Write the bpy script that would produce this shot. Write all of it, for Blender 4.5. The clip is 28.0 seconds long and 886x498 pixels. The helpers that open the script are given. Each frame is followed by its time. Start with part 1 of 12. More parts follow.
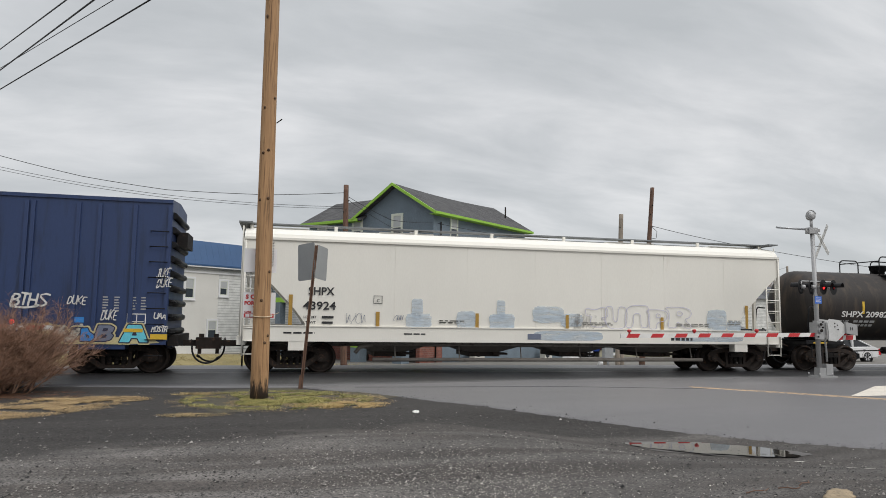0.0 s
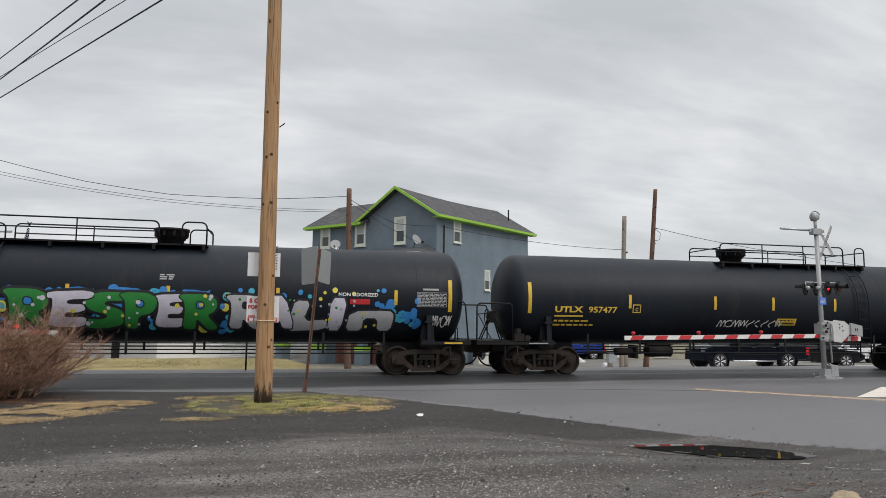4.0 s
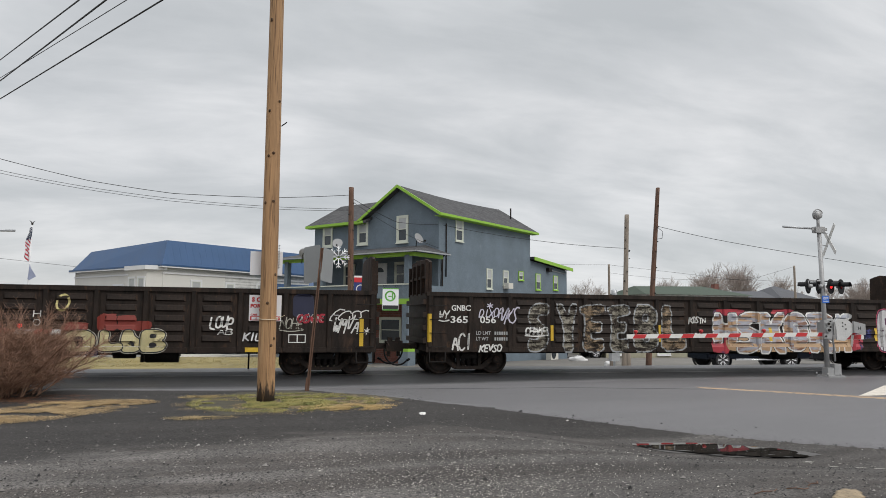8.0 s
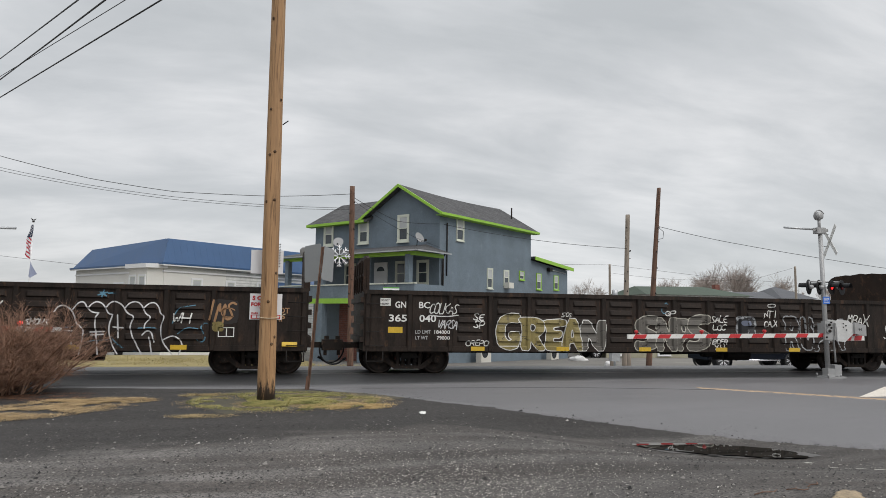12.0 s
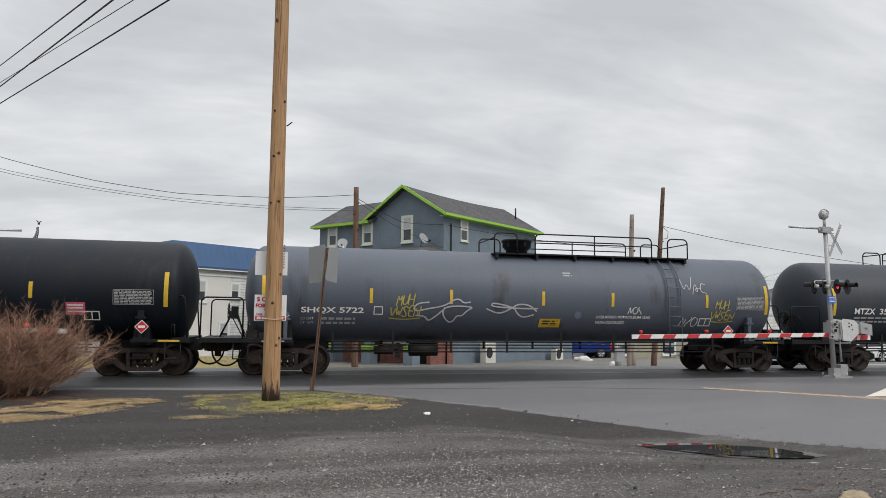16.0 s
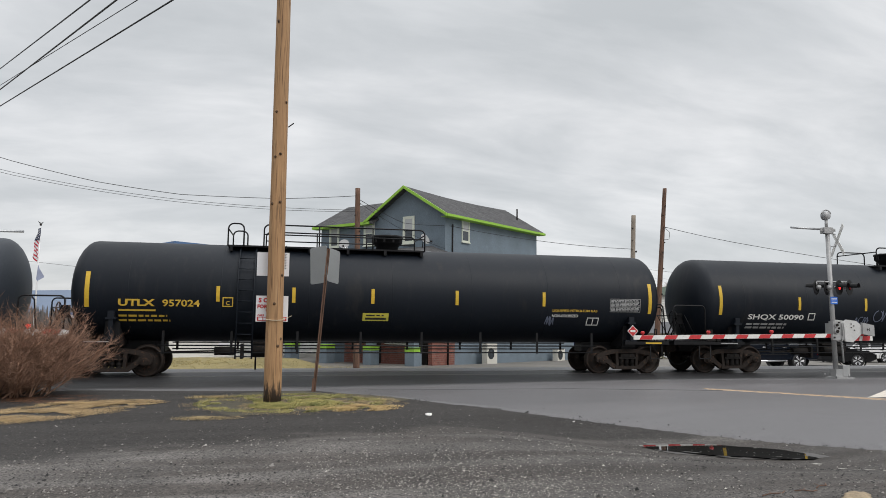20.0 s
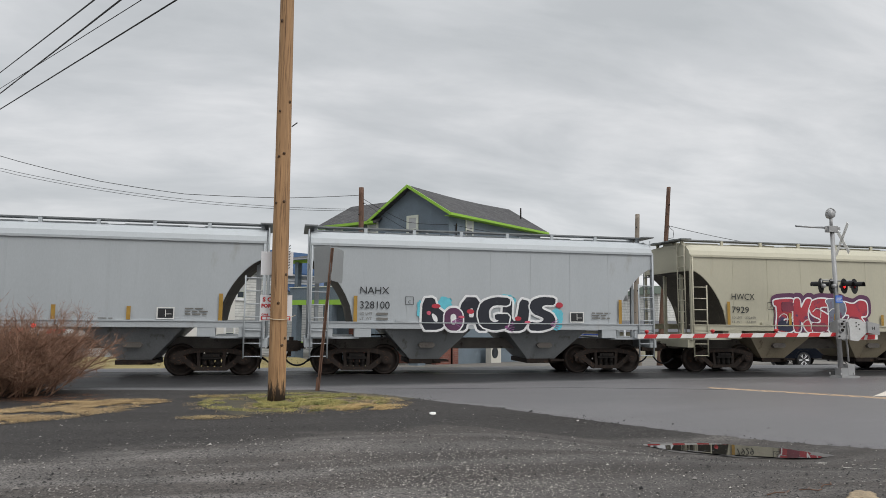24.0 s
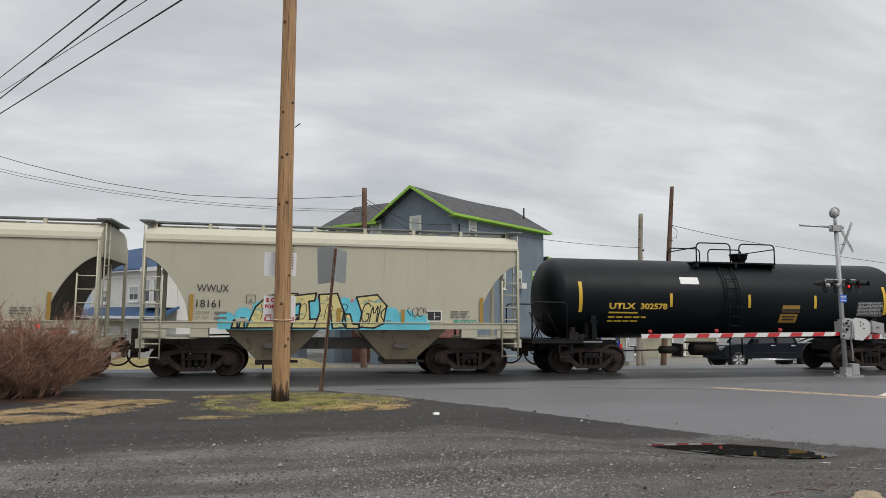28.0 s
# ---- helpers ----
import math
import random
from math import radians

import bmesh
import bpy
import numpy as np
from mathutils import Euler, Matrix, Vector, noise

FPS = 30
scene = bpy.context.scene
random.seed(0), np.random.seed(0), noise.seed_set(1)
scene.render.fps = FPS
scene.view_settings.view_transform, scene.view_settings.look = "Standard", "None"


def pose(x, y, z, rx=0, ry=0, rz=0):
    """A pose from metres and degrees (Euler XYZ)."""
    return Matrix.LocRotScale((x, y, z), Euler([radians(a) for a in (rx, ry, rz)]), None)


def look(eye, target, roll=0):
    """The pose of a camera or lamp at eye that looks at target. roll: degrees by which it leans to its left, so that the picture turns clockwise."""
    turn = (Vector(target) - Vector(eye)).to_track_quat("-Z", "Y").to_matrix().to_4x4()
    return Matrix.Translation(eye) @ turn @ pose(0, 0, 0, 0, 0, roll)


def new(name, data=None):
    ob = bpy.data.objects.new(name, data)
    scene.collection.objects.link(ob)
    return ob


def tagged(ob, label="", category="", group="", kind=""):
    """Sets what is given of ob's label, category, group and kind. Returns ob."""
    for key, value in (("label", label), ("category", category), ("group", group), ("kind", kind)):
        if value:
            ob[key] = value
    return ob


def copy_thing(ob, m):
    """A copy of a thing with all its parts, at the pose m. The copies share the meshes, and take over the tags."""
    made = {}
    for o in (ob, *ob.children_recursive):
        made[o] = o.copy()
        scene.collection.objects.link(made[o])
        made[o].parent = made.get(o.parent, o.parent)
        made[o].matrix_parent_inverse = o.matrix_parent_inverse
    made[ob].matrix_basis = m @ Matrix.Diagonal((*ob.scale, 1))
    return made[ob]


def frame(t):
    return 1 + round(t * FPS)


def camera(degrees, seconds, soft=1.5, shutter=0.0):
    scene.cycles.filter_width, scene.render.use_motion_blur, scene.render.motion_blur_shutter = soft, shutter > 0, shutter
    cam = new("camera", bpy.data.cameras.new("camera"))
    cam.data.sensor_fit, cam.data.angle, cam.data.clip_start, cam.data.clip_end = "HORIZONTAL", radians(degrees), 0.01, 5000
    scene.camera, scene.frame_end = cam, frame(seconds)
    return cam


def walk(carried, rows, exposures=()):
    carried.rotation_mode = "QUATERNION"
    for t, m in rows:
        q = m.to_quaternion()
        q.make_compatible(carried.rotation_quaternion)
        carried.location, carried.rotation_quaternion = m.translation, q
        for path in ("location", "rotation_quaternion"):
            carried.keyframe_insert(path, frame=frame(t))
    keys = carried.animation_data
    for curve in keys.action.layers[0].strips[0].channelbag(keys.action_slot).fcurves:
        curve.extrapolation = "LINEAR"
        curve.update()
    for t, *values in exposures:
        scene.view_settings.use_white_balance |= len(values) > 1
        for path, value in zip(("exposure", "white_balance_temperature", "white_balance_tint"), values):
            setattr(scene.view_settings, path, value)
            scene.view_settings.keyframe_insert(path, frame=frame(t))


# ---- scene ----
# camera: hand-held on the spot, panning slowly to the left
cam = camera(65.23, 28.0, soft=0.6)
PATH = [
    (0, 95.615, -0.859, -13.426),
    (0.5, 95.646, -0.830, -13.415),
    (1, 95.697, -0.706, -13.390),
    (1.5, 95.746, -0.638, -13.347),
    (2, 95.794, -0.584, -13.296),
    (2.5, 95.803, -0.588, -13.265),
    (3, 95.813, -0.590, -13.224),
    (3.5, 95.836, -0.596, -13.183),
    (5.5, 95.887, -0.499, -12.990),
    (6, 95.817, -0.585, -13.018),
    (6.5, 95.780, -0.651, -13.031),
    (7, 95.764, -0.627, -13.023),
    (7.5, 95.756, -0.583, -12.991),
    (8, 95.746, -0.528, -12.942),
    (8.5, 95.732, -0.606, -12.951),
    (9, 95.689, -0.753, -13.022),
    (9.5, 95.639, -0.851, -13.064),
    (10, 95.631, -0.841, -13.059),
    (10.5, 95.640, -0.718, -12.998),
    (11, 95.674, -0.678, -12.943),
    (11.5, 95.684, -0.731, -12.912),
    (12, 95.689, -0.773, -12.903),
    (12.5, 95.698, -0.775, -12.889),
    (14.5, 95.725, -0.747, -12.615),
    (15, 95.712, -0.717, -12.574),
    (15.5, 95.714, -0.693, -12.564),
    (16, 95.735, -0.601, -12.548),
    (16.5, 95.742, -0.564, -12.526),
    (17, 95.754, -0.546, -12.493),
    (17.5, 95.778, -0.510, -12.471),
    (18, 95.793, -0.509, -12.469),
    (18.5, 95.806, -0.577, -12.479),
    (19, 95.809, -0.593, -12.481),
    (19.5, 95.808, -0.594, -12.472),
    (20, 95.806, -0.588, -12.420),
    (20.5, 95.798, -0.539, -12.347),
    (21, 95.789, -0.523, -12.285),
    (21.5, 95.779, -0.535, -12.261),
    (23.5, 95.715, -0.567, -12.159),
    (24, 95.730, -0.534, -12.111),
    (24.5, 95.760, -0.498, -12.061),
    (25, 95.759, -0.520, -12.017),
    (25.5, 95.738, -0.546, -11.981),
    (26, 95.735, -0.545, -11.932),
    (26.5, 95.739, -0.501, -11.875),
    (27, 95.746, -0.425, -11.844),
    (27.5, 95.748, -0.410, -11.839),
    (28, 95.748, -0.410, -11.839),
]
walk(cam, [(t, pose(0, 0, 1.751, rx, ry, rz)) for t, rx, ry, rz in PATH],
     exposures=[(0, 0.03), (2, 0.03), (3.2, 0.1), (6, 0.1), (7.5, 0.06), (14, 0.08), (16, 0.13), (18.5, 0.15), (21.5, 0.16), (23.5, 0.03), (28, 0.03)])

# ---- light: bright overcast ----
world = bpy.data.worlds.new("world")
scene.world = world
world.use_nodes = True


def sky_nodes():
    nt = world.node_tree
    nt.nodes.clear()
    N, K = nt.nodes.new, nt.links.new

    def m(op, a, b=None, c=None):
        n = N("ShaderNodeMath")
        n.operation = op
        for i, v in enumerate((a, b, c)):
            if v is None:
                continue
            if isinstance(v, (int, float)):
                n.inputs[i].default_value = v
            else:
                K(v, n.inputs[i])
        return n.outputs[0]

    tc = N("ShaderNodeTexCoord")
    sep = N("ShaderNodeSeparateXYZ")
    K(tc.outputs["Generated"], sep.inputs[0])
    z = m("MAXIMUM", sep.outputs[2], 0.0)
    den = m("ADD", z, 0.30)
    com = N("ShaderNodeCombineXYZ")
    K(m("DIVIDE", sep.outputs[0], den), com.inputs[0])
    K(m("DIVIDE", sep.outputs[1], den), com.inputs[1])

    def noise_tex(scale, detail, rough, off, distort=0.0):
        mp = N("ShaderNodeMapping")
        mp.inputs["Location"].default_value = off
        mp.inputs["Scale"].default_value = (0.55, 1.15, 1.0)
        K(com.outputs[0], mp.inputs[0])
        n = N("ShaderNodeTexNoise")
        n.inputs["Scale"].default_value = scale
        n.inputs["Detail"].default_value = detail
        n.inputs["Roughness"].default_value = rough
        n.inputs["Distortion"].default_value = distort
        K(mp.outputs[0], n.inputs["Vector"])
        return n.outputs["Fac"]

    big = noise_tex(1.3, 2.0, 0.5, (3.1, 0.4, 0.0))
    mid = noise_tex(3.4, 7.0, 0.55, (1.3, 5.2, 2.0), 0.25)
    f = m("ADD", m("MULTIPLY", big, 0.46), m("MULTIPLY", mid, 0.54))
    ramp = N("ShaderNodeValToRGB")
    e = ramp.color_ramp.elements
    e[0].position, e[0].color = 0.38, (0.49, 0.51, 0.525, 1)
    e[1].position, e[1].color = 0.62, (0.76, 0.765, 0.775, 1)
    mid_e = ramp.color_ramp.elements.new(0.50)
    mid_e.color = (0.60, 0.615, 0.63, 1)
    K(f, ramp.inputs[0])
    # the overcast sky is brighter overhead than at the horizon
    lift = m("ADD", 1.0, m("MULTIPLY", m("POWER", z, 4.0), 2.6))
    # thinner cloud low in the north-east
    low = m("MAXIMUM", m("SUBTRACT", 1.0, m("DIVIDE", z, 0.26)), 0.0)
    side = m("MAXIMUM", m("MINIMUM", m("DIVIDE", m("ADD", sep.outputs[0], 0.08), 0.3), 1.0), -1.0)
    lift = m("ADD", lift, m("MULTIPLY", m("MULTIPLY", low, side), 0.13))
    cloud = N("ShaderNodeVectorMath")
    cloud.operation = "SCALE"
    K(ramp.outputs[0], cloud.inputs[0])
    K(lift, cloud.inputs["Scale"])
    sky = N("ShaderNodeTexSky")
    sky.sky_type, sky.sun_disc = "NISHITA", False
    sky.sun_elevation, sky.sun_rotation = radians(42), radians(148)
    skys = N("ShaderNodeVectorMath")
    skys.operation = "SCALE"
    skys.inputs["Scale"].default_value = 0.1
    K(sky.outputs[0], skys.inputs[0])
    mix = N("ShaderNodeMix")
    mix.data_type = "RGBA"
    mix.inputs["Factor"].default_value = 0.93
    K(skys.outputs[0], mix.inputs["A"])
    K(cloud.outputs[0], mix.inputs["B"])
    bg = N("ShaderNodeBackground")
    bg.inputs["Strength"].default_value = 1.0
    K(mix.outputs["Result"], bg.inputs["Color"])
    out = N("ShaderNodeOutputWorld")
    K(bg.outputs[0], out.inputs[0])


sky_nodes()
sun = new("sun", bpy.data.lights.new("sun", "SUN"))
sun.data.energy, sun.data.angle, sun.data.color = 1.3, radians(35), (1.0, 0.97, 0.93)
sun.matrix_world = look((9, -14, 16), (0, 0, 0))
scene.view_settings.exposure = 0.0


# ---- materials ----
def mat(name, col, rough=0.6, metal=0.0, var=0.2, scale=1.2, fine=30.0, bump=0.15, second=None, spots=0.5, obj_var=0.0, stretch=(1, 1, 1), spec=0.5):
    """Paint, metal, wood or stone: base colour broken at two scales, optional second colour in worn spots, fine relief."""
    ma = bpy.data.materials.new(name)
    ma.use_nodes = True
    nt = ma.node_tree
    N, K = nt.nodes.new, nt.links.new
    b = nt.nodes["Principled BSDF"]
    b.inputs["Roughness"].default_value, b.inputs["Metallic"].default_value = rough, metal
    b.inputs["Specular IOR Level"].default_value = spec
    tc, mp = N("ShaderNodeTexCoord"), N("ShaderNodeMapping")
    mp.inputs["Scale"].default_value = stretch
    K(tc.outputs["Object"], mp.inputs[0])

    def tex(s, d):
        n = N("ShaderNodeTexNoise")
        n.inputs["Scale"].default_value, n.inputs["Detail"].default_value = s, d
        n.inputs["Roughness"].default_value = 0.6
        K(mp.outputs[0], n.inputs["Vector"])
        return n.outputs["Fac"]

    a, c = tex(scale, 5.0), tex(fine, 3.0)
    dark = tuple(max(0.0, v * (1 - var)) for v in col) + (1,)
    lite = tuple(min(1.0, v * (1 + var)) for v in col) + (1,)
    mix = N("ShaderNodeMix")
    mix.data_type = "RGBA"
    mix.inputs["A"].default_value, mix.inputs["B"].default_value = dark, lite
    add = N("ShaderNodeMath")
    add.operation = "MULTIPLY_ADD"
    add.inputs[1].default_value = 0.6
    K(a, add.inputs[0])
    sc = N("ShaderNodeMath")
    sc.operation = "MULTIPLY"
    sc.inputs[1].default_value = 0.4
    K(c, sc.inputs[0])
    K(sc.outputs[0], add.inputs[2])
    mr = N("ShaderNodeMapRange")
    mr.inputs["From Min"].default_value, mr.inputs["From Max"].default_value = 0.3, 0.7
    K(add.outputs[0], mr.inputs["Value"])
    K(mr.outputs[0], mix.inputs["Factor"])
    res = mix.outputs["Result"]
    if second:
        m2 = N("ShaderNodeMix")
        m2.data_type = "RGBA"
        m2.inputs["B"].default_value = tuple(second) + (1,)
        K(res, m2.inputs["A"])
        r2 = N("ShaderNodeMapRange")
        r2.inputs["From Min"].default_value = 0.72 - 0.3 * spots
        r2.inputs["From Max"].default_value = 0.84 - 0.3 * spots
        d = tex(scale * 2.3, 8.0)
        K(d, r2.inputs["Value"])
        K(r2.outputs[0], m2.inputs["Factor"])
        res = m2.outputs["Result"]
    if obj_var:
        info, hs = N("ShaderNodeObjectInfo"), N("ShaderNodeHueSaturation")
        r3 = N("ShaderNodeMapRange")
        r3.inputs["To Min"].default_value, r3.inputs["To Max"].default_value = 1 - obj_var, 1 + obj_var
        K(info.outputs["Random"], r3.inputs["Value"])
        K(r3.outputs[0], hs.inputs["Value"])
        K(res, hs.inputs["Color"])
        res = hs.outputs["Color"]
    K(res, b.inputs["Base Color"])
    rr = N("ShaderNodeMapRange")
    rr.inputs["To Min"].default_value, rr.inputs["To Max"].default_value = max(0.02, rough - 0.12), min(1.0, rough + 0.12)
    K(a, rr.inputs["Value"])
    K(rr.outputs[0], b.inputs["Roughness"])
    if bump:
        bp = N("ShaderNodeBump")
        bp.inputs["Strength"].default_value, bp.inputs["Distance"].default_value = bump, 0.01
        K(c, bp.inputs["Height"])
        K(bp.outputs[0], b.inputs["Normal"])
    return ma


def streaks(ma, scale, stretch, col, lo, hi, amount=1.0):
    """Lays a second, elongated noise over a paint or wood: cracks, run-off, soot."""
    nt = ma.node_tree
    N, K = nt.nodes.new, nt.links.new
    b = nt.nodes["Principled BSDF"]
    src = b.inputs["Base Color"].links[0].from_socket
    tc, mp, n, r, mx = N("ShaderNodeTexCoord"), N("ShaderNodeMapping"), N("ShaderNodeTexNoise"), N("ShaderNodeMapRange"), N("ShaderNodeMix")
    mp.inputs["Scale"].default_value = stretch
    n.inputs["Scale"].default_value, n.inputs["Detail"].default_value, n.inputs["Roughness"].default_value = scale, 6.0, 0.6
    r.inputs["From Min"].default_value, r.inputs["From Max"].default_value, r.inputs["To Max"].default_value = lo, hi, amount
    K(tc.outputs["Object"], mp.inputs[0])
    K(mp.outputs[0], n.inputs["Vector"])
    K(n.outputs["Fac"], r.inputs["Value"])
    K(r.outputs[0], mx.inputs["Factor"])
    mx.data_type = "RGBA"
    mx.inputs["B"].default_value = tuple(col) + (1,)
    K(src, mx.inputs["A"])
    K(mx.outputs["Result"], b.inputs["Base Color"])
    return ma


def glow(name, col, power):
    ma = mat(name, col, 0.3, var=0.05)
    b = ma.node_tree.nodes["Principled BSDF"]
    b.inputs["Emission Color"].default_value = tuple(col) + (1,)
    b.inputs["Emission Strength"].default_value = power
    return ma


M_TANK = mat("black_tank_paint", (0.0065, 0.0092, 0.0142), 0.5, spec=0.24, var=0.25, scale=0.5, second=(0.02, 0.02, 0.02), spots=0.3, bump=0.05, stretch=(1, 1, 0.35))
M_TANK_INK = mat("glossy_ink_black_tank_paint", (0.003, 0.0055, 0.007), 0.42, spec=0.16, var=0.25, scale=0.5, second=(0.008, 0.011, 0.012), spots=0.3, bump=0.04, stretch=(1, 1, 0.35))
M_TANK_BROWN = mat("sooty_brown_tank_paint", (0.030, 0.026, 0.024), 0.6, spec=0.25, var=0.3, scale=0.6, second=(0.065, 0.048, 0.036), spots=0.55, bump=0.1, stretch=(1, 1, 0.3))
M_TANK_GREY = mat("slate_grey_tank_paint", (0.082, 0.094, 0.117), 0.5, spec=0.35, var=0.18, scale=0.5, second=(0.05, 0.05, 0.055), spots=0.4, bump=0.05, stretch=(1, 1, 0.3))
M_TANK_DARK = mat("charcoal_tank_paint", (0.034, 0.040, 0.050), 0.5, spec=0.3, var=0.22, scale=0.5, second=(0.05, 0.05, 0.052), spots=0.4, bump=0.05, stretch=(1, 1, 0.3))
M_IRON = mat("grimy_black_iron", (0.016, 0.014, 0.013), 0.65, var=0.35, scale=4, second=(0.05, 0.032, 0.022), spots=0.5, bump=0.3)
M_FRAME = mat("dusty_cast_steel", (0.026, 0.020, 0.017), 0.7, var=0.45, scale=4, second=(0.075, 0.045, 0.03), spots=0.55, bump=0.35)
M_WHEEL = mat("rolled_steel_wheel", (0.030, 0.024, 0.021), 0.5, 0.3, var=0.3, scale=5, second=(0.09, 0.05, 0.032), spots=0.5, bump=0.15)
M_TREAD = mat("bright_wheel_tread", (0.28, 0.27, 0.26), 0.35, 0.9, var=0.2, scale=8)
M_BLACK = mat("black_satin_paint", (0.012, 0.012, 0.013), 0.5, var=0.2, scale=3, bump=0.08)
M_YELLOW = mat("faded_yellow_reflector", (0.60, 0.385, 0.03), 0.5, var=0.18, scale=6)
M_WHITE = mat("white_stencil_paint", (0.72, 0.71, 0.68), 0.6, var=0.12, scale=6)
M_GOLD = mat("yellow_stencil_paint", (0.65, 0.42, 0.05), 0.6, var=0.12, scale=6)
M_DULLGOLD = mat("dulled_gold_reflector", (0.36, 0.21, 0.035), 0.55, var=0.2, scale=6)
M_GREYINK = mat("faded_grey_stencil_paint", (0.16, 0.155, 0.14), 0.7, var=0.3, scale=6)
M_INK = mat("black_stencil_paint", (0.02, 0.02, 0.022), 0.6, var=0.2, scale=6)
M_RED = mat("red_reflective_sheet", (0.50, 0.025, 0.03), 0.4, var=0.12, scale=8)
M_ORANGE = mat("orange_panel_paint", (0.65, 0.22, 0.03), 0.5, var=0.1)
M_GALV = mat("galvanised_steel", (0.42, 0.43, 0.44), 0.45, 0.6, var=0.15, scale=7, second=(0.3, 0.29, 0.28), spots=0.4)
M_HOP_GREY = mat("pale_grey_hopper_paint", (0.40, 0.425, 0.44), 0.5, var=0.08, scale=0.7, second=(0.32, 0.32, 0.31), spots=0.28, bump=0.06, stretch=(1, 1, 0.3))
M_HOP_TAN = mat("beige_hopper_paint", (0.455, 0.43, 0.33), 0.5, var=0.08, scale=0.7, second=(0.42, 0.37, 0.27), spots=0.3, bump=0.06, stretch=(1, 1, 0.3))
M_HOP_WHITE = mat("off_white_hopper_paint", (0.74, 0.715, 0.65), 0.5, var=0.05, scale=0.7, second=(0.66, 0.62, 0.54), spots=0.2, bump=0.06, stretch=(1, 1, 0.3))
# bay paints: grime, with the shade below the sills painted in as darker tone
M_BAY_TAN = mat("grimy_shaded_beige_bay_paint", (0.32, 0.27, 0.19), 0.6, var=0.2, scale=1.5, second=(0.15, 0.105, 0.07), spots=0.45, stretch=(1, 1, 0.4))
M_BAY_GREY = mat("grimy_shaded_grey_bay_paint", (0.24, 0.25, 0.255), 0.6, var=0.2, scale=1.5, second=(0.12, 0.11, 0.10), spots=0.45, stretch=(1, 1, 0.4))
M_STENCIL = mat("faded_white_stencil", (0.34, 0.34, 0.335), 0.6, var=0.3, scale=5, bump=0)
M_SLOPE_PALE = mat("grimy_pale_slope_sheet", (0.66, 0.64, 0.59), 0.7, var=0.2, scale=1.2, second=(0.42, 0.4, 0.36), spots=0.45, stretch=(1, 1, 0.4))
# grime plus the shade under the raked ends, painted in as near-black
M_SLOPE = mat("sooty_shaded_slope_sheet", (0.07, 0.062, 0.053), 0.7, var=0.35, scale=1.2, second=(0.16, 0.145, 0.12), spots=0.45, stretch=(1, 1, 0.4))
M_HOP_DIRT = mat("grimy_hopper_underside", (0.17, 0.155, 0.14), 0.75, var=0.3, scale=2, second=(0.08, 0.07, 0.06), spots=0.5)
M_GON = mat("rust_brown_gondola_paint", (0.027, 0.0195, 0.0158), 0.6, var=0.55, scale=1.4, second=(0.062, 0.037, 0.025), spots=0.5, bump=0.3, stretch=(1, 1, 0.4))
M_GON_IN = mat("rusty_gondola_inside", (0.030, 0.020, 0.0155), 0.8, var=0.5, scale=2, second=(0.075, 0.04, 0.026), spots=0.5, bump=0.5)
M_BOX = mat("navy_boxcar_paint", (0.022, 0.042, 0.115), 0.42, var=0.15, scale=0.6, second=(0.015, 0.025, 0.06), spots=0.4, bump=0.06, stretch=(1, 1, 0.3))
streaks(M_GON, 4.0, (1, 1, 0.15), (0.008, 0.007, 0.006), 0.5, 0.68, 0.85)
streaks(M_GON, 7.0, (1, 1, 0.3), (0.10, 0.055, 0.03), 0.62, 0.72, 0.6)
streaks(M_HOP_TAN, 6.0, (1, 1, 0.06), (0.35, 0.33, 0.26), 0.57, 0.8, 0.4)
streaks(M_HOP_GREY, 6.0, (1, 1, 0.06), (0.32, 0.335, 0.34), 0.57, 0.8, 0.35)
streaks(M_HOP_WHITE, 5.0, (1, 1, 0.06), (0.62, 0.58, 0.5), 0.6, 0.85, 0.25)
streaks(M_TANK, 5.0, (1, 1, 0.1), (0.020, 0.021, 0.023), 0.55, 0.75, 0.6)
streaks(M_TANK_BROWN, 3.0, (1, 1, 0.12), (0.075, 0.055, 0.04), 0.52, 0.7, 0.7)
streaks(M_BOX, 5.0, (1, 1, 0.08), (0.012, 0.02, 0.045), 0.52, 0.72, 0.7)
for dull in (M_IRON, M_FRAME, M_WHEEL, M_BLACK, M_GON, M_GON_IN, M_HOP_DIRT, M_SLOPE):
    dull.node_tree.nodes["Principled BSDF"].inputs["Specular IOR Level"].default_value = 0.18
M_ALU = mat("weathered_running_board", (0.2, 0.21, 0.215), 0.5, 0.5, var=0.2, scale=5)


# ---- mesh helpers ----
def bx(bm, x0, x1, y0, y1, z0, z1):
    v = [bm.verts.new((x, y, z)) for x in (x0, x1) for y in (y0, y1) for z in (z0, z1)]
    for a in ((0, 1, 3, 2), (4, 6, 7, 5), (0, 4, 5, 1), (2, 3, 7, 6), (0, 2, 6, 4), (1, 5, 7, 3)):
        bm.faces.new([v[i] for i in a])
    return v


def rod(bm, p, q, r, n=8, r2=None):
    p, q = Vector(p), Vector(q)
    d = (q - p).normalized()
    a = d.orthogonal().normalized()
    b = d.cross(a)
    r2 = r if r2 is None else r2
    A = [bm.verts.new(p + (a * math.cos(t) + b * math.sin(t)) * r) for t in (2 * math.pi * i / n for i in range(n))]
    B = [bm.verts.new(q + (a * math.cos(t) + b * math.sin(t)) * r2) for t in (2 * math.pi * i / n for i in range(n))]
    for i in range(n):
        f = bm.faces.new((A[i], A[(i + 1) % n], B[(i + 1) % n], B[i]))
        f.smooth = n > 5
    bm.faces.new(A[::-1])
    bm.faces.new(B)


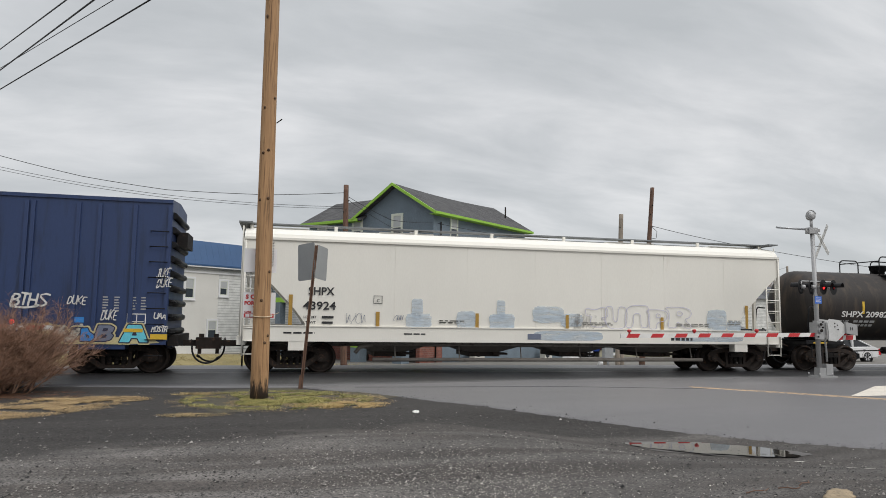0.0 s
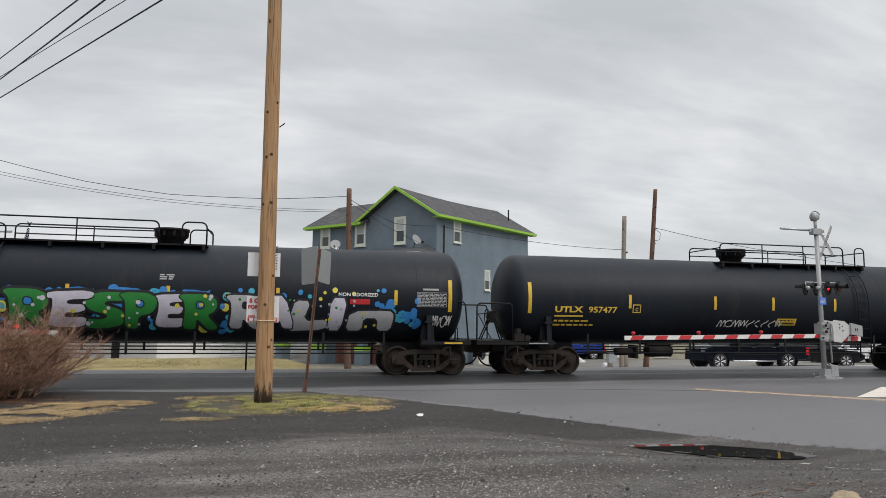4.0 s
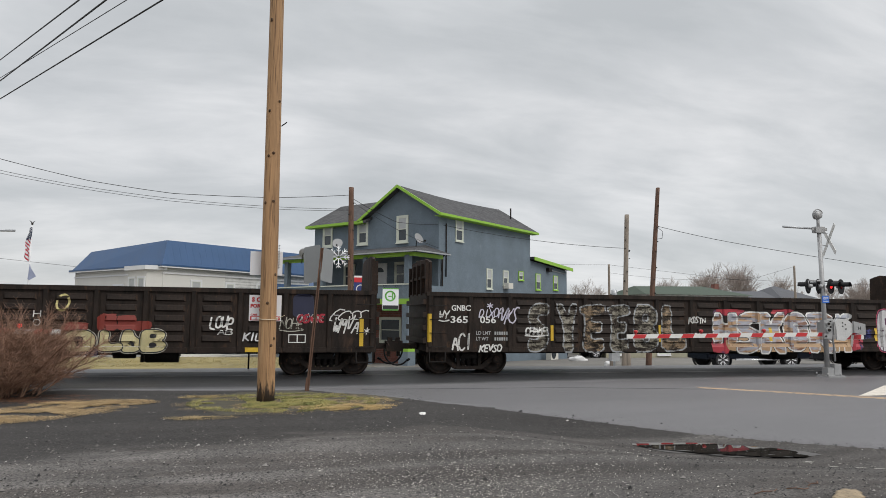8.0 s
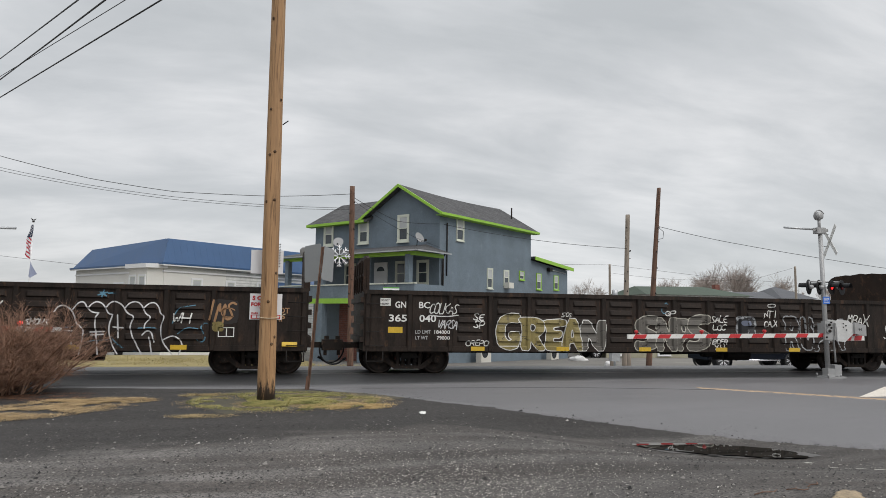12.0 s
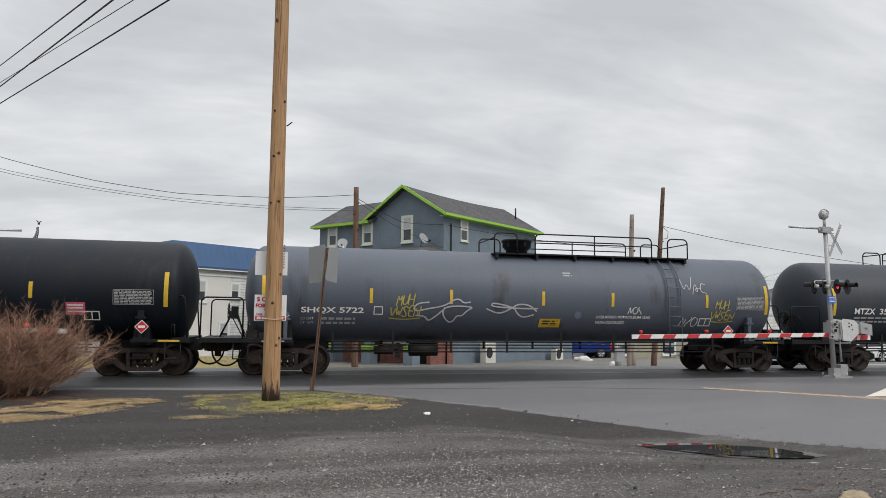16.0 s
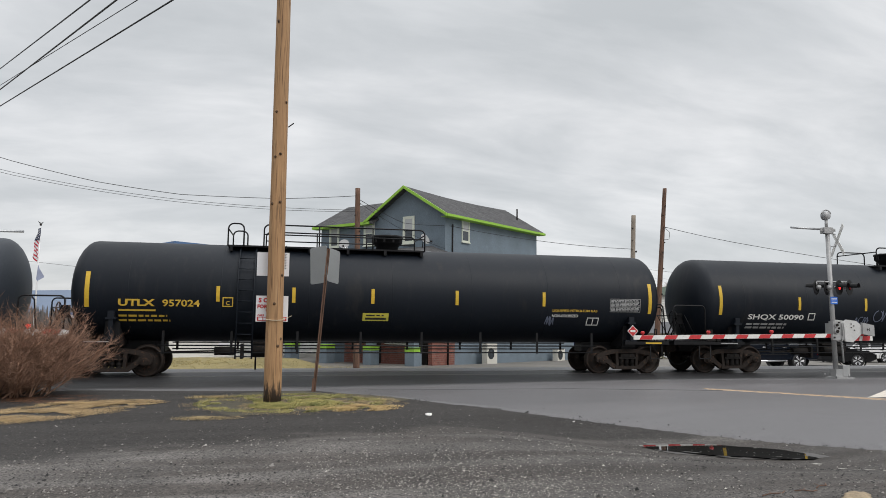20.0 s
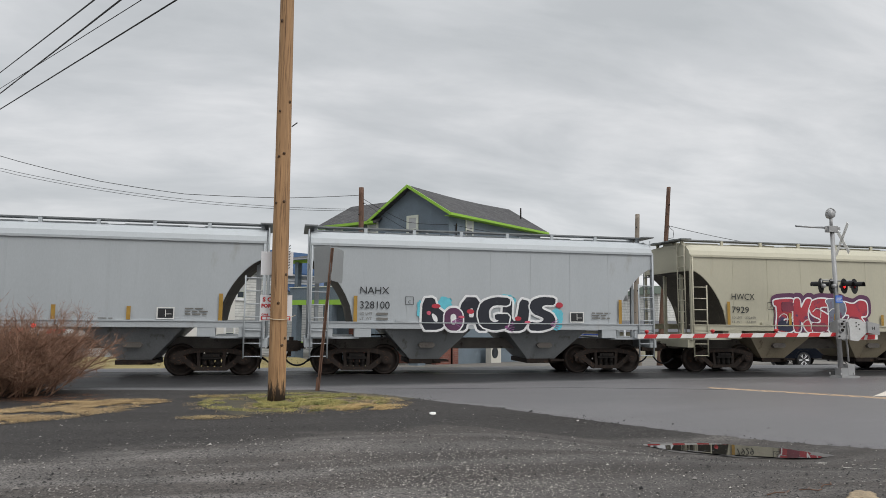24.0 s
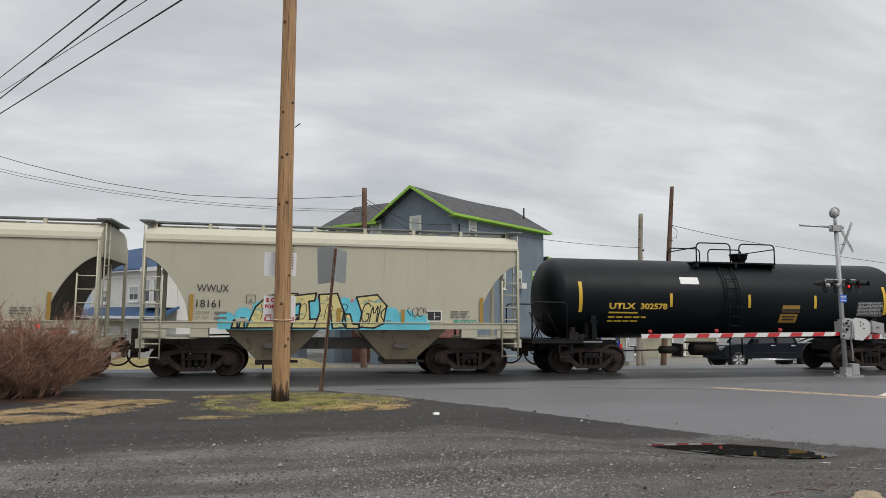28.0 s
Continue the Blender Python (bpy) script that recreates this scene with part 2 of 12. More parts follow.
def pipe(bm, pts, r, n=6):
    """One round tube along a broken line, mitred at its corners."""
    P = [Vector(p) for p in pts]
    P = [p for k, p in enumerate(P) if k == 0 or (p - P[k - 1]).length > 1e-6]
    d = [(b - a).normalized() for a, b in zip(P, P[1:])]
    u = d[0].orthogonal().normalized()
    last = None
    for k, p in enumerate(P):
        a, b = d[max(0, k - 1)], d[min(len(d) - 1, k)]
        t = (a + b).normalized() if (a + b).length > 1e-6 else b
        u = (u - t * u.dot(t)).normalized()
        w = t.cross(u)
        side = (b - a)
        side = side.normalized() if side.length > 1e-6 else None
        grow = min(1.6, 1 / max(0.3, t.dot(b))) - 1
        ring = []
        for m in range(n):
            v = (u * math.cos(2 * math.pi * m / n) + w * math.sin(2 * math.pi * m / n)) * r
            if side:
                v = v + side * v.dot(side) * grow
            ring.append(bm.verts.new(p + v))
        if last:
            for m in range(n):
                bm.faces.new((last[m], last[(m + 1) % n], ring[(m + 1) % n], ring[m])).smooth = True
        else:
            bm.faces.new(ring[::-1])
        last = ring
    bm.faces.new(last)


def bend(c, a0, a1, r, n, plane="xz", k=0.0):
    """Points of an arc round c in the xz or yz plane."""
    out = []
    for i in range(n + 1):
        a = radians(a0 + (a1 - a0) * i / n)
        u, w = r * math.cos(a), r * math.sin(a)
        out.append((c[0] + u, c[1], c[2] + w) if plane == "xz" else (c[0], c[1] + u, c[2] + w))
    return out


def lathe(bm, prof, axis="x", n=32, cap=True):
    """Revolves (along, radius) pairs round an axis through the origin."""
    rings = []
    for s, r in prof:
        ring = []
        for i in range(n):
            a = 2 * math.pi * i / n
            u, w = r * math.cos(a), r * math.sin(a)
            ring.append(bm.verts.new((s, u, w) if axis == "x" else (u, s, w) if axis == "y" else (u, w, s)))
        rings.append(ring)
    for A, B in zip(rings, rings[1:]):
        for i in range(n):
            bm.faces.new((A[i], A[(i + 1) % n], B[(i + 1) % n], B[i])).smooth = True
    if cap:
        bm.faces.new(rings[0][::-1])
        bm.faces.new(rings[-1])


def loft(bm, rings, close=True, smooth=False):
    vs = [[bm.verts.new(p) for p in r] for r in rings]
    n = len(vs[0])
    for A, B in zip(vs, vs[1:]):
        for i in range(n if close else n - 1):
            bm.faces.new((A[i], A[(i + 1) % n], B[(i + 1) % n], B[i])).smooth = smooth
    if close:
        bm.faces.new(vs[0][::-1])
        bm.faces.new(vs[-1])
    return vs


def slab(bm, poly, y0, y1):
    """A plate: polygon of (x, z) points, between two y."""
    loft(bm, [[(x, y0, z) for x, z in poly], [(x, y1, z) for x, z in poly]])


def mesh_of(name, bm, ma, bevel=0.0):
    if bevel:
        bmesh.ops.bevel(bm, geom=[e for e in bm.edges if len(e.link_faces) == 2 and e.calc_face_angle(0) > 0.6], offset=bevel, segments=1, affect="EDGES", clamp_overlap=True)
    bmesh.ops.recalc_face_normals(bm, faces=bm.faces)
    me = bpy.data.meshes.new(name)
    bm.to_mesh(me)
    bm.free()
    me.materials.append(ma)
    return me


def part(name, bm, ma, parent=None, label="", bevel=0.0, at=None):
    """One mesh object under a thing or a part. bm: a bmesh, or a mesh to share."""
    me = bm if isinstance(bm, bpy.types.Mesh) else mesh_of(name, bm, ma, bevel)
    ob = new(name, me)
    if parent:
        ob.parent = parent
    if at is not None:
        ob.matrix_basis = at
    if label:
        ob["label"] = label
    return ob


def thing(name, label, category, group="", at=None, kind=""):
    ob = tagged(new(name), label, category, group, kind)
    if at is not None:
        ob.matrix_basis = at
    return ob


BM = bmesh.new


# ---- lettering: built-in font, laid on flat sides or wrapped round tanks ----
def letters(text, size, ma, bold=0.0, width=1.0, cut=0.0, spacing=1.0, shear=0.0):
    cu = bpy.data.curves.new("lettering", "FONT")
    cu.body, cu.size, cu.extrude, cu.offset, cu.resolution_u = text, size, 0.0, bold * size, 3
    cu.space_character, cu.shear = spacing, shear
    cu.fill_mode = "FRONT"
    tmp = bpy.data.objects.new("lettering", cu)
    me = bpy.data.meshes.new_from_object(tmp)
    bpy.data.objects.remove(tmp)
    bpy.data.curves.remove(cu)
    bm = BM()
    bm.from_mesh(me)
    bpy.data.meshes.remove(me)
    for v in bm.verts:
        v.co.x *= width
    if cut:
        lo, hi = min((v.co.y for v in bm.verts), default=0), max((v.co.y for v in bm.verts), default=0)
        y = lo + cut
        while y < hi:
            bmesh.ops.bisect_plane(bm, geom=bm.verts[:] + bm.edges[:] + bm.faces[:], plane_co=(0, y, 0), plane_no=(0, 1, 0))
            y += cut
    return bm


RIBS = [-9.68 + 19.36 * i / 15 for i in range(16)]


def gondola_side(x, z):
    """The outer face of a gondola's side: sheet, sill, posts and pressed louvres."""
    y = -1.572 if z < 0.881 else -1.583 if z > 2.44 else -1.522
    d = min(abs(x - r) for r in RIBS)
    if d < 0.102:
        y = min(y, -1.592 + 0.07 * max(0.0, d - 0.0565) / 0.045)
    for a, b in zip(RIBS[2:], RIBS[3:14]):
        dx = abs(x - (a + b) / 2)
        if dx < 0.421:
            for k in range(5):
                u = z - 1.01 - 0.29 * k
                if -0.001 < u < 0.201:
                    rise = 0.05 * u / 0.04 if u < 0.04 else 0.05 - 0.03 * (u - 0.04) / 0.13 if u < 0.17 else 0.02 * (0.2 - u) / 0.03
                    y = min(y, -1.524 - max(0.0, rise) * min(1.0, (0.421 - dx) / 0.06))
    return y


def paint_on(name, bm, ma, parent, x, z, face, tank=None, proud=0.006, label="", ribs=False):
    """Stands flat artwork (x, y) up on a car's near side at (x, z); tank = (radius, centre height) wraps it round;
    ribs lays it over a gondola's posts and pressed panels."""
    if ribs and bm.verts:
        def cut(co, no):
            bmesh.ops.bisect_plane(bm, geom=bm.verts[:] + bm.edges[:] + bm.faces[:], plane_co=co, plane_no=no)

        lo, hi = min(v.co.x for v in bm.verts) + x, max(v.co.x for v in bm.verts) + x
        for e in [r + d for r in RIBS for d in (-0.101, -0.056, 0.056, 0.101)] + [(a + b) / 2 + d for a, b in zip(RIBS[2:], RIBS[3:14]) for d in (-0.42, -0.36, 0.36, 0.42)]:
            if lo < e < hi:
                cut((e - x, 0, 0), (1, 0, 0))
        lo, hi = min(v.co.y for v in bm.verts) + z, max(v.co.y for v in bm.verts) + z
        for e in [0.88] + [1.01 + 0.29 * k + d for k in range(5) for d in (0.0, 0.04, 0.17, 0.2)]:
            if lo < e < hi:
                cut((0, e - z, 0), (0, 1, 0))
    for v in bm.verts:
        px, pz = v.co.x + x, v.co.y + z
        if tank:
            d = tank[0] ** 2 - (pz - tank[1]) ** 2
            v.co = (px, -math.sqrt(max(d, 0.0)) - proud - 0.004, pz)
        elif ribs:
            v.co = (px, gondola_side(px, pz) - proud, pz)
        else:
            v.co = (px, face - proud, pz)
    me = bpy.data.meshes.new(name)
    bm.to_mesh(me)
    bm.free()
    me.materials.append(ma)
    return part(name, me, ma, parent, label)


def text_on(parent, text, x, z, size, ma, face=-1.57, tank=None, bold=0.012, width=1.0, proud=0.006, spacing=1.05, name="lettering"):
    return paint_on(name, letters(text, size, ma, bold, width, 0.1 if tank and size > 0.15 else 0.0, spacing), ma, parent, x, z, face, tank, proud)


def text_fit(parent, text, x0, x1, z0, h, ma, face=-1.57, tank=None, bold=0.02, proud=0.006, name="lettering", ribs=False):
    """Lettering stretched to a given width and height."""
    bm = letters(text, 1.0, ma, bold)
    a, b = min(v.co.x for v in bm.verts), max(v.co.x for v in bm.verts)
    c, d = min(v.co.y for v in bm.verts), max(v.co.y for v in bm.verts)
    for v in bm.verts:
        v.co.x, v.co.y = (v.co.x - a) / (b - a) * (x1 - x0), (v.co.y - c) / (d - c) * h
    if tank and h > 0.1:
        for k in range(1, int(h / 0.08) + 1):
            bmesh.ops.bisect_plane(bm, geom=bm.verts[:] + bm.edges[:] + bm.faces[:], plane_co=(0, k * 0.08, 0), plane_no=(0, 1, 0))
    return paint_on(name, bm, ma, parent, x0, z0, face, tank, proud, ribs=ribs)


def rect_art(*rects, cut=0.12):
    bm = BM()
    for x0, y0, x1, y1 in rects:
        n = max(1, int((y1 - y0) / cut))
        ys = [y0 + (y1 - y0) * i / n for i in range(n + 1)]
        for a, b in zip(ys, ys[1:]):
            bm.faces.new([bm.verts.new(p) for p in ((x0, a, 0), (x1, a, 0), (x1, b, 0), (x0, b, 0))])
    return bm


def rect_on(parent, name, ma, rects, face=-1.57, tank=None, proud=0.006, label=""):
    on_gondola = parent.name.startswith("gondola")
    if name == "data_bar":
        for r in rects:
            paint_on(name, rect_art(r), ma, parent, 0, 0, face, tank, proud, label, ribs=on_gondola)
        return None
    return paint_on(name, rect_art(*rects), ma, parent, 0, 0, face, tank, proud, label, ribs=on_gondola)


def bars(x, z, n, w, h=0.05, gap=0.085, seed=0):
    """Rows of short bars for stencilling too small to read."""
    rnd = random.Random(seed)
    out = []
    for i in range(n):
        px, end = x, x + w * rnd.uniform(0.75, 1.0)
        while px < end:
            l = rnd.uniform(0.1, 0.28)
            out.append((px, z - i * gap, min(px + l, end), z - i * gap + h))
            px += l + 0.05
    return out


# ---- the train: shared running gear ----
TRACK_Y = 22.62
WHEEL_R = 0.457
WHEELSETS = []  # (wheelset, x on its truck, car's centre at the start)


def make_gear():
    g = {}
    bm = BM()
    bx(bm, -0.22, 0.22, -0.95, 0.95, 0.46, 0.66)
    rod(bm, (0, 0, 0.6), (0, 0, 0.78), 0.2, 12)
    for sx in (-1, 1):
        bx(bm, sx * 0.42 - 0.05, sx * 0.42 + 0.05, -0.8, 0.8, 0.3, 0.42)
    g["bolster"] = mesh_of("truck", bm, M_FRAME, 0.012)
    bm = BM()
    slab(bm, [(-1.13, 0.58), (-1.03, 0.68), (-0.66, 0.79), (-0.4, 0.82), (0.4, 0.82), (0.66, 0.79), (1.03, 0.68), (1.13, 0.58), (1.09, 0.52), (0.72, 0.63), (0.4, 0.69), (-0.4, 0.69), (-0.72, 0.63), (-1.09, 0.52)], -0.075, 0.075)
    for sx in (-1, 1):
        slab(bm, [(sx * 0.72, 0.60), (sx * 1.1, 0.60), (sx * 1.1, 0.42), (sx * 1.0, 0.35), (sx * 0.8, 0.35), (sx * 0.70, 0.44)], -0.085, 0.085)
        slab(bm, [(sx * 0.84, 0.45), (sx * 0.70, 0.53), (sx * 0.35, 0.26), (sx * 0.45, 0.155)], -0.07, 0.07)
        slab(bm, [(sx * 0.29, 0.2), (sx * 0.38, 0.2), (sx * 0.42, 0.72), (sx * 0.32, 0.72)], -0.075, 0.075)
        rod(bm, (sx * 0.89, -0.16, WHEEL_R), (sx * 0.89, 0.09, WHEEL_R), 0.115, 14)
    slab(bm, [(-0.44, 0.16), (0.44, 0.16), (0.42, 0.265), (-0.42, 0.265)], -0.1, 0.1)
    g["side_frame"] = mesh_of("side_frame", bm, M_FRAME, 0.01)
    bm = BM()
    bx(bm, -0.30, 0.30, -0.12, 0.12, 0.50, 0.56)
    bx(bm, -0.24, 0.24, -0.14, 0.1, 0.56, 0.66)
    for cx in (-0.1, 0.1):
        bx(bm, cx - 0.06, cx + 0.06, -0.155, -0.13, 0.575, 0.645)
    for cx in (-0.19, 0, 0.19):
        for i in range(6):
            z = 0.275 + i * 0.038
            rod(bm, (cx, -0.02, z), (cx, -0.02, z + 0.022), 0.082, 10)
        rod(bm, (cx, -0.02, 0.27), (cx, -0.02, 0.5), 0.06, 8)
    g["spring"] = mesh_of("spring_pack", bm, M_IRON)
    bm = BM()
    for s in (-1, 1):
        prof = [(s * 0.66, 0.05), (s * 0.66, 0.13), (s * 0.70, 0.15), (s * 0.705, 0.34), (s * 0.685, 0.39), (s * 0.68, 0.485), (s * 0.715, 0.487), (s * 0.73, WHEEL_R + 0.004), (s * 0.815, WHEEL_R - 0.003), (s * 0.82, 0.40), (s * 0.785, 0.385), (s * 0.755, 0.33), (s * 0.745, 0.17), (s * 0.80, 0.14), (s * 0.80, 0.06)]
        lathe(bm, prof, "y", 32)
    rod(bm, (0, -0.95, 0), (0, 0.95, 0), 0.075, 10)
    for s in (-1, 1):
        rod(bm, (0, s * 1.12, 0), (0, s * 1.175, 0), 0.085, 12)
        for k in range(3):
            a = k * 2.094
            rod(bm, (0.045 * math.cos(a), s * 1.17, 0.045 * math.sin(a)), (0.045 * math.cos(a), s * 1.195, 0.045 * math.sin(a)), 0.018, 6)
    g["wheelset"] = mesh_of("wheelset", bm, M_WHEEL)
    bm = BM()
    for s in (-1, 1):
        lathe(bm, [(s * 0.728, WHEEL_R + 0.0055), (s * 0.817, WHEEL_R)], "y", 40, cap=False)
    g["tread"] = mesh_of("tread", bm, M_TREAD)
    # coupler with its knuckle, and the air hose that hangs beside it
    bm = BM()
    bx(bm, -0.1, 0.62, -0.09, 0.09, 0.76, 0.94)
    bx(bm, 0.5, 0.86, -0.19, 0.16, 0.68, 1.02)
    bx(bm, 0.78, 0.95, 0.0, 0.19, 0.70, 1.0)
    bx(bm, 0.58, 0.72, -0.1, 0.08, 1.02, 1.13)
    bx(bm, 0.56, 0.66, -0.12, 0.02, 0.52, 0.68)
    pipe(bm, [(0.45, -0.12, 0.9), (0.45, -0.9, 0.98), (0.45, -1.2, 0.9)], 0.018)
    g["coupler"] = mesh_of("coupler", bm, M_FRAME, 0.015)
    bm = BM()
    pts = [(0.42, -0.35, 0.78)] + [(0.42 + 0.5 * (1 - math.cos(radians(a))) * 0.85, -0.35 - 0.05 * math.sin(radians(a)), 0.72 - 0.46 * math.sin(radians(a))) for a in range(0, 150, 15)]
    pipe(bm, pts, 0.028, 8)
    rod(bm, pts[-1], (pts[-1][0] + 0.1, pts[-1][1], pts[-1][2] + 0.06), 0.04, 8)
    g["hose"] = mesh_of("air_hose", bm, M_BLACK)
    bm = BM()
    rod(bm, (-0.45, -0.75, 0.72), (0.45, -0.75, 0.72), 0.21, 16)
    bx(bm, -0.5, 0.5, -0.9, -0.4, 0.92, 0.97)
    g["reservoir"] = mesh_of("air_reservoir", bm, M_IRON, 0.01)
    bm = BM()
    rod(bm, (-0.25, -0.62, 0.74), (0.35, -0.62, 0.74), 0.13, 12)
    rod(bm, (0.35, -0.62, 0.74), (1.6, -0.55, 0.7), 0.025, 6)
    rod(bm, (-0.25, -0.62, 0.74), (-1.8, -0.5, 0.7), 0.025, 6)
    bx(bm, 0.5, 0.58, -0.7, -0.1, 0.5, 0.95)
    g["cylinder"] = mesh_of("brake_cylinder", bm, M_IRON, 0.008)
    return g


GEAR = make_gear()


def running_gear(car, x0, half, sill_end, draft=True):
    """Two trucks, couplers and hoses under a car; x0 is the car's centre on the track at the start."""
    for s in (-1, 1):
        tr = part("truck", GEAR["bolster"], None, car, at=pose(s * half, 0, 0))
        for y in (-1, 1):
            part("side_frame", GEAR["side_frame"], None, tr, at=pose(0, y * 1.0, 0, rz=0 if y < 0 else 180))
            part("spring_pack", GEAR["spring"], None, tr, at=pose(0, y * 1.0, 0, rz=0 if y < 0 else 180))
        for sx in (-0.889, 0.889):
            ws = part("wheelset", GEAR["wheelset"], None, tr, at=pose(sx, 0, WHEEL_R))
            WHEELSETS.append((ws, sx, x0))
        part("coupler", GEAR["coupler"], None, car, at=pose(s * (sill_end - 0.1), 0, 0, rz=0 if s > 0 else 180))
        part("air_hose", GEAR["hose"], None, car, at=pose(s * (sill_end - 0.1), 0, 0, rz=0 if s > 0 else 180))


def hoop(bm, x0, x1, y, z0, z1, r, rad=0.25):
    """A railing bar that bends down at both ends."""
    pipe(bm, [(x0, y, z0)] + bend((x0 + rad, y, z1 - rad), 180, 90, rad, 4) + bend((x1 - rad, y, z1 - rad), 90, 0, rad, 4) + [(x1, y, z0)], r)


def tank_end(car, s, kind, half, reach):
    """Deck, side sills, steps and handrails at one end of a tank car; the B end carries the brake stand."""
    E = half + (reach if kind == "B" else 1.35)

    def X(v):
        return s * (E - v)

    def box(bm, a, b, y0, y1, z0, z1):
        bx(bm, min(X(a), X(b)), max(X(a), X(b)), y0, y1, z0, z1)

    bm = BM()
    box(bm, 0.0, 1.25 if kind == "B" else 0.5, -1.42, 1.42, 1.09, 1.12)
    box(bm, 0.0, 0.1, -1.44, 1.44, 0.98, 1.124)
    part("end_platform", bm, M_BLACK, car)
    for y in (-1.40, 1.40):
        bm = BM()
        box(bm, 0.1, E - half + 0.25, y - 0.045, y + 0.045, 0.99, 1.085)
        part("side_sill", bm, M_BLACK, car)
        bm = BM()
        a = 0.95 if kind == "B" else 0.25
        pipe(bm, [(X(a), y, 1.0), (X(a), y, 0.52), (X(a + 0.42), y, 0.52), (X(a + 0.42), y, 1.0)], 0.018)
        part("sill_step", bm, M_BLACK, car)
        bm = BM()
        if kind == "B":
            hoop(bm, min(X(0.02), X(1.2)), max(X(0.02), X(1.2)), y, 1.1, 2.3, 0.024, 0.14)
        else:
            pipe(bm, [(X(0.5), y * 0.93, 2.3), (X(0.26), y, 2.33), (X(0.18), y, 2.24), (X(0.08), y, 1.1)], 0.024)
            pipe(bm, [(X(0.52), y, 1.1), (X(0.5), y, 1.5), (X(0.44), y, 1.5), (X(0.42), y, 1.1)], 0.018)
        part("end_handrail", bm, M_BLACK, car)
    if kind == "A":
        bm = BM()
        box(bm, 0.28, 0.86, -1.452, -1.447, 1.01, 1.06)
        part("reflector_stripe", bm, M_YELLOW, car)
        return
    # brake stand: rimmed wheel with spokes, gear box, braced legs, and the valve on the deck
    bm = BM()
    box(bm, 0.78, 0.98, -0.36, -0.08, 1.68, 2.06)
    for foot, top in (((0.45, -0.34), 0.8), ((1.2, -0.34), 0.95), ((0.45, -0.1), 0.8), ((1.2, -0.1), 0.95)):
        rod(bm, (X(foot[0]), foot[1], 1.1), (X(top), foot[1], 1.85), 0.022, 6)
    pipe(bm, [(X(1.2), -0.9, 1.1), (X(0.72), -0.9, 1.98), (X(0.72), 0.9, 1.98), (X(1.2), 0.9, 1.1)], 0.017)
    stand = part("brake_stand", bm, M_BLACK, car)
    bm = BM()
    ring = [(X(0.7), -0.22 + 0.27 * math.cos(a), 1.87 + 0.27 * math.sin(a)) for a in (2 * math.pi * k / 20 for k in range(21))]
    pipe(bm, ring, 0.018, 6)
    for k in range(5):
        a = 2 * math.pi * k / 5 + 0.3
        rod(bm, (X(0.74), -0.22, 1.87), (X(0.7), -0.22 + 0.27 * math.cos(a), 1.87 + 0.27 * math.sin(a)), 0.013, 5)
    rod(bm, (X(0.68), -0.22, 1.87), (X(0.8), -0.22, 1.87), 0.045, 10)
    part("brake_wheel", bm, M_BLACK, stand)
    bm = BM()
    box(bm, 1.3, 1.62, -1.36, -1.08, 1.1, 1.34)
    box(bm, 1.36, 1.5, -1.37, -1.12, 1.34, 1.5)
    box(bm, 1.66, 1.82, -1.34, -1.1, 1.1, 1.28)
    rod(bm, (X(1.3), -1.25, 1.2), (X(1.9), -1.25, 1.2), 0.04, 8)
    part("brake_valve", bm, M_IRON, car, bevel=0.02)
    rect_on(car, "data_bar", M_STENCIL, [(min(X(1.75), X(2.4)), 1.02, max(X(1.75), X(2.4)), 1.05)], -1.445)


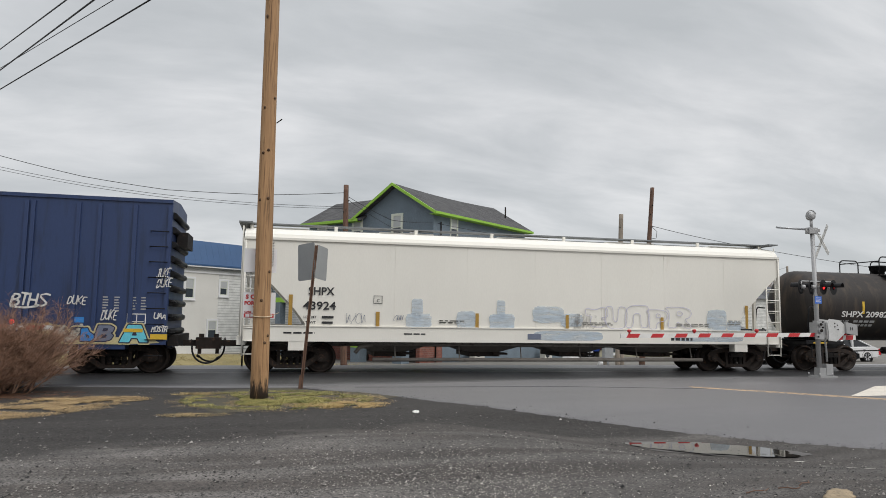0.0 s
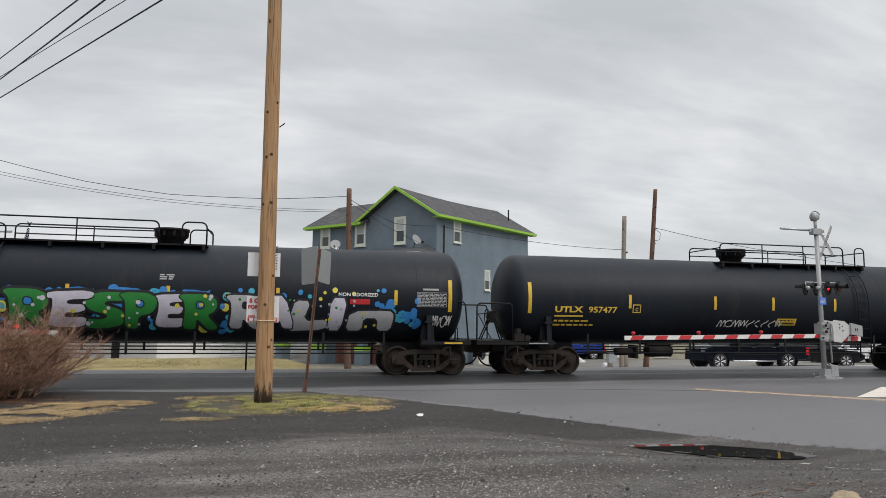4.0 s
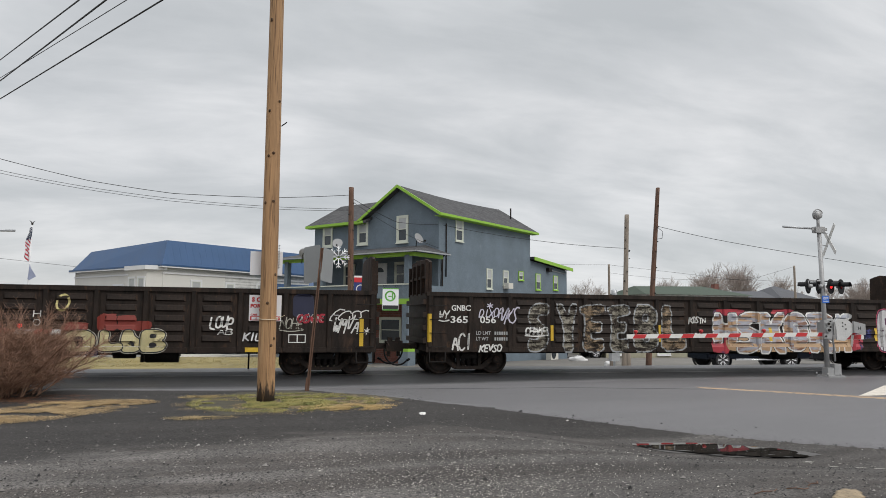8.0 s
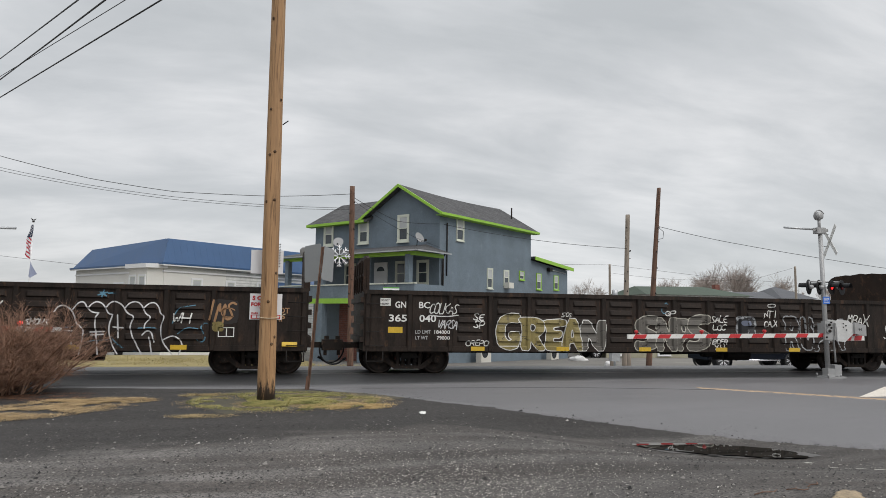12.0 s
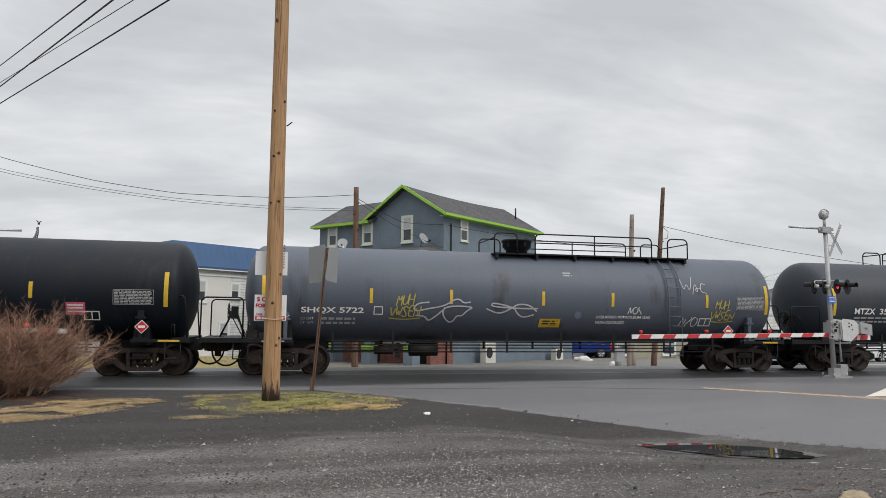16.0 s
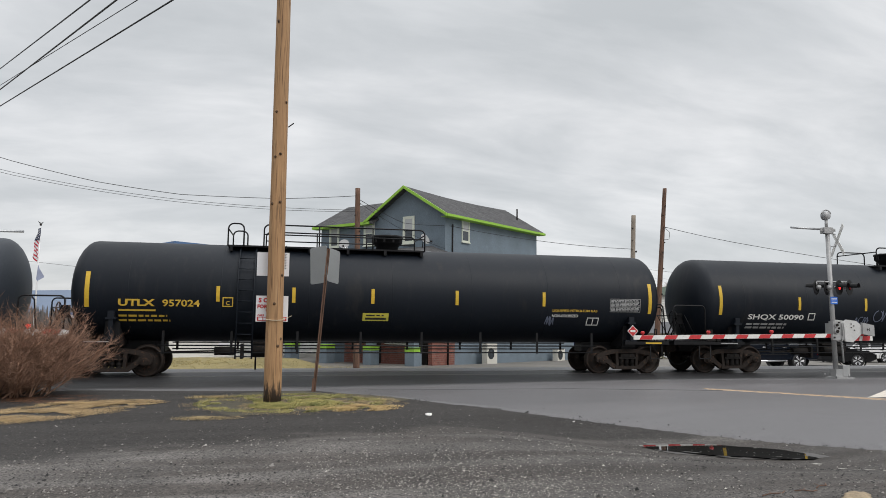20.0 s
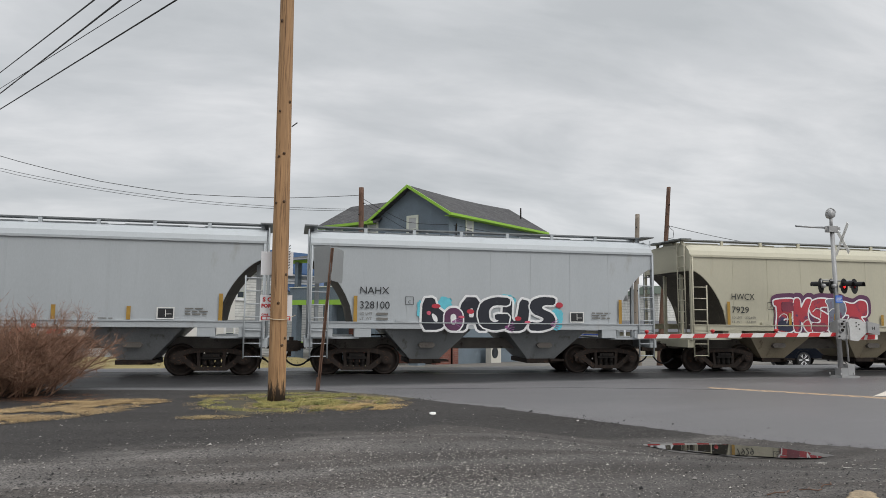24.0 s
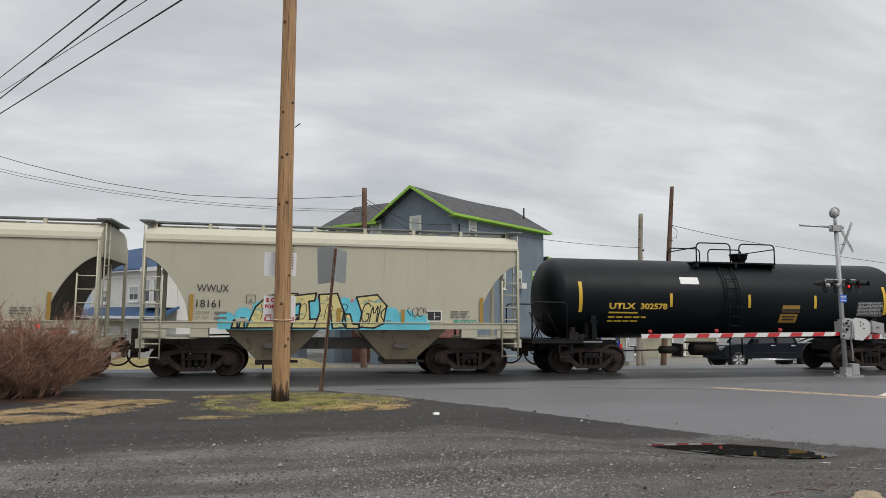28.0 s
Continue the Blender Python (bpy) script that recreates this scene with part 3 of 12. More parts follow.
def tank_car(label, x0, half, R, zc, paint, tank_half, dome, plat, ladder, stripes, rails=True, bands=True, ink=M_WHITE, platform_loops=(), small=False, ends="BA"):
    """A tank car: steel tank with domed heads, stub sills, running gear, top platform with railing, side ladder.
    ends names the leading and trailing end: B has the brake stand and a long deck, A a short deck."""
    car = thing("tank_car", label, "tank car", "freight train", pose(x0, TRACK_Y, 0))
    T = (R, zc)
    bm = BM()
    hd = 0.62
    prof = [(-tank_half + hd * (1 - math.sin(a)), max(0.02, R * math.cos(a))) for a in [math.pi / 2 * (1 - i / 9) for i in range(10)]]
    prof = prof + [(-x, r) for x, r in prof[::-1]]
    lathe(bm, prof, "x", 56)
    for v in bm.verts:
        v.co.z += zc
    part("tank", bm, paint, car)
    if bands:
        for k in range(-3, 4):
            bm = BM()
            lathe(bm, [(k * tank_half / 3.7 - 0.012, R + 0.001), (k * tank_half / 3.7, R + 0.006), (k * tank_half / 3.7 + 0.012, R + 0.001)], "x", 56, cap=False)
            for v in bm.verts:
                v.co.z += zc
            part("weld_seam", bm, paint, car)
    se = half + 1.55
    for s in (-1, 1):
        bm = BM()
        bx(bm, min(s * (half - 1.3), s * se), max(s * (half - 1.3), s * se), -0.3, 0.3, 0.72, 1.06)
        slab(bm, [(s * (half - 0.24), 0.9), (s * (half + 0.24), 0.9), (s * (half + 0.18), zc - R * 0.55), (s * (half - 0.18), zc - R * 0.55)], -R * 0.8, R * 0.8)
        part("stub_sill", bm, M_BLACK, car, bevel=0.01)
        tank_end(car, s, ends[0 if s < 0 else 1], half, 2.16 if small and half > 5 else 2.42)
        bm = BM()
        bx(bm, s * half - 0.2, s * half + 0.2, -R * 0.93, -R * 0.55, 1.02, 1.13)
        slab(bm, [(s * half - 0.05, 1.04), (s * half + 0.05, 1.04), (s * half + 0.06, 1.66), (s * half - 0.06, 1.66)], -R * 0.96, -R * 0.75)
        bx(bm, s * half - 0.14, s * half + 0.14, -R * 0.98, -R * 0.7, 1.66, 1.72)
        bx(bm, s * half - 0.09, s * half + 0.09, -R * 0.97, -R * 0.8, 1.72, 1.9)
        part("jacking_pad", bm, paint, car, bevel=0.01)
    running_gear(car, x0, half, se)
    part("brake_cylinder", GEAR["cylinder"], None, car, at=pose(-half + 3.0, 0, 0))
    part("air_reservoir", GEAR["reservoir"], None, car, at=pose(-half + 4.3, 0, 0.05))
    # safety railing below the tank, one post about every two metres
    if rails:
        bm = BM()
        for y in (-1.35, 1.35):
            for z in (0.93, 0.72):
                rod(bm, (-half + 1.25, y, z), (half - 1.25, y, z), 0.021, 6)
            n = int(half * 2 // 2.2)
            for i in range(n + 1):
                px = -half + 1.4 + (2 * half - 2.8) * i / n
                bx(bm, px - 0.035, px + 0.035, y - 0.015, y + 0.015, 0.69, 1.35)
        part("side_rail", bm, M_BLACK, car)
    # top platform, railing, manway housing
    a, b = plat
    top = zc + R
    bm = BM()
    for y0, y1 in ((-0.95, -0.42), (0.42, 0.95)):
        bm = BM()
        bx(bm, a, b, y0, y1, top - 0.12, top - 0.07)
        part("platform", bm, M_BLACK, car, bevel=0.006)
    for px in np.linspace(a + 0.1, b - 0.1, 3 if small else 6):
        bm = BM()
        bx(bm, px - 0.04, px + 0.04, -0.98, 0.98, top - 0.26, top - 0.12)
        part("platform_bracket", bm, M_BLACK, car)
    for y in (-0.95, 0.95):
        loops = platform_loops or ((a, b),)
        for c, d in loops:
            bm = BM()
            hoop(bm, c, d, y, top - 0.1, top + 0.58, 0.024, 0.16)
            if d - c > 1.5:
                rod(bm, (c, y, top + 0.28), (d, y, top + 0.28), 0.02, 6)
                n = int((d - c) // 2.3)
                for i in range(1, n + 1):
                    px = c + (d - c) * i / (n + 1)
                    rod(bm, (px, y, top - 0.1), (px, y, top + 0.57), 0.022, 6)
            part("railing", bm, M_BLACK, car)
    for c in (loops[0][0], loops[-1][1]):
        bm = BM()
        rod(bm, (c, -0.95, top + 0.42), (c, 0.95, top + 0.42), 0.02, 6)
        part("end_bar", bm, M_BLACK, car)
    bm = BM()
    lathe(bm, [(-0.18, 0.33), (0.03, 0.33), (0.04, 0.37), (0.13, 0.37), (0.14, 0.41), (0.2, 0.43), (0.22, 0.48), (0.40, 0.49), (0.41, 0.53), (0.48, 0.53), (0.5, 0.36)], "z", 24)
    if small:
        for v in bm.verts:
            v.co = Vector((v.co.x * 0.62, v.co.y * 0.62, v.co.z * 0.7))
    for v in bm.verts:
        v.co += Vector((dome, 0, top - 0.02))
    housing = part("manway_housing", bm, M_BLACK, car)
    for k in range(0 if small else 10):
        t = k * 0.628
        bm = BM()
        bx(bm, dome + 0.47 * math.cos(t) - 0.03, dome + 0.47 * math.cos(t) + 0.03, 0.47 * math.sin(t) - 0.03, 0.47 * math.sin(t) + 0.03, top + 0.22, top + 0.42)
        part("hinge_lug", bm, M_BLACK, housing)
    # side ladder, standing off the tank
    bm = BM()
    for px in (ladder - 0.23, ladder + 0.23):
        pts = [(px, -R - 0.1, 0.55), (px, -R - 0.1, zc)] + [(px, -(R + 0.1) * math.cos(radians(t)), zc + (R + 0.1) * math.sin(radians(t))) for t in (15, 30, 45, 60)]
        pipe(bm, pts, 0.025)
    for i in range(11):
        z = 0.62 + i * 0.32
        yy = -R - 0.1 if z < zc else -math.sqrt(max(0.2, (R + 0.1) ** 2 - (z - zc) ** 2))
        if z < zc + R * 0.86:
            rod(bm, (ladder - 0.23, yy, z), (ladder + 0.23, yy, z), 0.016, 6)
    part("side_ladder", bm, paint, car)
    for sx, h, w in stripes:
        lo = zc - 0.3 if h < 0.6 else zc - 0.5
        rect_on(car, "reflector_stripe", M_YELLOW, [(sx - w / 2, lo, sx + w / 2, lo + h)], tank=T)
    return car


def data_block(car, x, z, T, cols=2, w=0.95, h=0.5, ma=M_STENCIL):
    """The panel of qualification dates: a ruled white table."""
    rnd = random.Random(int(x * 100))
    n, r = 9, frame_art(x, z, w, h, 0.012)
    for k in range(1, cols):
        r.append((x + w * k / cols - 0.006, z, x + w * k / cols + 0.006, z + h))
    for i in range(n):
        zz, xx = z + 0.03 + (h - 0.05) * i / n, x + 0.03
        while xx < x + w - 0.08:
            l = rnd.uniform(0.06, 0.2)
            r.append((xx, zz, min(xx + l, x + w - 0.03), zz + (h - 0.05) / n * 0.62))
            xx += l + 0.025
    rect_on(car, "data_panel", ma, r, tank=T)


def frame_art(x, z, w, h, t=0.03):
    return [(x, z, x + w, z + t), (x, z + h - t, x + w, z + h), (x, z + t, x + t, z + h - t), (x + w - t, z + t, x + w, z + h - t)]


def diamond(car, x, z, s, ma, T=None, face=-1.6, label=""):
    bm = BM()
    bm.faces.new([bm.verts.new(p) for p in ((-s, 0, 0), (0, -s, 0), (s, 0, 0), (0, s, 0))])
    bmesh.ops.subdivide_edges(bm, edges=bm.edges, cuts=2, use_grid_fill=True)
    paint_on("hazard_placard", bm, ma, car, x, z, face, T, 0.03, label)


def placard(car, x, z):
    """A hazard plate on its corner, standing on a bracket at the tank's foot."""
    def tile(s, y0, y1):
        bm = BM()
        slab(bm, [(x - s, z), (x, z - s), (x + s, z), (x, z + s)], y0, y1)
        return bm

    plate = part("hazard_placard", tile(0.195, -1.47, -1.46), M_WHITE, car, "white-rimmed red hazard placard")
    part("red_field", tile(0.17, -1.475, -1.4705), M_RED, plate)
    bm = BM()
    bx(bm, x - 0.09, x + 0.09, -1.478, -1.4755, z - 0.035, z + 0.035)
    part("white_panel", bm, M_WHITE, plate)
    bm = BM()
    rod(bm, (x, -1.45, z), (x, -1.35, 1.05), 0.02, 6)
    part("placard_bracket", bm, M_BLACK, plate)


def hopper_car(label, x0, half, L, paint, bays, zs=(1.43, 1.60), top=3.93, ridge=4.42, W=1.57, slope=(0.0, 1.30), hatch=M_ALU, low=0.45, curve=1.0):
    """A covered hopper: lofted body with raked ends, side sills, outlet bays, roof walk, end ladders and platforms."""
    car = thing("hopper_car", label, "hopper car", "freight train", pose(x0, TRACK_Y, 0))
    z_end, run = 3.45 if curve >= 1 else 3.35, slope[1]
    bm = BM()
    st = [-L, -L + 0.02]
    k = 9
    for i in range(k + 1):
        st.append(-L + 0.04 + run * i / k)
    st = st + [-x for x in st[::-1]]
    rings = []
    for x in st:
        u = min(1.0, max(0.0, (L - abs(x) - 0.04) / run))
        zb = zs[1] - 0.15 + (z_end - zs[1] + 0.15) * ((1 - u ** 1.5) ** 0.6 if curve >= 1 else (1 - u) ** 0.8)
        zb = min(zb, z_end)
        ring = [(x, -W, zb), (x, -W - 0.005, (zb + top) / 2), (x, -W, top)]
        for j in range(1, 8):
            a = math.pi * j / 8
            c = math.cos(a)
            ring.append((x, -(W - 0.03) * math.copysign(abs(c) ** 0.45, c), top + (ridge - top) * math.sin(a) ** 0.9))
        ring += [(x, W, top), (x, W + 0.02, (zb + top) / 2), (x, W, zb)]
        rings.append(ring)
    loft(bm, rings)
    part("body", bm, paint, car)
    # sooty slope sheets under the raked ends (M_SLOPE has shade painted in), set in a little from the side plates
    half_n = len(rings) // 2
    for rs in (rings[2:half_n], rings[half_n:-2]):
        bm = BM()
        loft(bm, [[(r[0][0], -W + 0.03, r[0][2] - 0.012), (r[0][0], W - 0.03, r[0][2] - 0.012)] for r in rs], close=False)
        part("slope_sheet", bm, M_SLOPE if curve >= 1 else M_SLOPE_PALE, car, "sooty sloping end sheet with shade painted into its colour" if curve >= 1 else "grimy pale sloping end sheet")
    for s in (-1, 1):
        bm = BM()
        bx(bm, -L, L, min(s * W, s * (W + 0.05)), max(s * W, s * (W + 0.05)), top - 0.02, top + 0.05)
        part("top_chord", bm, paint, car, bevel=0.006)
        bm = BM()
        bx(bm, -L, L, min(s * (W - 0.08), s * (W + 0.03)), max(s * (W - 0.08), s * (W + 0.03)), zs[0], zs[1])
        part("side_sill", bm, paint, car, bevel=0.006)
        bm = BM()
        bx(bm, -L, L, min(s * (W - 0.2), s * (W + 0.06)), max(s * (W - 0.2), s * (W + 0.06)), zs[1], zs[1] + 0.03)
        part("sill_flange", bm, paint, car, bevel=0.006)
    bm = BM()
    bx(bm, -0.012, 0.012, -W - 0.008, -W + 0.02, zs[1], top)
    seam = mesh_of("panel_seam", bm, paint)
    for px in np.linspace(-L + run + 0.3, L - run - 0.3, 7):
        for rz in (0, 180):
            part("panel_seam", seam, None, car, at=pose(px, 0, 0, rz=rz))
    for bx0 in bays:
        bm = BM()
        tw, bw = (1.35, 0.45)
        loft(bm, [[(bx0 - tw, -1.3, zs[0] + 0.1), (bx0 + tw, -1.3, zs[0] + 0.1), (bx0 + tw, 1.3, zs[0] + 0.1), (bx0 - tw, 1.3, zs[0] + 0.1)],
                  [(bx0 - tw, -1.3, zs[0] - 0.05), (bx0 + tw, -1.3, zs[0] - 0.05), (bx0 + tw, 1.3, zs[0] - 0.05), (bx0 - tw, 1.3, zs[0] - 0.05)],
                  [(bx0 - bw, -0.75, low), (bx0 + bw, -0.75, low), (bx0 + bw, 0.75, low), (bx0 - bw, 0.75, low)]])
        bay = part("hopper_bay", bm, (M_BAY_TAN if paint is M_HOP_TAN else M_BAY_GREY) if low < 0.6 else M_HOP_DIRT, car, bevel=0.01)
        bm = BM()
        bx(bm, bx0 - bw - 0.06, bx0 + bw + 0.06, -0.85, 0.85, low - 0.12, low + 0.02)
        bx(bm, bx0 + bw - 0.2, bx0 + bw + 0.3, -0.95, -0.5, low - 0.06, low)
        rod(bm, (bx0 + 0.3, -1.0, low - 0.02), (bx0 + 0.3, 1.0, low - 0.02), 0.035, 8)
        part("outlet_gate", bm, M_FRAME, bay, bevel=0.008)
        bm = BM()
        slab(bm, [(bx0 - 0.2, 1.0), (bx0 - 0.27, 0.92), (bx0 - 0.2, 0.84), (bx0 + 0.2, 0.84), (bx0 + 0.27, 0.92), (bx0 + 0.2, 1.0)], -1.14, -1.0)
        part("vibrator_bracket", bm, M_HOP_DIRT, bay, bevel=0.01)
    bm = BM()
    bx(bm, -L, L, -0.32, 0.32, 0.78, 1.12)
    part("centre_sill", bm, M_HOP_DIRT, car)
    # roof walk on stanchions, hatches below it
    bm = BM()
    for y in (-0.62, 0.62):
        bx(bm, -L - 0.15, L + 0.15, y - 0.2, y + 0.2, ridge + 0.13, ridge + 0.17)
    for s in (-1, 1):
        bx(bm, s * (L + 0.0) - 0.2, s * (L + 0.0) + 0.2, -1.35, 0.9, ridge + 0.1, ridge + 0.14)
    part("roof_walk", bm, hatch, car)
    bm = BM()
    bx(bm, -0.05, 0.05, -0.85, -0.79, ridge - 0.12, ridge + 0.14)
    br = mesh_of("walk_bracket", bm, paint)
    for px in np.linspace(-L + 0.15, L - 0.15, 8):
        for rz in (0, 180):
            part("walk_bracket", br, None, car, at=pose(px, 0, 0, rz=rz))
    bm = BM()
    bx(bm, -0.9, 0.9, -0.35, 0.35, ridge - 0.05, ridge + 0.1)
    hc = mesh_of("hatch_cover", bm, paint, 0.03)
    for px in np.linspace(-L + 1.0, L - 1.0, 5):
        part("hatch_cover", hc, None, car, at=pose(px, 0, 0))
    for s in (-1, 1):
        bm = BM()
        bx(bm, s * L - 0.12, s * L + 0.12, -1.5, 1.5, 0.86, 1.12)
        part("end_sill", bm, paint, car, bevel=0.01)
        bm = BM()
        bx(bm, min(s * (L - 1.5), s * L), max(s * (L - 1.5), s * L), -1.5, 1.5, 1.12, 1.18)
        part("end_platform", bm, paint, car, bevel=0.01)
        bm = BM()
        bx(bm, min(s * (L - 1.85), s * (L - 1.35)), max(s * (L - 1.85), s * (L - 1.35)), -W - 0.02, -W + 0.3, zs[0] - 0.26, zs[0])
        part("jacking_pad", bm, paint, car, bevel=0.01)
        bm = BM()
        bx(bm, min(s * (L - 0.7), s * L), max(s * (L - 0.7), s * L), -W - 0.01, -W + 0.06, 1.16, zs[0])
        part("corner_plate", bm, paint, car, bevel=0.01)
        bm = BM()
        for y in (-W + 0.02, W - 0.02):
            bx(bm, s * (L - 0.02) - 0.045, s * (L - 0.02) + 0.045, y - 0.045, y + 0.045, 1.1, top)
        for y in (-0.55, 0.55):
            bx(bm, s * (L - 0.25) - 0.05, s * (L - 0.25) + 0.05, y - 0.05, y + 0.05, 1.1, z_end)
        part("end_post", bm, paint, car)
        bm = BM()
        for px in (L - 0.04, L - 0.55):
            rod(bm, (s * px, -W - 0.05, 0.55), (s * px, -W - 0.05, 2.95 if px < L - 0.3 else 3.9), 0.025, 6)
        for i in range(7):
            z = 0.6 + i * 0.38
            rod(bm, (s * (L - 0.04), -W - 0.05, z), (s * (L - 0.55), -W - 0.05, z), 0.017, 6)
        for y in (-1.3, -0.85):
            rod(bm, (s * (L + 0.06), y, 1.1), (s * (L + 0.06), y, ridge), 0.022, 6)
        for i in range(8):
            rod(bm, (s * (L + 0.06), -1.3, 1.3 + i * 0.38), (s * (L + 0.06), -0.85, 1.3 + i * 0.38), 0.016, 6)
        part("end_ladder", bm, paint, car)
    running_gear(car, x0, half, L + 0.25)
    part("brake_cylinder", GEAR["cylinder"], None, car, at=pose(-half + 1.7, 0, 0.5))
    return car


def gondola(label, x0, seed, upright=(), flat=()):
    """An open high-side gondola with ribbed sides, pressed louvre panels and raised plate ends."""
    rnd = random.Random(seed)
    car = thing("gondola_car", label, "gondola car", "freight train", pose(x0, TRACK_Y, 0))
    L, W, z0, z1 = 9.8, 1.57, 0.74, 2.55
    for s in (-1, 1):
        y0, y1 = sorted((s * (W - 0.1), s * (W - 0.05)))
        bm = BM()
        bx(bm, -L, L, y0, y1, z0, z1 - 0.05)
        part("side_sheet", bm, M_GON, car)
        bm = BM()
        bx(bm, -L, L, *sorted((s * (W - 0.14), s * (W + 0.01))), z1 - 0.1, z1 + 0.03)
        part("top_chord", bm, M_GON, car, bevel=0.02)
        bm = BM()
        bx(bm, -L, L, *sorted((s * (W - 0.1), s * (W - 0.0))), z0 - 0.02, z0 + 0.13)
        part("side_sill", bm, M_GON, car, bevel=0.01)
    n = 15
    xs = [-L + 0.12 + (2 * L - 0.24) * i / n for i in range(n + 1)]
    bm = BM()
    loft(bm, [[(-0.10, -W + 0.05, z0), (0.10, -W + 0.05, z0), (0.055, -W - 0.02, z0), (-0.055, -W - 0.02, z0)], [(-0.10, -W + 0.05, z1 - 0.08), (0.10, -W + 0.05, z1 - 0.08), (0.055, -W - 0.02, z1 - 0.08), (-0.055, -W - 0.02, z1 - 0.08)]])
    post = mesh_of("side_post", bm, M_GON, 0.008)
    bm = BM()
    loft(bm, [[(-0.42, -W + 0.051, 0), (0.42, -W + 0.051, 0), (0.42, -W + 0.051, 0.2), (-0.42, -W + 0.051, 0.2)], [(-0.36, -W + 0.0, 0.04), (0.36, -W + 0.0, 0.04), (0.36, -W + 0.03, 0.17), (-0.36, -W + 0.03, 0.17)]])
    louvre = mesh_of("pressed_panel", bm, M_GON, 0.008)
    for i, px in enumerate(xs):
        part("side_post", post, None, car, at=pose(px, 0, 0))
        part("side_post", post, None, car, at=pose(px, 0, 0, rz=180))
        if 1 < i < n - 2:
            for k in range(5):
                part("pressed_panel", louvre, None, car, at=pose((px + xs[i + 1]) / 2, 0, z0 + 0.27 + k * 0.29))
    for s in (-1, 1):
        bm = BM()
        x_in, x_out = sorted((s * (L - 0.06), s * L))
        bx(bm, x_in, x_out, -W + 0.06, W - 0.06, z0, z1)
        for z in (z0 + 0.25, z0 + 0.65, z0 + 1.05, z0 + 1.45):
            bx(bm, *sorted((s * L, s * (L + 0.1))), -W + 0.06, W - 0.06, z, z + 0.16)
        part("end_sheet", bm, M_GON, car, bevel=0.015)
        bm = BM()
        ys = np.linspace(-W + 0.05, W - 0.05, 13)
        tops = [3.66 - 0.16 * (abs(y) / W) ** 6 + rnd.uniform(-0.035, 0.03) for y in ys]
        bow = [s * rnd.uniform(-0.02, 0.04) for _ in ys]
        loft(bm, [[(s * (L - 0.16), y, z1 - 0.05), (s * (L - 0.07), y, z1 - 0.05), (s * (L - 0.07) + b, y, z), (s * (L - 0.15) + b, y, z)] for y, z, b in zip(ys, tops, bow)])
        for y in np.linspace(-W + 0.12, W - 0.12, 5):
            bx(bm, *sorted((s * (L - 0.07), s * (L + 0.03))), y - 0.05, y + 0.05, z1 - 0.05, 3.5)
        bx(bm, *sorted((s * (L - 0.07), s * (L + 0.0))), -W + 0.12, W - 0.12, 3.02, 3.1)
        part("raised_end", bm, M_GON_IN, car, bevel=0.01)
        bm = BM()
        for i in range(4):
            bm = BM()
            z = z0 + 0.15 + i * 0.42
            pipe(bm, [(s * (L - 0.1), -W - 0.0, z), (s * (L - 0.1), -W - 0.07, z), (s * (L - 0.6), -W - 0.07, z), (s * (L - 0.6), -W - 0.0, z)], 0.014)
            part("grab_iron", bm, M_IRON, car)
        bm = BM()
        pipe(bm, [(s * (L - 0.1), -W, z0), (s * (L - 0.1), -W, 0.42), (s * (L - 0.6), -W, 0.42), (s * (L - 0.6), -W, z0)], 0.02)
        part("sill_step", bm, M_IRON, car)
    bm = BM()
    bx(bm, -L, L, -W + 0.1, W - 0.1, 0.95, 1.05)
    part("floor", bm, M_GON_IN, car)
    bm = BM()
    bx(bm, -L, L, -0.35, 0.35, 0.62, 0.98)
    for px in np.linspace(-6.2, 6.2, 7):
        bx(bm, px - 0.08, px + 0.08, -1.4, 1.4, 0.72, 0.95)
    part("underframe", bm, M_IRON, car)
    running_gear(car, x0, 8.31, L + 0.1)
    part("brake_cylinder", GEAR["cylinder"], None, car, at=pose(2.5, 0, -0.1))
    part("air_reservoir", GEAR["reservoir"], None, car, at=pose(3.6, 0.1, -0.12))
    # yellow reflectors: upright ones on the posts or flat ones along the sill
    for px, lo, hi in upright:
        rect_on(car, "reflector_stripe", M_YELLOW, [(px - 0.06, lo, px + 0.06, hi)], proud=0.018)
    for px, z in flat:
        rect_on(car, "reflector_stripe", M_YELLOW, [(px - 0.22, z - 0.065, px + 0.22, z + 0.065)], proud=0.018)
    return car


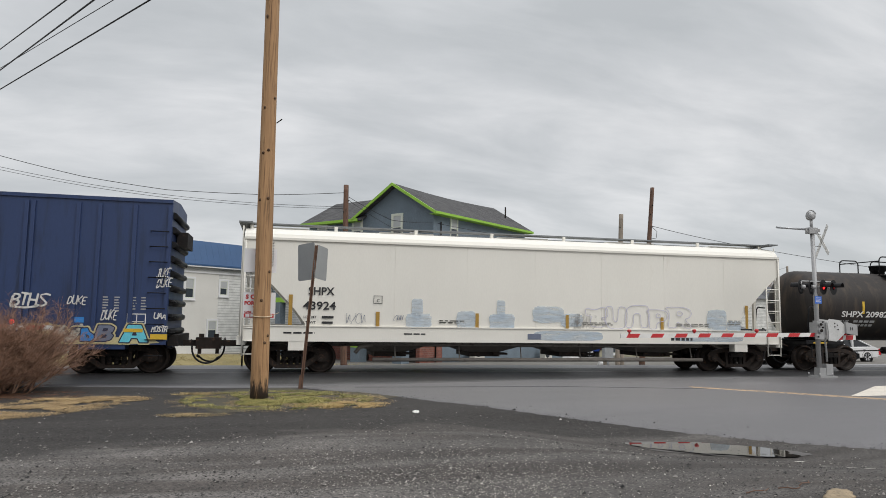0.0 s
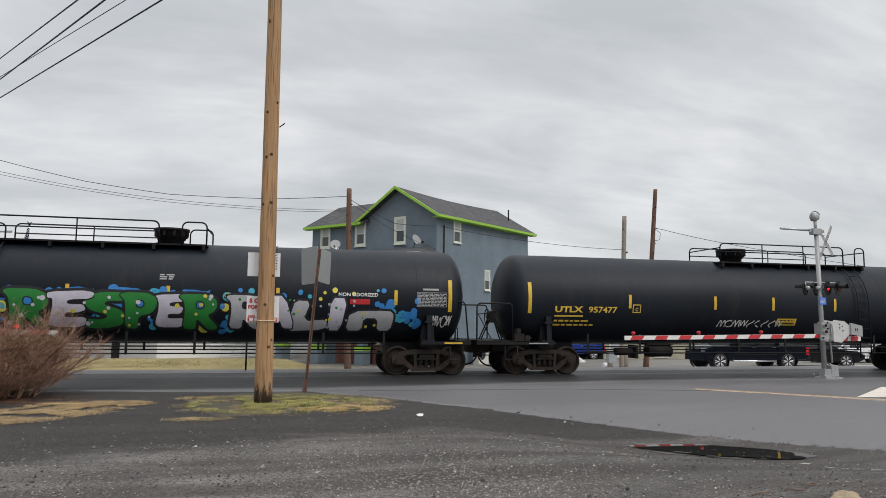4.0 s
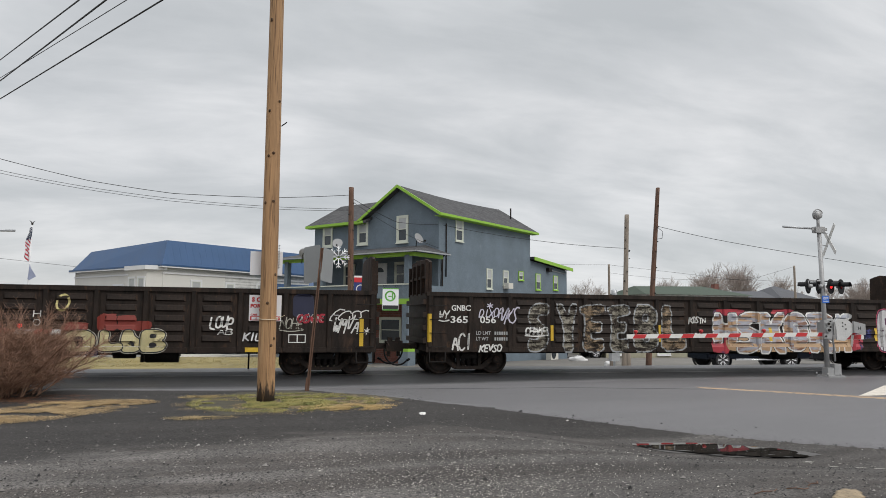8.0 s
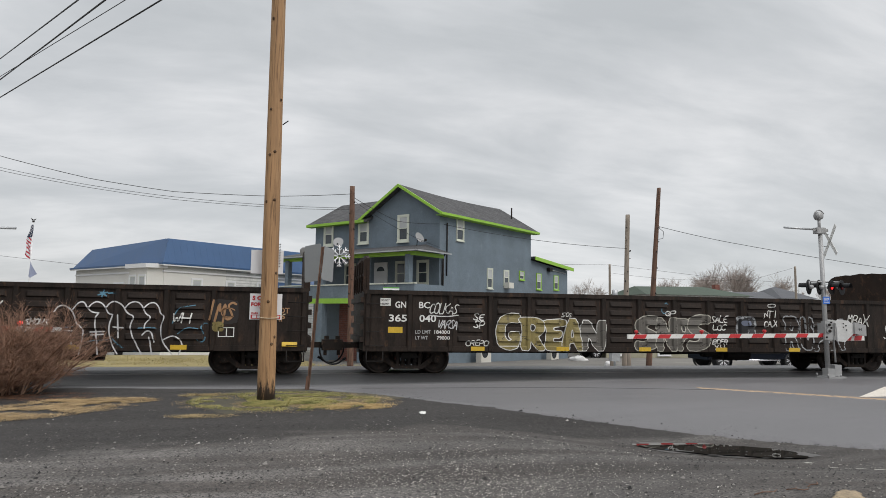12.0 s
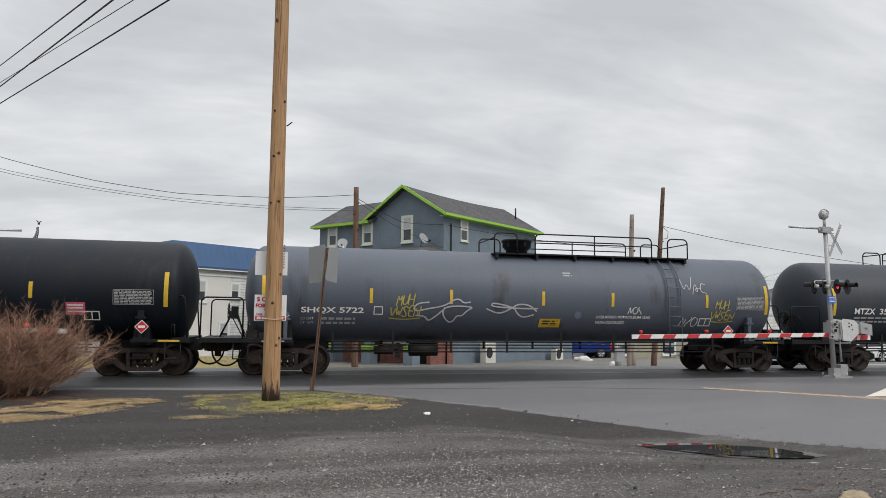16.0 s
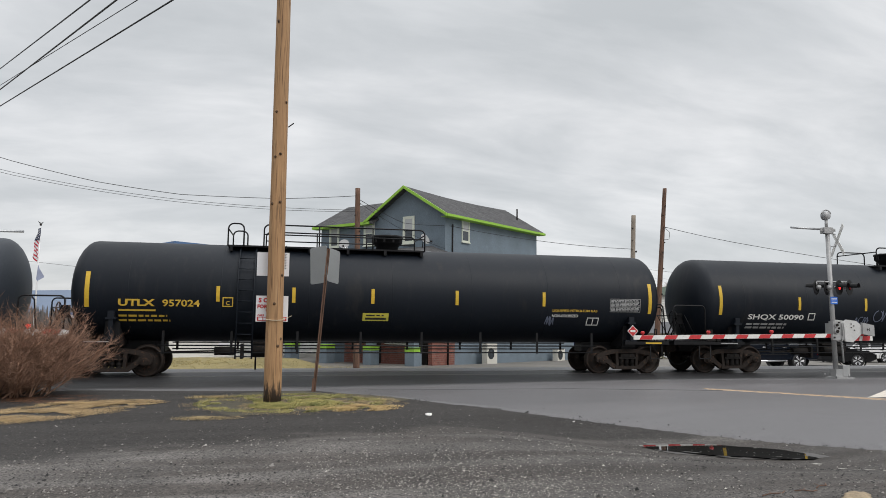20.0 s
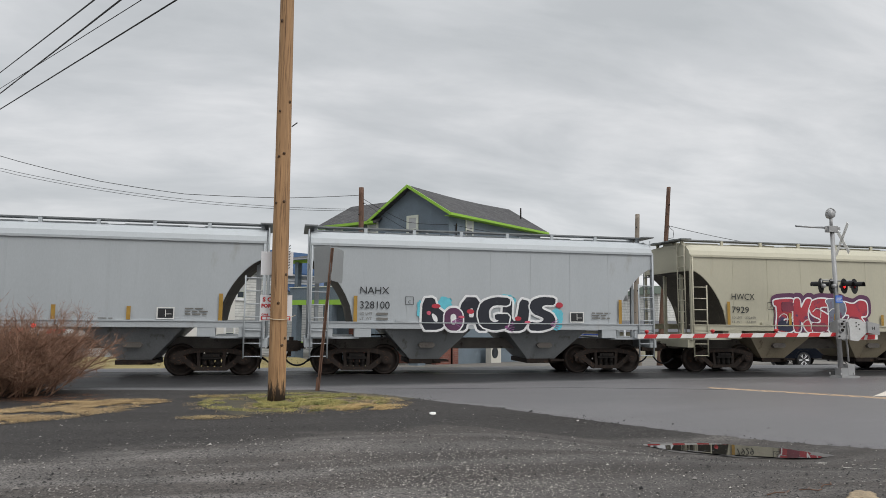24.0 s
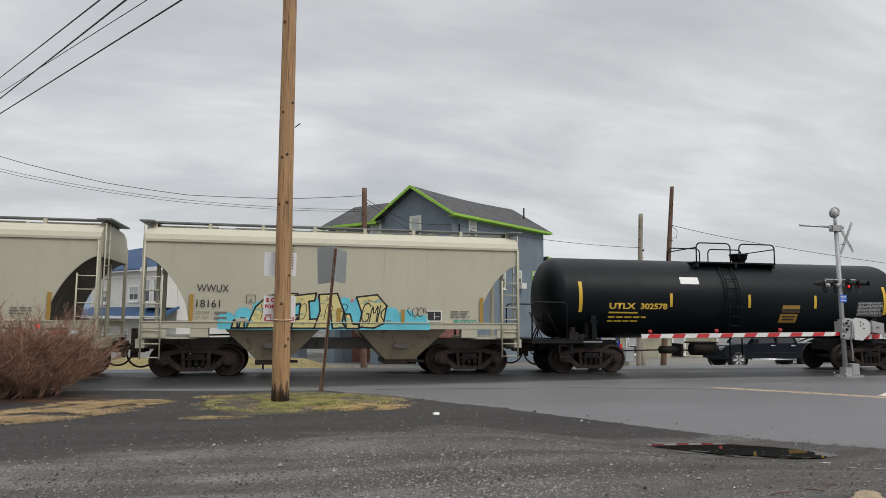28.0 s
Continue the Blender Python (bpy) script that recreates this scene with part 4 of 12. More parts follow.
def boxcar(x0):
    car = thing("boxcar", "navy blue steel boxcar with ribbed sides and spray-painted tags", "boxcar", "freight train", pose(x0, TRACK_Y, 0))
    L, W, z0, z1 = 7.97, 1.55, 0.95, 4.9
    bm = BM()
    bx(bm, -L, L, -W, W, z0, z1)
    part("body", bm, M_BOX, car, bevel=0.02)
    bm = BM()
    loft(bm, [[(-L, -W - 0.04, z1), (-L, -W - 0.04, z1 + 0.1), (-L, 0, z1 + 0.22), (-L, W + 0.04, z1 + 0.1), (-L, W + 0.04, z1)], [(L, -W - 0.04, z1), (L, -W - 0.04, z1 + 0.1), (L, 0, z1 + 0.22), (L, W + 0.04, z1 + 0.1), (L, W + 0.04, z1)]])
    part("roof", bm, M_BOX, car)
    bm = BM()
    bx(bm, -0.055, 0.055, -W - 0.06, -W, z0 + 0.05, z1 - 0.1)
    rib = mesh_of("side_rib", bm, M_BOX, 0.015)
    for px in np.linspace(-L + 0.06, L - 0.06, 18):
        if abs(px - 4.9) > 0.55 and abs(px) > 1.6:
            part("side_rib", rib, None, car, at=pose(px, 0, 0))
    for px in (4.35, 5.5):
        part("side_rib", rib, None, car, at=pose(px, 0, 0))
    bm = BM()
    bx(bm, -1.5, 1.5, -W - 0.09, -W - 0.01, z0 + 0.1, z1 - 0.25)
    for k in range(5):
        bx(bm, -1.4, 1.4, -W - 0.12, -W - 0.09, z0 + 0.4 + k * 0.65, z0 + 0.52 + k * 0.65)
    part("sliding_door", bm, M_BOX, car, bevel=0.015)
    bm = BM()
    bx(bm, -L, L, -W - 0.05, -W, z0 - 0.1, z0 + 0.08)
    bx(bm, -L, L, -0.35, 0.35, 0.72, 0.97)
    for px in (-6.9, 6.3):
        bx(bm, px - 0.6, px + 0.6, -W - 0.03, W, 0.72, 0.97)
    part("side_sill", bm, M_BOX, car, bevel=0.01)
    for s in (-1, 1):
        bm = BM()
        for k in range(9):
            z = z0 + 0.25 + k * 0.42
            rod(bm, (s * (L + 0.02), -W + 0.12, z), (s * (L + 0.02), W - 0.12, z), 0.1, 8)
        part("end_corrugation", bm, M_BLACK, car)
        bm = BM()
        for i in range(9):
            z = 0.55 + i * 0.44
            bm = BM()
            pipe(bm, [(s * (L - 0.08), -W, z), (s * (L - 0.08), -W - 0.09, z), (s * (L - 0.55), -W - 0.09, z), (s * (L - 0.55), -W, z)], 0.015)
            part("grab_iron", bm, M_BLACK, car)
            if i < 4:
                bm = BM()
                pipe(bm, [(s * L, -W + 0.1, z + 0.2), (s * (L + 0.14), -W + 0.1, z + 0.2), (s * (L + 0.14), -W + 0.6, z + 0.2), (s * L, -W + 0.6, z + 0.2)], 0.015)
                part("grab_iron", bm, M_BLACK, car)
        bm = BM()
        bx(bm, *sorted((s * (L + 0.0), s * (L + 0.28))), -1.3, 1.3, 0.8, 1.12)
        part("end_sill", bm, M_IRON, car, bevel=0.01)
        bm = BM()
        bx(bm, *sorted((s * (L + 0.05), s * (L + 0.35))), -0.8, 0.5, 3.7, 4.15)
        part("brake_housing", bm, M_IRON, car, bevel=0.01)
    running_gear(car, x0, 6.6, L + 0.25)
    return car


# ---- the consist, in running order ----
LONG = 9.35


def stripes(half, xs):
    return [(-half - 0.65, 1.0, 0.12)] + [(x, 0.45, 0.1) for x in xs] + [(half + 0.65, 1.0, 0.12)]


CARS = []


def build_train():
    c = CARS.append
    c((boxcar(-11.0), -11.0))
    c((hopper_car("long off-white covered hopper car with smooth rounded sides and faded tags", 8.1, 7.65, 9.1, M_HOP_WHITE, (-4.6, -1.5, 1.6, 4.7), zs=(0.97, 1.41), top=3.98, ridge=4.38, slope=(0, 1.9), low=0.62, curve=0.999), 8.1))
    c((tank_car("short soot-stained black tank car for molten sulfur", 24.07, 4.34, 1.30, 2.40, M_TANK_BROWN, 5.52, -1.0, (-1.5, 0.6), -0.1, [(-5.05, 1.0, 0.12), (-3.04, 0.45, 0.1), (0.18, 0.45, 0.1), (2.71, 0.45, 0.1), (5.15, 1.0, 0.12)], rails=False, platform_loops=((-1.9, -1.01), (-0.4, 0.75)), small=True, ends="AA"), 24.07))
    c((tank_car("long black tank car with bright green and white spray-painted lettering", 40.35, 7.82, 1.5, 2.5, M_TANK, 9.15, -0.05, (-6.05, 1.1), -4.6, stripes(7.82, (-5.54, -2.49, 0.15, 3.21, 6.75)), platform_loops=((-6.07, -4.99), (-4.72, -0.27), (0.38, 1.08)), ends="AA"), 40.35))
    c((tank_car("long black tank car with yellow lettering", 60.1, 7.98, 1.5, 2.5, M_TANK, LONG, -0.16, (-1.27, 4.85), 4.1, stripes(7.98, (-5.1, -1.89, 0.41, 2.97, 5.4)), platform_loops=((-1.27, 3.91), (4.43, 4.85))), 60.1))
    c((gondola("rusty brown open gondola car with scribbled white and yellow tags", 80.75, 3, [(-9.6, 0.9, 1.75), (9.35, 0.9, 1.75)], [(-6.2, 0.8), (6.2, 0.8)]), 80.75))
    c((gondola("rusty brown open gondola car with large pale graffiti along its side", 101.9, 4, [(-9.71, 1.03, 1.9), (-5.68, 1.08, 1.57), (-1.86, 1.05, 1.6), (2.4, 1.08, 1.55), (6.79, 1.09, 1.55), (9.6, 1.0, 1.87)]), 101.9))
    c((gondola("rusty brown open gondola car with white outline graffiti", 123.2, 5, flat=[(-9.28, 0.97), (-6.38, 0.81), (-3.49, 0.81), (-0.5, 0.81), (3.4, 0.81), (6.2, 0.82), (9.28, 0.92)]), 123.2))
    c((gondola("rusty brown open gondola car with yellow block graffiti", 144.45, 6, flat=[(x, 0.81) for x in (-6.22, -3.38, -0.48, 2.38, 5.25)]), 144.45))
    c((tank_car("long black tank car with yellow lettering", 165.05, 7.98, 1.5, 2.5, M_TANK, LONG, -0.21, (-4.96, 1.08), -4.15, stripes(7.98, (-5.3, -2.61, 0.36, 2.69, 5.11)), platform_loops=((-4.96, -4.5), (-4.0, 1.08))), 165.05))
    c((tank_car("long slate-grey tank car with looping white tags", 184.87, 7.82, 1.5, 2.5, M_TANK_GREY, 9.08, -0.14, (-1.22, 5.8), 4.9, stripes(7.82, (-5.29, -2.78, 0.27, 2.69, 6.16)), platform_loops=((-1.22, -0.44), (0.19, 4.43), (5.04, 5.8))), 184.87))
    c((tank_car("long charcoal tank car with scrawled white tag", 205.0, 8.22, 1.5, 2.5, M_TANK_DARK, 9.6, 0.04, (-5.4, 1.05), -4.6, stripes(8.22, (-5.72, -2.51, 0.46, 3.13, 5.84)), platform_loops=((-5.25, -4.42), (-4.3, -1.53), (0.45, 1.02))), 205.0))
    c((tank_car("long clean black tank car with yellow lettering", 225.3, 8.0, 1.5, 2.5, M_TANK, LONG, -0.01, (-4.96, 1.08), -4.35, stripes(8.0, (-5.13, -2.97, -0.61, 2.03, 4.91)), platform_loops=((-4.96, -4.5), (-3.91, 1.08))), 225.3))
    c((tank_car("long black tank car with white lettering and chalky tags", 245.0, 7.74, 1.5, 2.5, M_TANK, 9.2, 0.07, (-1.4, 5.95), 5.6, stripes(7.74, (-5.29, -2.54, 0.2, 2.87, 6.3)), platform_loops=((-1.45, -0.17), (0.45, 4.78), (5.25, 5.94))), 245.0))
    for x0, lab, ma in ((261.1, "clean pale grey covered hopper car", M_HOP_GREY), (273.6, "pale grey covered hopper car with black bubble-letter graffiti", M_HOP_GREY), (286.2, "beige covered hopper car with red bubble-letter graffiti", M_HOP_TAN), (298.55, "beige covered hopper car with yellow and blue graffiti", M_HOP_TAN)):
        c((hopper_car(lab, x0, 4.12, 5.6, ma, (-1.95, 1.95)), x0))
    c((tank_car("short black tank car with yellow lettering and a centre dome", 312.2, 5.4, 1.37, 2.5, M_TANK_INK, 6.95, 0.93, (-1.45, 1.75), -0.3, stripes(5.2, (-2.61, 0.35, 2.96)), platform_loops=((-1.37, -0.05), (0.3, 1.71)), rails=False, small=True), 312.2))


build_train()


# ---- ground ----
def smooth(a, b, v):
    u = min(1.0, max(0.0, (v - a) / (b - a)))
    return u * u * (3 - 2 * u)


def ground_z(x, y):
    """The lot lies a little above the rails, with a shallow hollow by the road; past the track the land falls away."""
    z = 0.1 - 0.13 * smooth(16.5, 20.5, y)
    dx, dy = x - 6.65, y - 9.6
    u, v = (dx * 0.825 - dy * 0.565) / 3.4, (dx * 0.565 + dy * 0.825) / 2.0
    z -= 0.35 * math.exp(-(u * u + v * v) ** 1.5)
    z -= 0.5 * smooth(24.6, 31.0, y)
    if y > 31.0:
        z -= 0.028 * min(y - 31.0, 16)
    return z


def isle(ma, lo, hi, clump=0.0):
    """Colours each loose piece of a mesh differently between two tones; clump also varies them by patches."""
    nt = ma.node_tree
    g, r = nt.nodes.new("ShaderNodeNewGeometry"), nt.nodes.new("ShaderNodeValToRGB")
    r.color_ramp.elements[0].color, r.color_ramp.elements[1].color = tuple(lo) + (1,), tuple(hi) + (1,)
    if clump:
        tc, n, m = nt.nodes.new("ShaderNodeTexCoord"), nt.nodes.new("ShaderNodeTexNoise"), nt.nodes.new("ShaderNodeMapRange")
        n.inputs["Scale"].default_value, n.inputs["Detail"].default_value = clump, 4.0
        m.inputs["From Min"].default_value, m.inputs["From Max"].default_value = 0.36, 0.64
        mix = nt.nodes.new("ShaderNodeMix")
        mix.inputs["Factor"].default_value = 0.55
        nt.links.new(tc.outputs["Object"], n.inputs["Vector"])
        nt.links.new(n.outputs["Fac"], m.inputs["Value"])
        nt.links.new(g.outputs["Random Per Island"], mix.inputs["A"])
        nt.links.new(m.outputs[0], mix.inputs["B"])
        nt.links.new(mix.outputs["Result"], r.inputs[0])
    else:
        nt.links.new(g.outputs["Random Per Island"], r.inputs[0])
    nt.links.new(r.outputs[0], nt.nodes["Principled BSDF"].inputs["Base Color"])
    return ma


def lot_material():
    """Grey chip gravel, darker wet coal-black fines on the higher part towards the grass, faint wheel ruts."""
    ma = mat("tar_and_chip_lot", (0.138, 0.127, 0.119), 0.8, var=0.6, scale=0.9, fine=42, bump=1.0, spec=0.3)
    nt = ma.node_tree
    N, K = nt.nodes.new, nt.links.new
    b = nt.nodes["Principled BSDF"]
    src = b.inputs["Base Color"].links[0].from_socket
    tc, sep = N("ShaderNodeTexCoord"), N("ShaderNodeSeparateXYZ")
    K(tc.outputs["Object"], sep.inputs[0])

    def m(op, a, c):
        n = N("ShaderNodeMath")
        n.operation = op
        for i, v in enumerate((a, c)):
            if isinstance(v, (int, float)):
                n.inputs[i].default_value = v
            else:
                K(v, n.inputs[i])
        return n.outputs[0]

    def tex(scale, stretch, detail):
        mp, n = N("ShaderNodeMapping"), N("ShaderNodeTexNoise")
        mp.inputs["Rotation"].default_value = (0, 0, -0.33)
        mp.inputs["Scale"].default_value = stretch
        n.inputs["Scale"].default_value, n.inputs["Detail"].default_value = scale, detail
        K(tc.outputs["Object"], mp.inputs[0])
        K(mp.outputs[0], n.inputs["Vector"])
        return n.outputs["Fac"]

    across = m("SUBTRACT", sep.outputs[1], m("MULTIPLY", m("MINIMUM", sep.outputs[0], 2.5), 0.34))
    edge = m("ADD", across, m("MULTIPLY", m("SUBTRACT", tex(1.0, (0.5, 1.0, 1.0), 6.0), 0.5), 2.6))
    zone = N("ShaderNodeMapRange")
    zone.interpolation_type = "SMOOTHSTEP"
    zone.inputs["From Min"].default_value, zone.inputs["From Max"].default_value = 9.7, 10.3
    K(edge, zone.inputs["Value"])
    mix = N("ShaderNodeMix")
    mix.data_type = "RGBA"
    mix.inputs["B"].default_value = (0.015, 0.0125, 0.0112, 1)
    side = N("ShaderNodeMapRange")
    side.interpolation_type = "SMOOTHSTEP"
    side.inputs["From Min"].default_value, side.inputs["From Max"].default_value, side.inputs["To Max"].default_value = 0.8, 4.0, 0.36
    K(m("ADD", sep.outputs[0], m("MULTIPLY", tex(1.3, (1, 1, 1), 5.0), 1.5)), side.inputs["Value"])
    K(m("MAXIMUM", m("MULTIPLY", zone.outputs[0], 0.92), side.outputs[0]), mix.inputs["Factor"])
    K(src, mix.inputs["A"])
    rut = N("ShaderNodeMapRange")
    rut.inputs["From Min"].default_value, rut.inputs["From Max"].default_value = 0.43, 0.57
    K(tex(1.0, (0.22, 1.7, 1.0), 5.0), rut.inputs["Value"])
    m2 = N("ShaderNodeMix")
    m2.data_type, m2.blend_type = "RGBA", "MULTIPLY"
    m2.inputs["B"].default_value = (0.52, 0.49, 0.47, 1)
    K(m("SUBTRACT", 1.0, rut.outputs[0]), m2.inputs["Factor"])
    K(mix.outputs["Result"], m2.inputs["A"])
    K(m2.outputs["Result"], b.inputs["Base Color"])
    return ma


M_LOT = lot_material()


def speckle(ma, scale, col, cut):
    """Pale chips bedded in the surface: small cells of a Voronoi pattern, some of them light."""
    nt = ma.node_tree
    N, K = nt.nodes.new, nt.links.new
    b = nt.nodes["Principled BSDF"]
    src = b.inputs["Base Color"].links[0].from_socket
    tc, vo, mr, mx = N("ShaderNodeTexCoord"), N("ShaderNodeTexVoronoi"), N("ShaderNodeMapRange"), N("ShaderNodeMix")
    vo.inputs["Scale"].default_value = scale
    K(tc.outputs["Object"], vo.inputs["Vector"])
    sep = N("ShaderNodeSeparateColor")
    K(vo.outputs["Color"], sep.inputs[0])
    mr.inputs["From Min"].default_value, mr.inputs["From Max"].default_value = cut, cut + 0.3
    K(sep.outputs[0], mr.inputs["Value"])
    mx.data_type = "RGBA"
    mx.inputs["B"].default_value = tuple(col) + (1,)
    K(mr.outputs[0], mx.inputs["Factor"])
    K(src, mx.inputs["A"])
    K(mx.outputs["Result"], b.inputs["Base Color"])


speckle(M_LOT, 75.0, (0.24, 0.225, 0.205), 0.86)
speckle(M_LOT, 120.0, (0.15, 0.14, 0.13), 0.84)
speckle(M_LOT, 62.0, (0.03, 0.028, 0.027), 0.62)
speckle(M_LOT, 38.0, (0.035, 0.032, 0.03), 0.8)
M_ASPHALT = mat("damp_dark_asphalt", (0.112, 0.107, 0.11), 0.42, var=0.22, scale=0.35, fine=90, bump=0.6, second=(0.138, 0.132, 0.135), spots=0.5, stretch=(0.35, 1.0, 1.0))
streaks(M_ASPHALT, 1.6, (0.12, 1.0, 1.0), (0.07, 0.067, 0.07), 0.52, 0.72, 0.5)
M_ASPHALT_BLACK = mat("near_black_asphalt", (0.021, 0.021, 0.022), 0.5, var=0.4, scale=0.4, fine=80, bump=0.5, second=(0.028, 0.028, 0.03), spots=0.4)


def edge_fade(ma):
    """The black surface fades unevenly into the grey road over its first metre."""
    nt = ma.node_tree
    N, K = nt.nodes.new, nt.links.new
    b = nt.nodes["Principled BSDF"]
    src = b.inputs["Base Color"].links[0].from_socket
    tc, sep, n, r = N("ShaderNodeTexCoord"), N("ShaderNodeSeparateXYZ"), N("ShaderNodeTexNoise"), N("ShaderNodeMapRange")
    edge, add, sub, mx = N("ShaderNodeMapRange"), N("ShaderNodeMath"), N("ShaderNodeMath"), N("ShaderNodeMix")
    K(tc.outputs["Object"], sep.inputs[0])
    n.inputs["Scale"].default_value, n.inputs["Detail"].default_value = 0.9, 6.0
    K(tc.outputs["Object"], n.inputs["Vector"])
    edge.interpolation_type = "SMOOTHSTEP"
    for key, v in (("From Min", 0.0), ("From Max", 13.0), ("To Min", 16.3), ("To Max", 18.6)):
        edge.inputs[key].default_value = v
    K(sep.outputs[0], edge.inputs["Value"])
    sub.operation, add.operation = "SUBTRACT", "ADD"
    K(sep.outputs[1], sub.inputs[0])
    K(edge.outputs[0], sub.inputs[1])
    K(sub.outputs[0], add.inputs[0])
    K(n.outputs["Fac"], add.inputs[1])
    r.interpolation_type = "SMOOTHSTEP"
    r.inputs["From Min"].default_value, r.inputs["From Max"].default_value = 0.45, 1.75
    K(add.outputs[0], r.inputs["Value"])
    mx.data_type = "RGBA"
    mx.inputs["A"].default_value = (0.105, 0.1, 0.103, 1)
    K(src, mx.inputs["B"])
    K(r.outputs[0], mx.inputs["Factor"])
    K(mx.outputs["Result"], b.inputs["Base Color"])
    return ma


M_ASPHALT_CROSSING = edge_fade(M_ASPHALT_BLACK.copy())
M_ASPHALT_OLD = mat("old_grey_asphalt", (0.46, 0.455, 0.45), 0.4, var=0.2, scale=0.5, fine=80, bump=0.4, second=(0.38, 0.375, 0.37), spots=0.4)
M_DIRT = mat("pale_gravel_dirt", (0.15, 0.14, 0.125), 0.9, var=0.35, scale=0.4, fine=30, bump=0.6, second=(0.21, 0.2, 0.175), spots=0.4)
M_TURF = mat("winter_turf", (0.22, 0.18, 0.075), 0.9, var=0.4, scale=0.7, fine=40, bump=0.8, second=(0.24, 0.19, 0.095), spots=0.5)
M_CONC = mat("worn_concrete", (0.42, 0.40, 0.36), 0.8, var=0.2, scale=0.9, fine=40, bump=0.3, second=(0.3, 0.28, 0.25), spots=0.4)
M_LINE = mat("worn_yellow_road_paint", (0.36, 0.25, 0.155), 0.7, var=0.35, scale=4, second=(0.13, 0.115, 0.105), spots=0.75)
M_LINE_W = mat("worn_white_road_paint", (0.58, 0.53, 0.46), 0.7, var=0.2, scale=3, second=(0.35, 0.31, 0.27), spots=0.4)
M_RAIL = mat("polished_rail_head", (0.20, 0.18, 0.17), 0.35, 0.85, var=0.2, scale=4)


def sheet(name, xs, ys, lift, ma):
    bm = BM()
    g = [[bm.verts.new((x, y, ground_z(x, y) + lift)) for y in ys] for x in xs]
    for i in range(len(xs) - 1):
        for j in range(len(ys) - 1):
            bm.faces.new((g[i][j], g[i + 1][j], g[i + 1][j + 1], g[i][j + 1])).smooth = True
    return part(name, mesh_of(name, bm, ma), ma)


far_x = [-1800, -500, -150, -60] + list(np.linspace(-40, 0, 21)) + list(np.linspace(0.4, 16, 40)) + list(np.linspace(18, 60, 22)) + [90, 200, 600, 1800]
far_y = [-300, -80, -20] + list(np.linspace(-8, 3, 12)) + list(np.linspace(3.4, 18, 38)) + list(np.linspace(19, 60, 42)) + [80, 130, 300, 700, 1800]
tagged(sheet("ground", far_x, far_y, 0.0, M_LOT), "dark tar-and-gravel lot scattered with pale chips", "ground", kind="structure")
tagged(sheet("yard", [-90, -20, 8, 14, 20, 30, 45, 70, 140], [31.8, 33, 36, 40, 47, 60, 90, 140], 0.006, M_DIRT), "pale trodden gravel yard beyond the track", "yard", kind="structure")


def strip(name, edge_a, edge_b, lift, ma, label, n=1, cat="", rag=0.0, sub=1):
    """A surfaced strip between two matching edge lines, following the ground; rag roughens the first edge and lets it run out into the ground."""
    bm = BM()
    rnd = random.Random(len(label))

    def fine(e):
        out = []
        for p, q in zip(e, e[1:]):
            out += [(p[0] + (q[0] - p[0]) * k / sub, p[1] + (q[1] - p[1]) * k / sub) for k in range(sub)]
        return out + [e[-1]]

    rows = []
    for (ax, ay), (bx_, by) in zip(fine(edge_a), fine(edge_b)):
        ay += rnd.uniform(-rag, rag)
        ax += rnd.uniform(-rag, rag)
        us = [k / n for k in range(n + 1)]
        if rag:
            us.insert(1, min(0.5 / n, 0.07 / math.hypot(bx_ - ax, by - ay)))
        row = []
        for u in us:
            x, y = ax + (bx_ - ax) * u, ay + (by - ay) * u
            row.append(bm.verts.new((x, y, ground_z(x, y) + (-0.006 if rag and u == 0 else lift))))
        rows.append(row)
    for A, B in zip(rows, rows[1:]):
        for k in range(len(A) - 1):
            bm.faces.new((A[k], B[k], B[k + 1], A[k + 1])).smooth = True
    return tagged(part(name, mesh_of(name, bm, ma), ma), label, cat or name.replace("_", " "), kind="structure")


near = [(-60, 18.6), (-20, 17.7), (-8, 17.3), (-4.2, 17.0), (-1.9, 16.5), (0.6, 16.3), (2.1, 14.8), (3.14, 13.47), (4.19, 12.58), (5.09, 12.03), (5.96, 11.54), (6.74, 11.0), (7.43, 10.41), (8.04, 9.83), (8.58, 9.25), (8.86, 8.83), (16.5, 4.0), (30, -12), (45, -30)]
far_e = [(-60, 26.2), (-20, 26.2), (-8, 26.2), (-4.2, 26.2), (-1.9, 26.2), (0.6, 26.2), (2.1, 26.41), (3.7, 26.46), (5.3, 26.51), (6.6, 26.55), (7.9, 26.6), (9.1, 26.64), (10.1, 26.67), (11.1, 26.7), (11.9, 26.73), (12.3, 26.74), (40, 27.5), (60, 28), (90, 30)]
strip("road", near, far_e, 0.018, M_ASPHALT, "damp grey asphalt road leading to the level crossing", n=44, rag=0.035, sub=10)
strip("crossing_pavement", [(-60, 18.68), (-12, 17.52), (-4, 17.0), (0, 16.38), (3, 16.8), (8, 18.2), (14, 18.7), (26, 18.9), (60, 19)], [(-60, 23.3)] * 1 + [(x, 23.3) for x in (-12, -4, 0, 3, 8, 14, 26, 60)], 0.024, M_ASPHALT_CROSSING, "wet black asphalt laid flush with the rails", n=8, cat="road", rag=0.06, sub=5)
strip("far_road", [(-80, 23.44), (-20, 23.44), (0, 23.44), (12, 23.44), (30, 23.44), (80, 23.44)], [(-80, 31.0), (-20, 31.0), (0, 30.9), (12, 30.6), (30, 33.5), (80, 36)], 0.012, M_ASPHALT_OLD, "old pale grey asphalt street beyond the track", n=6, cat="road")
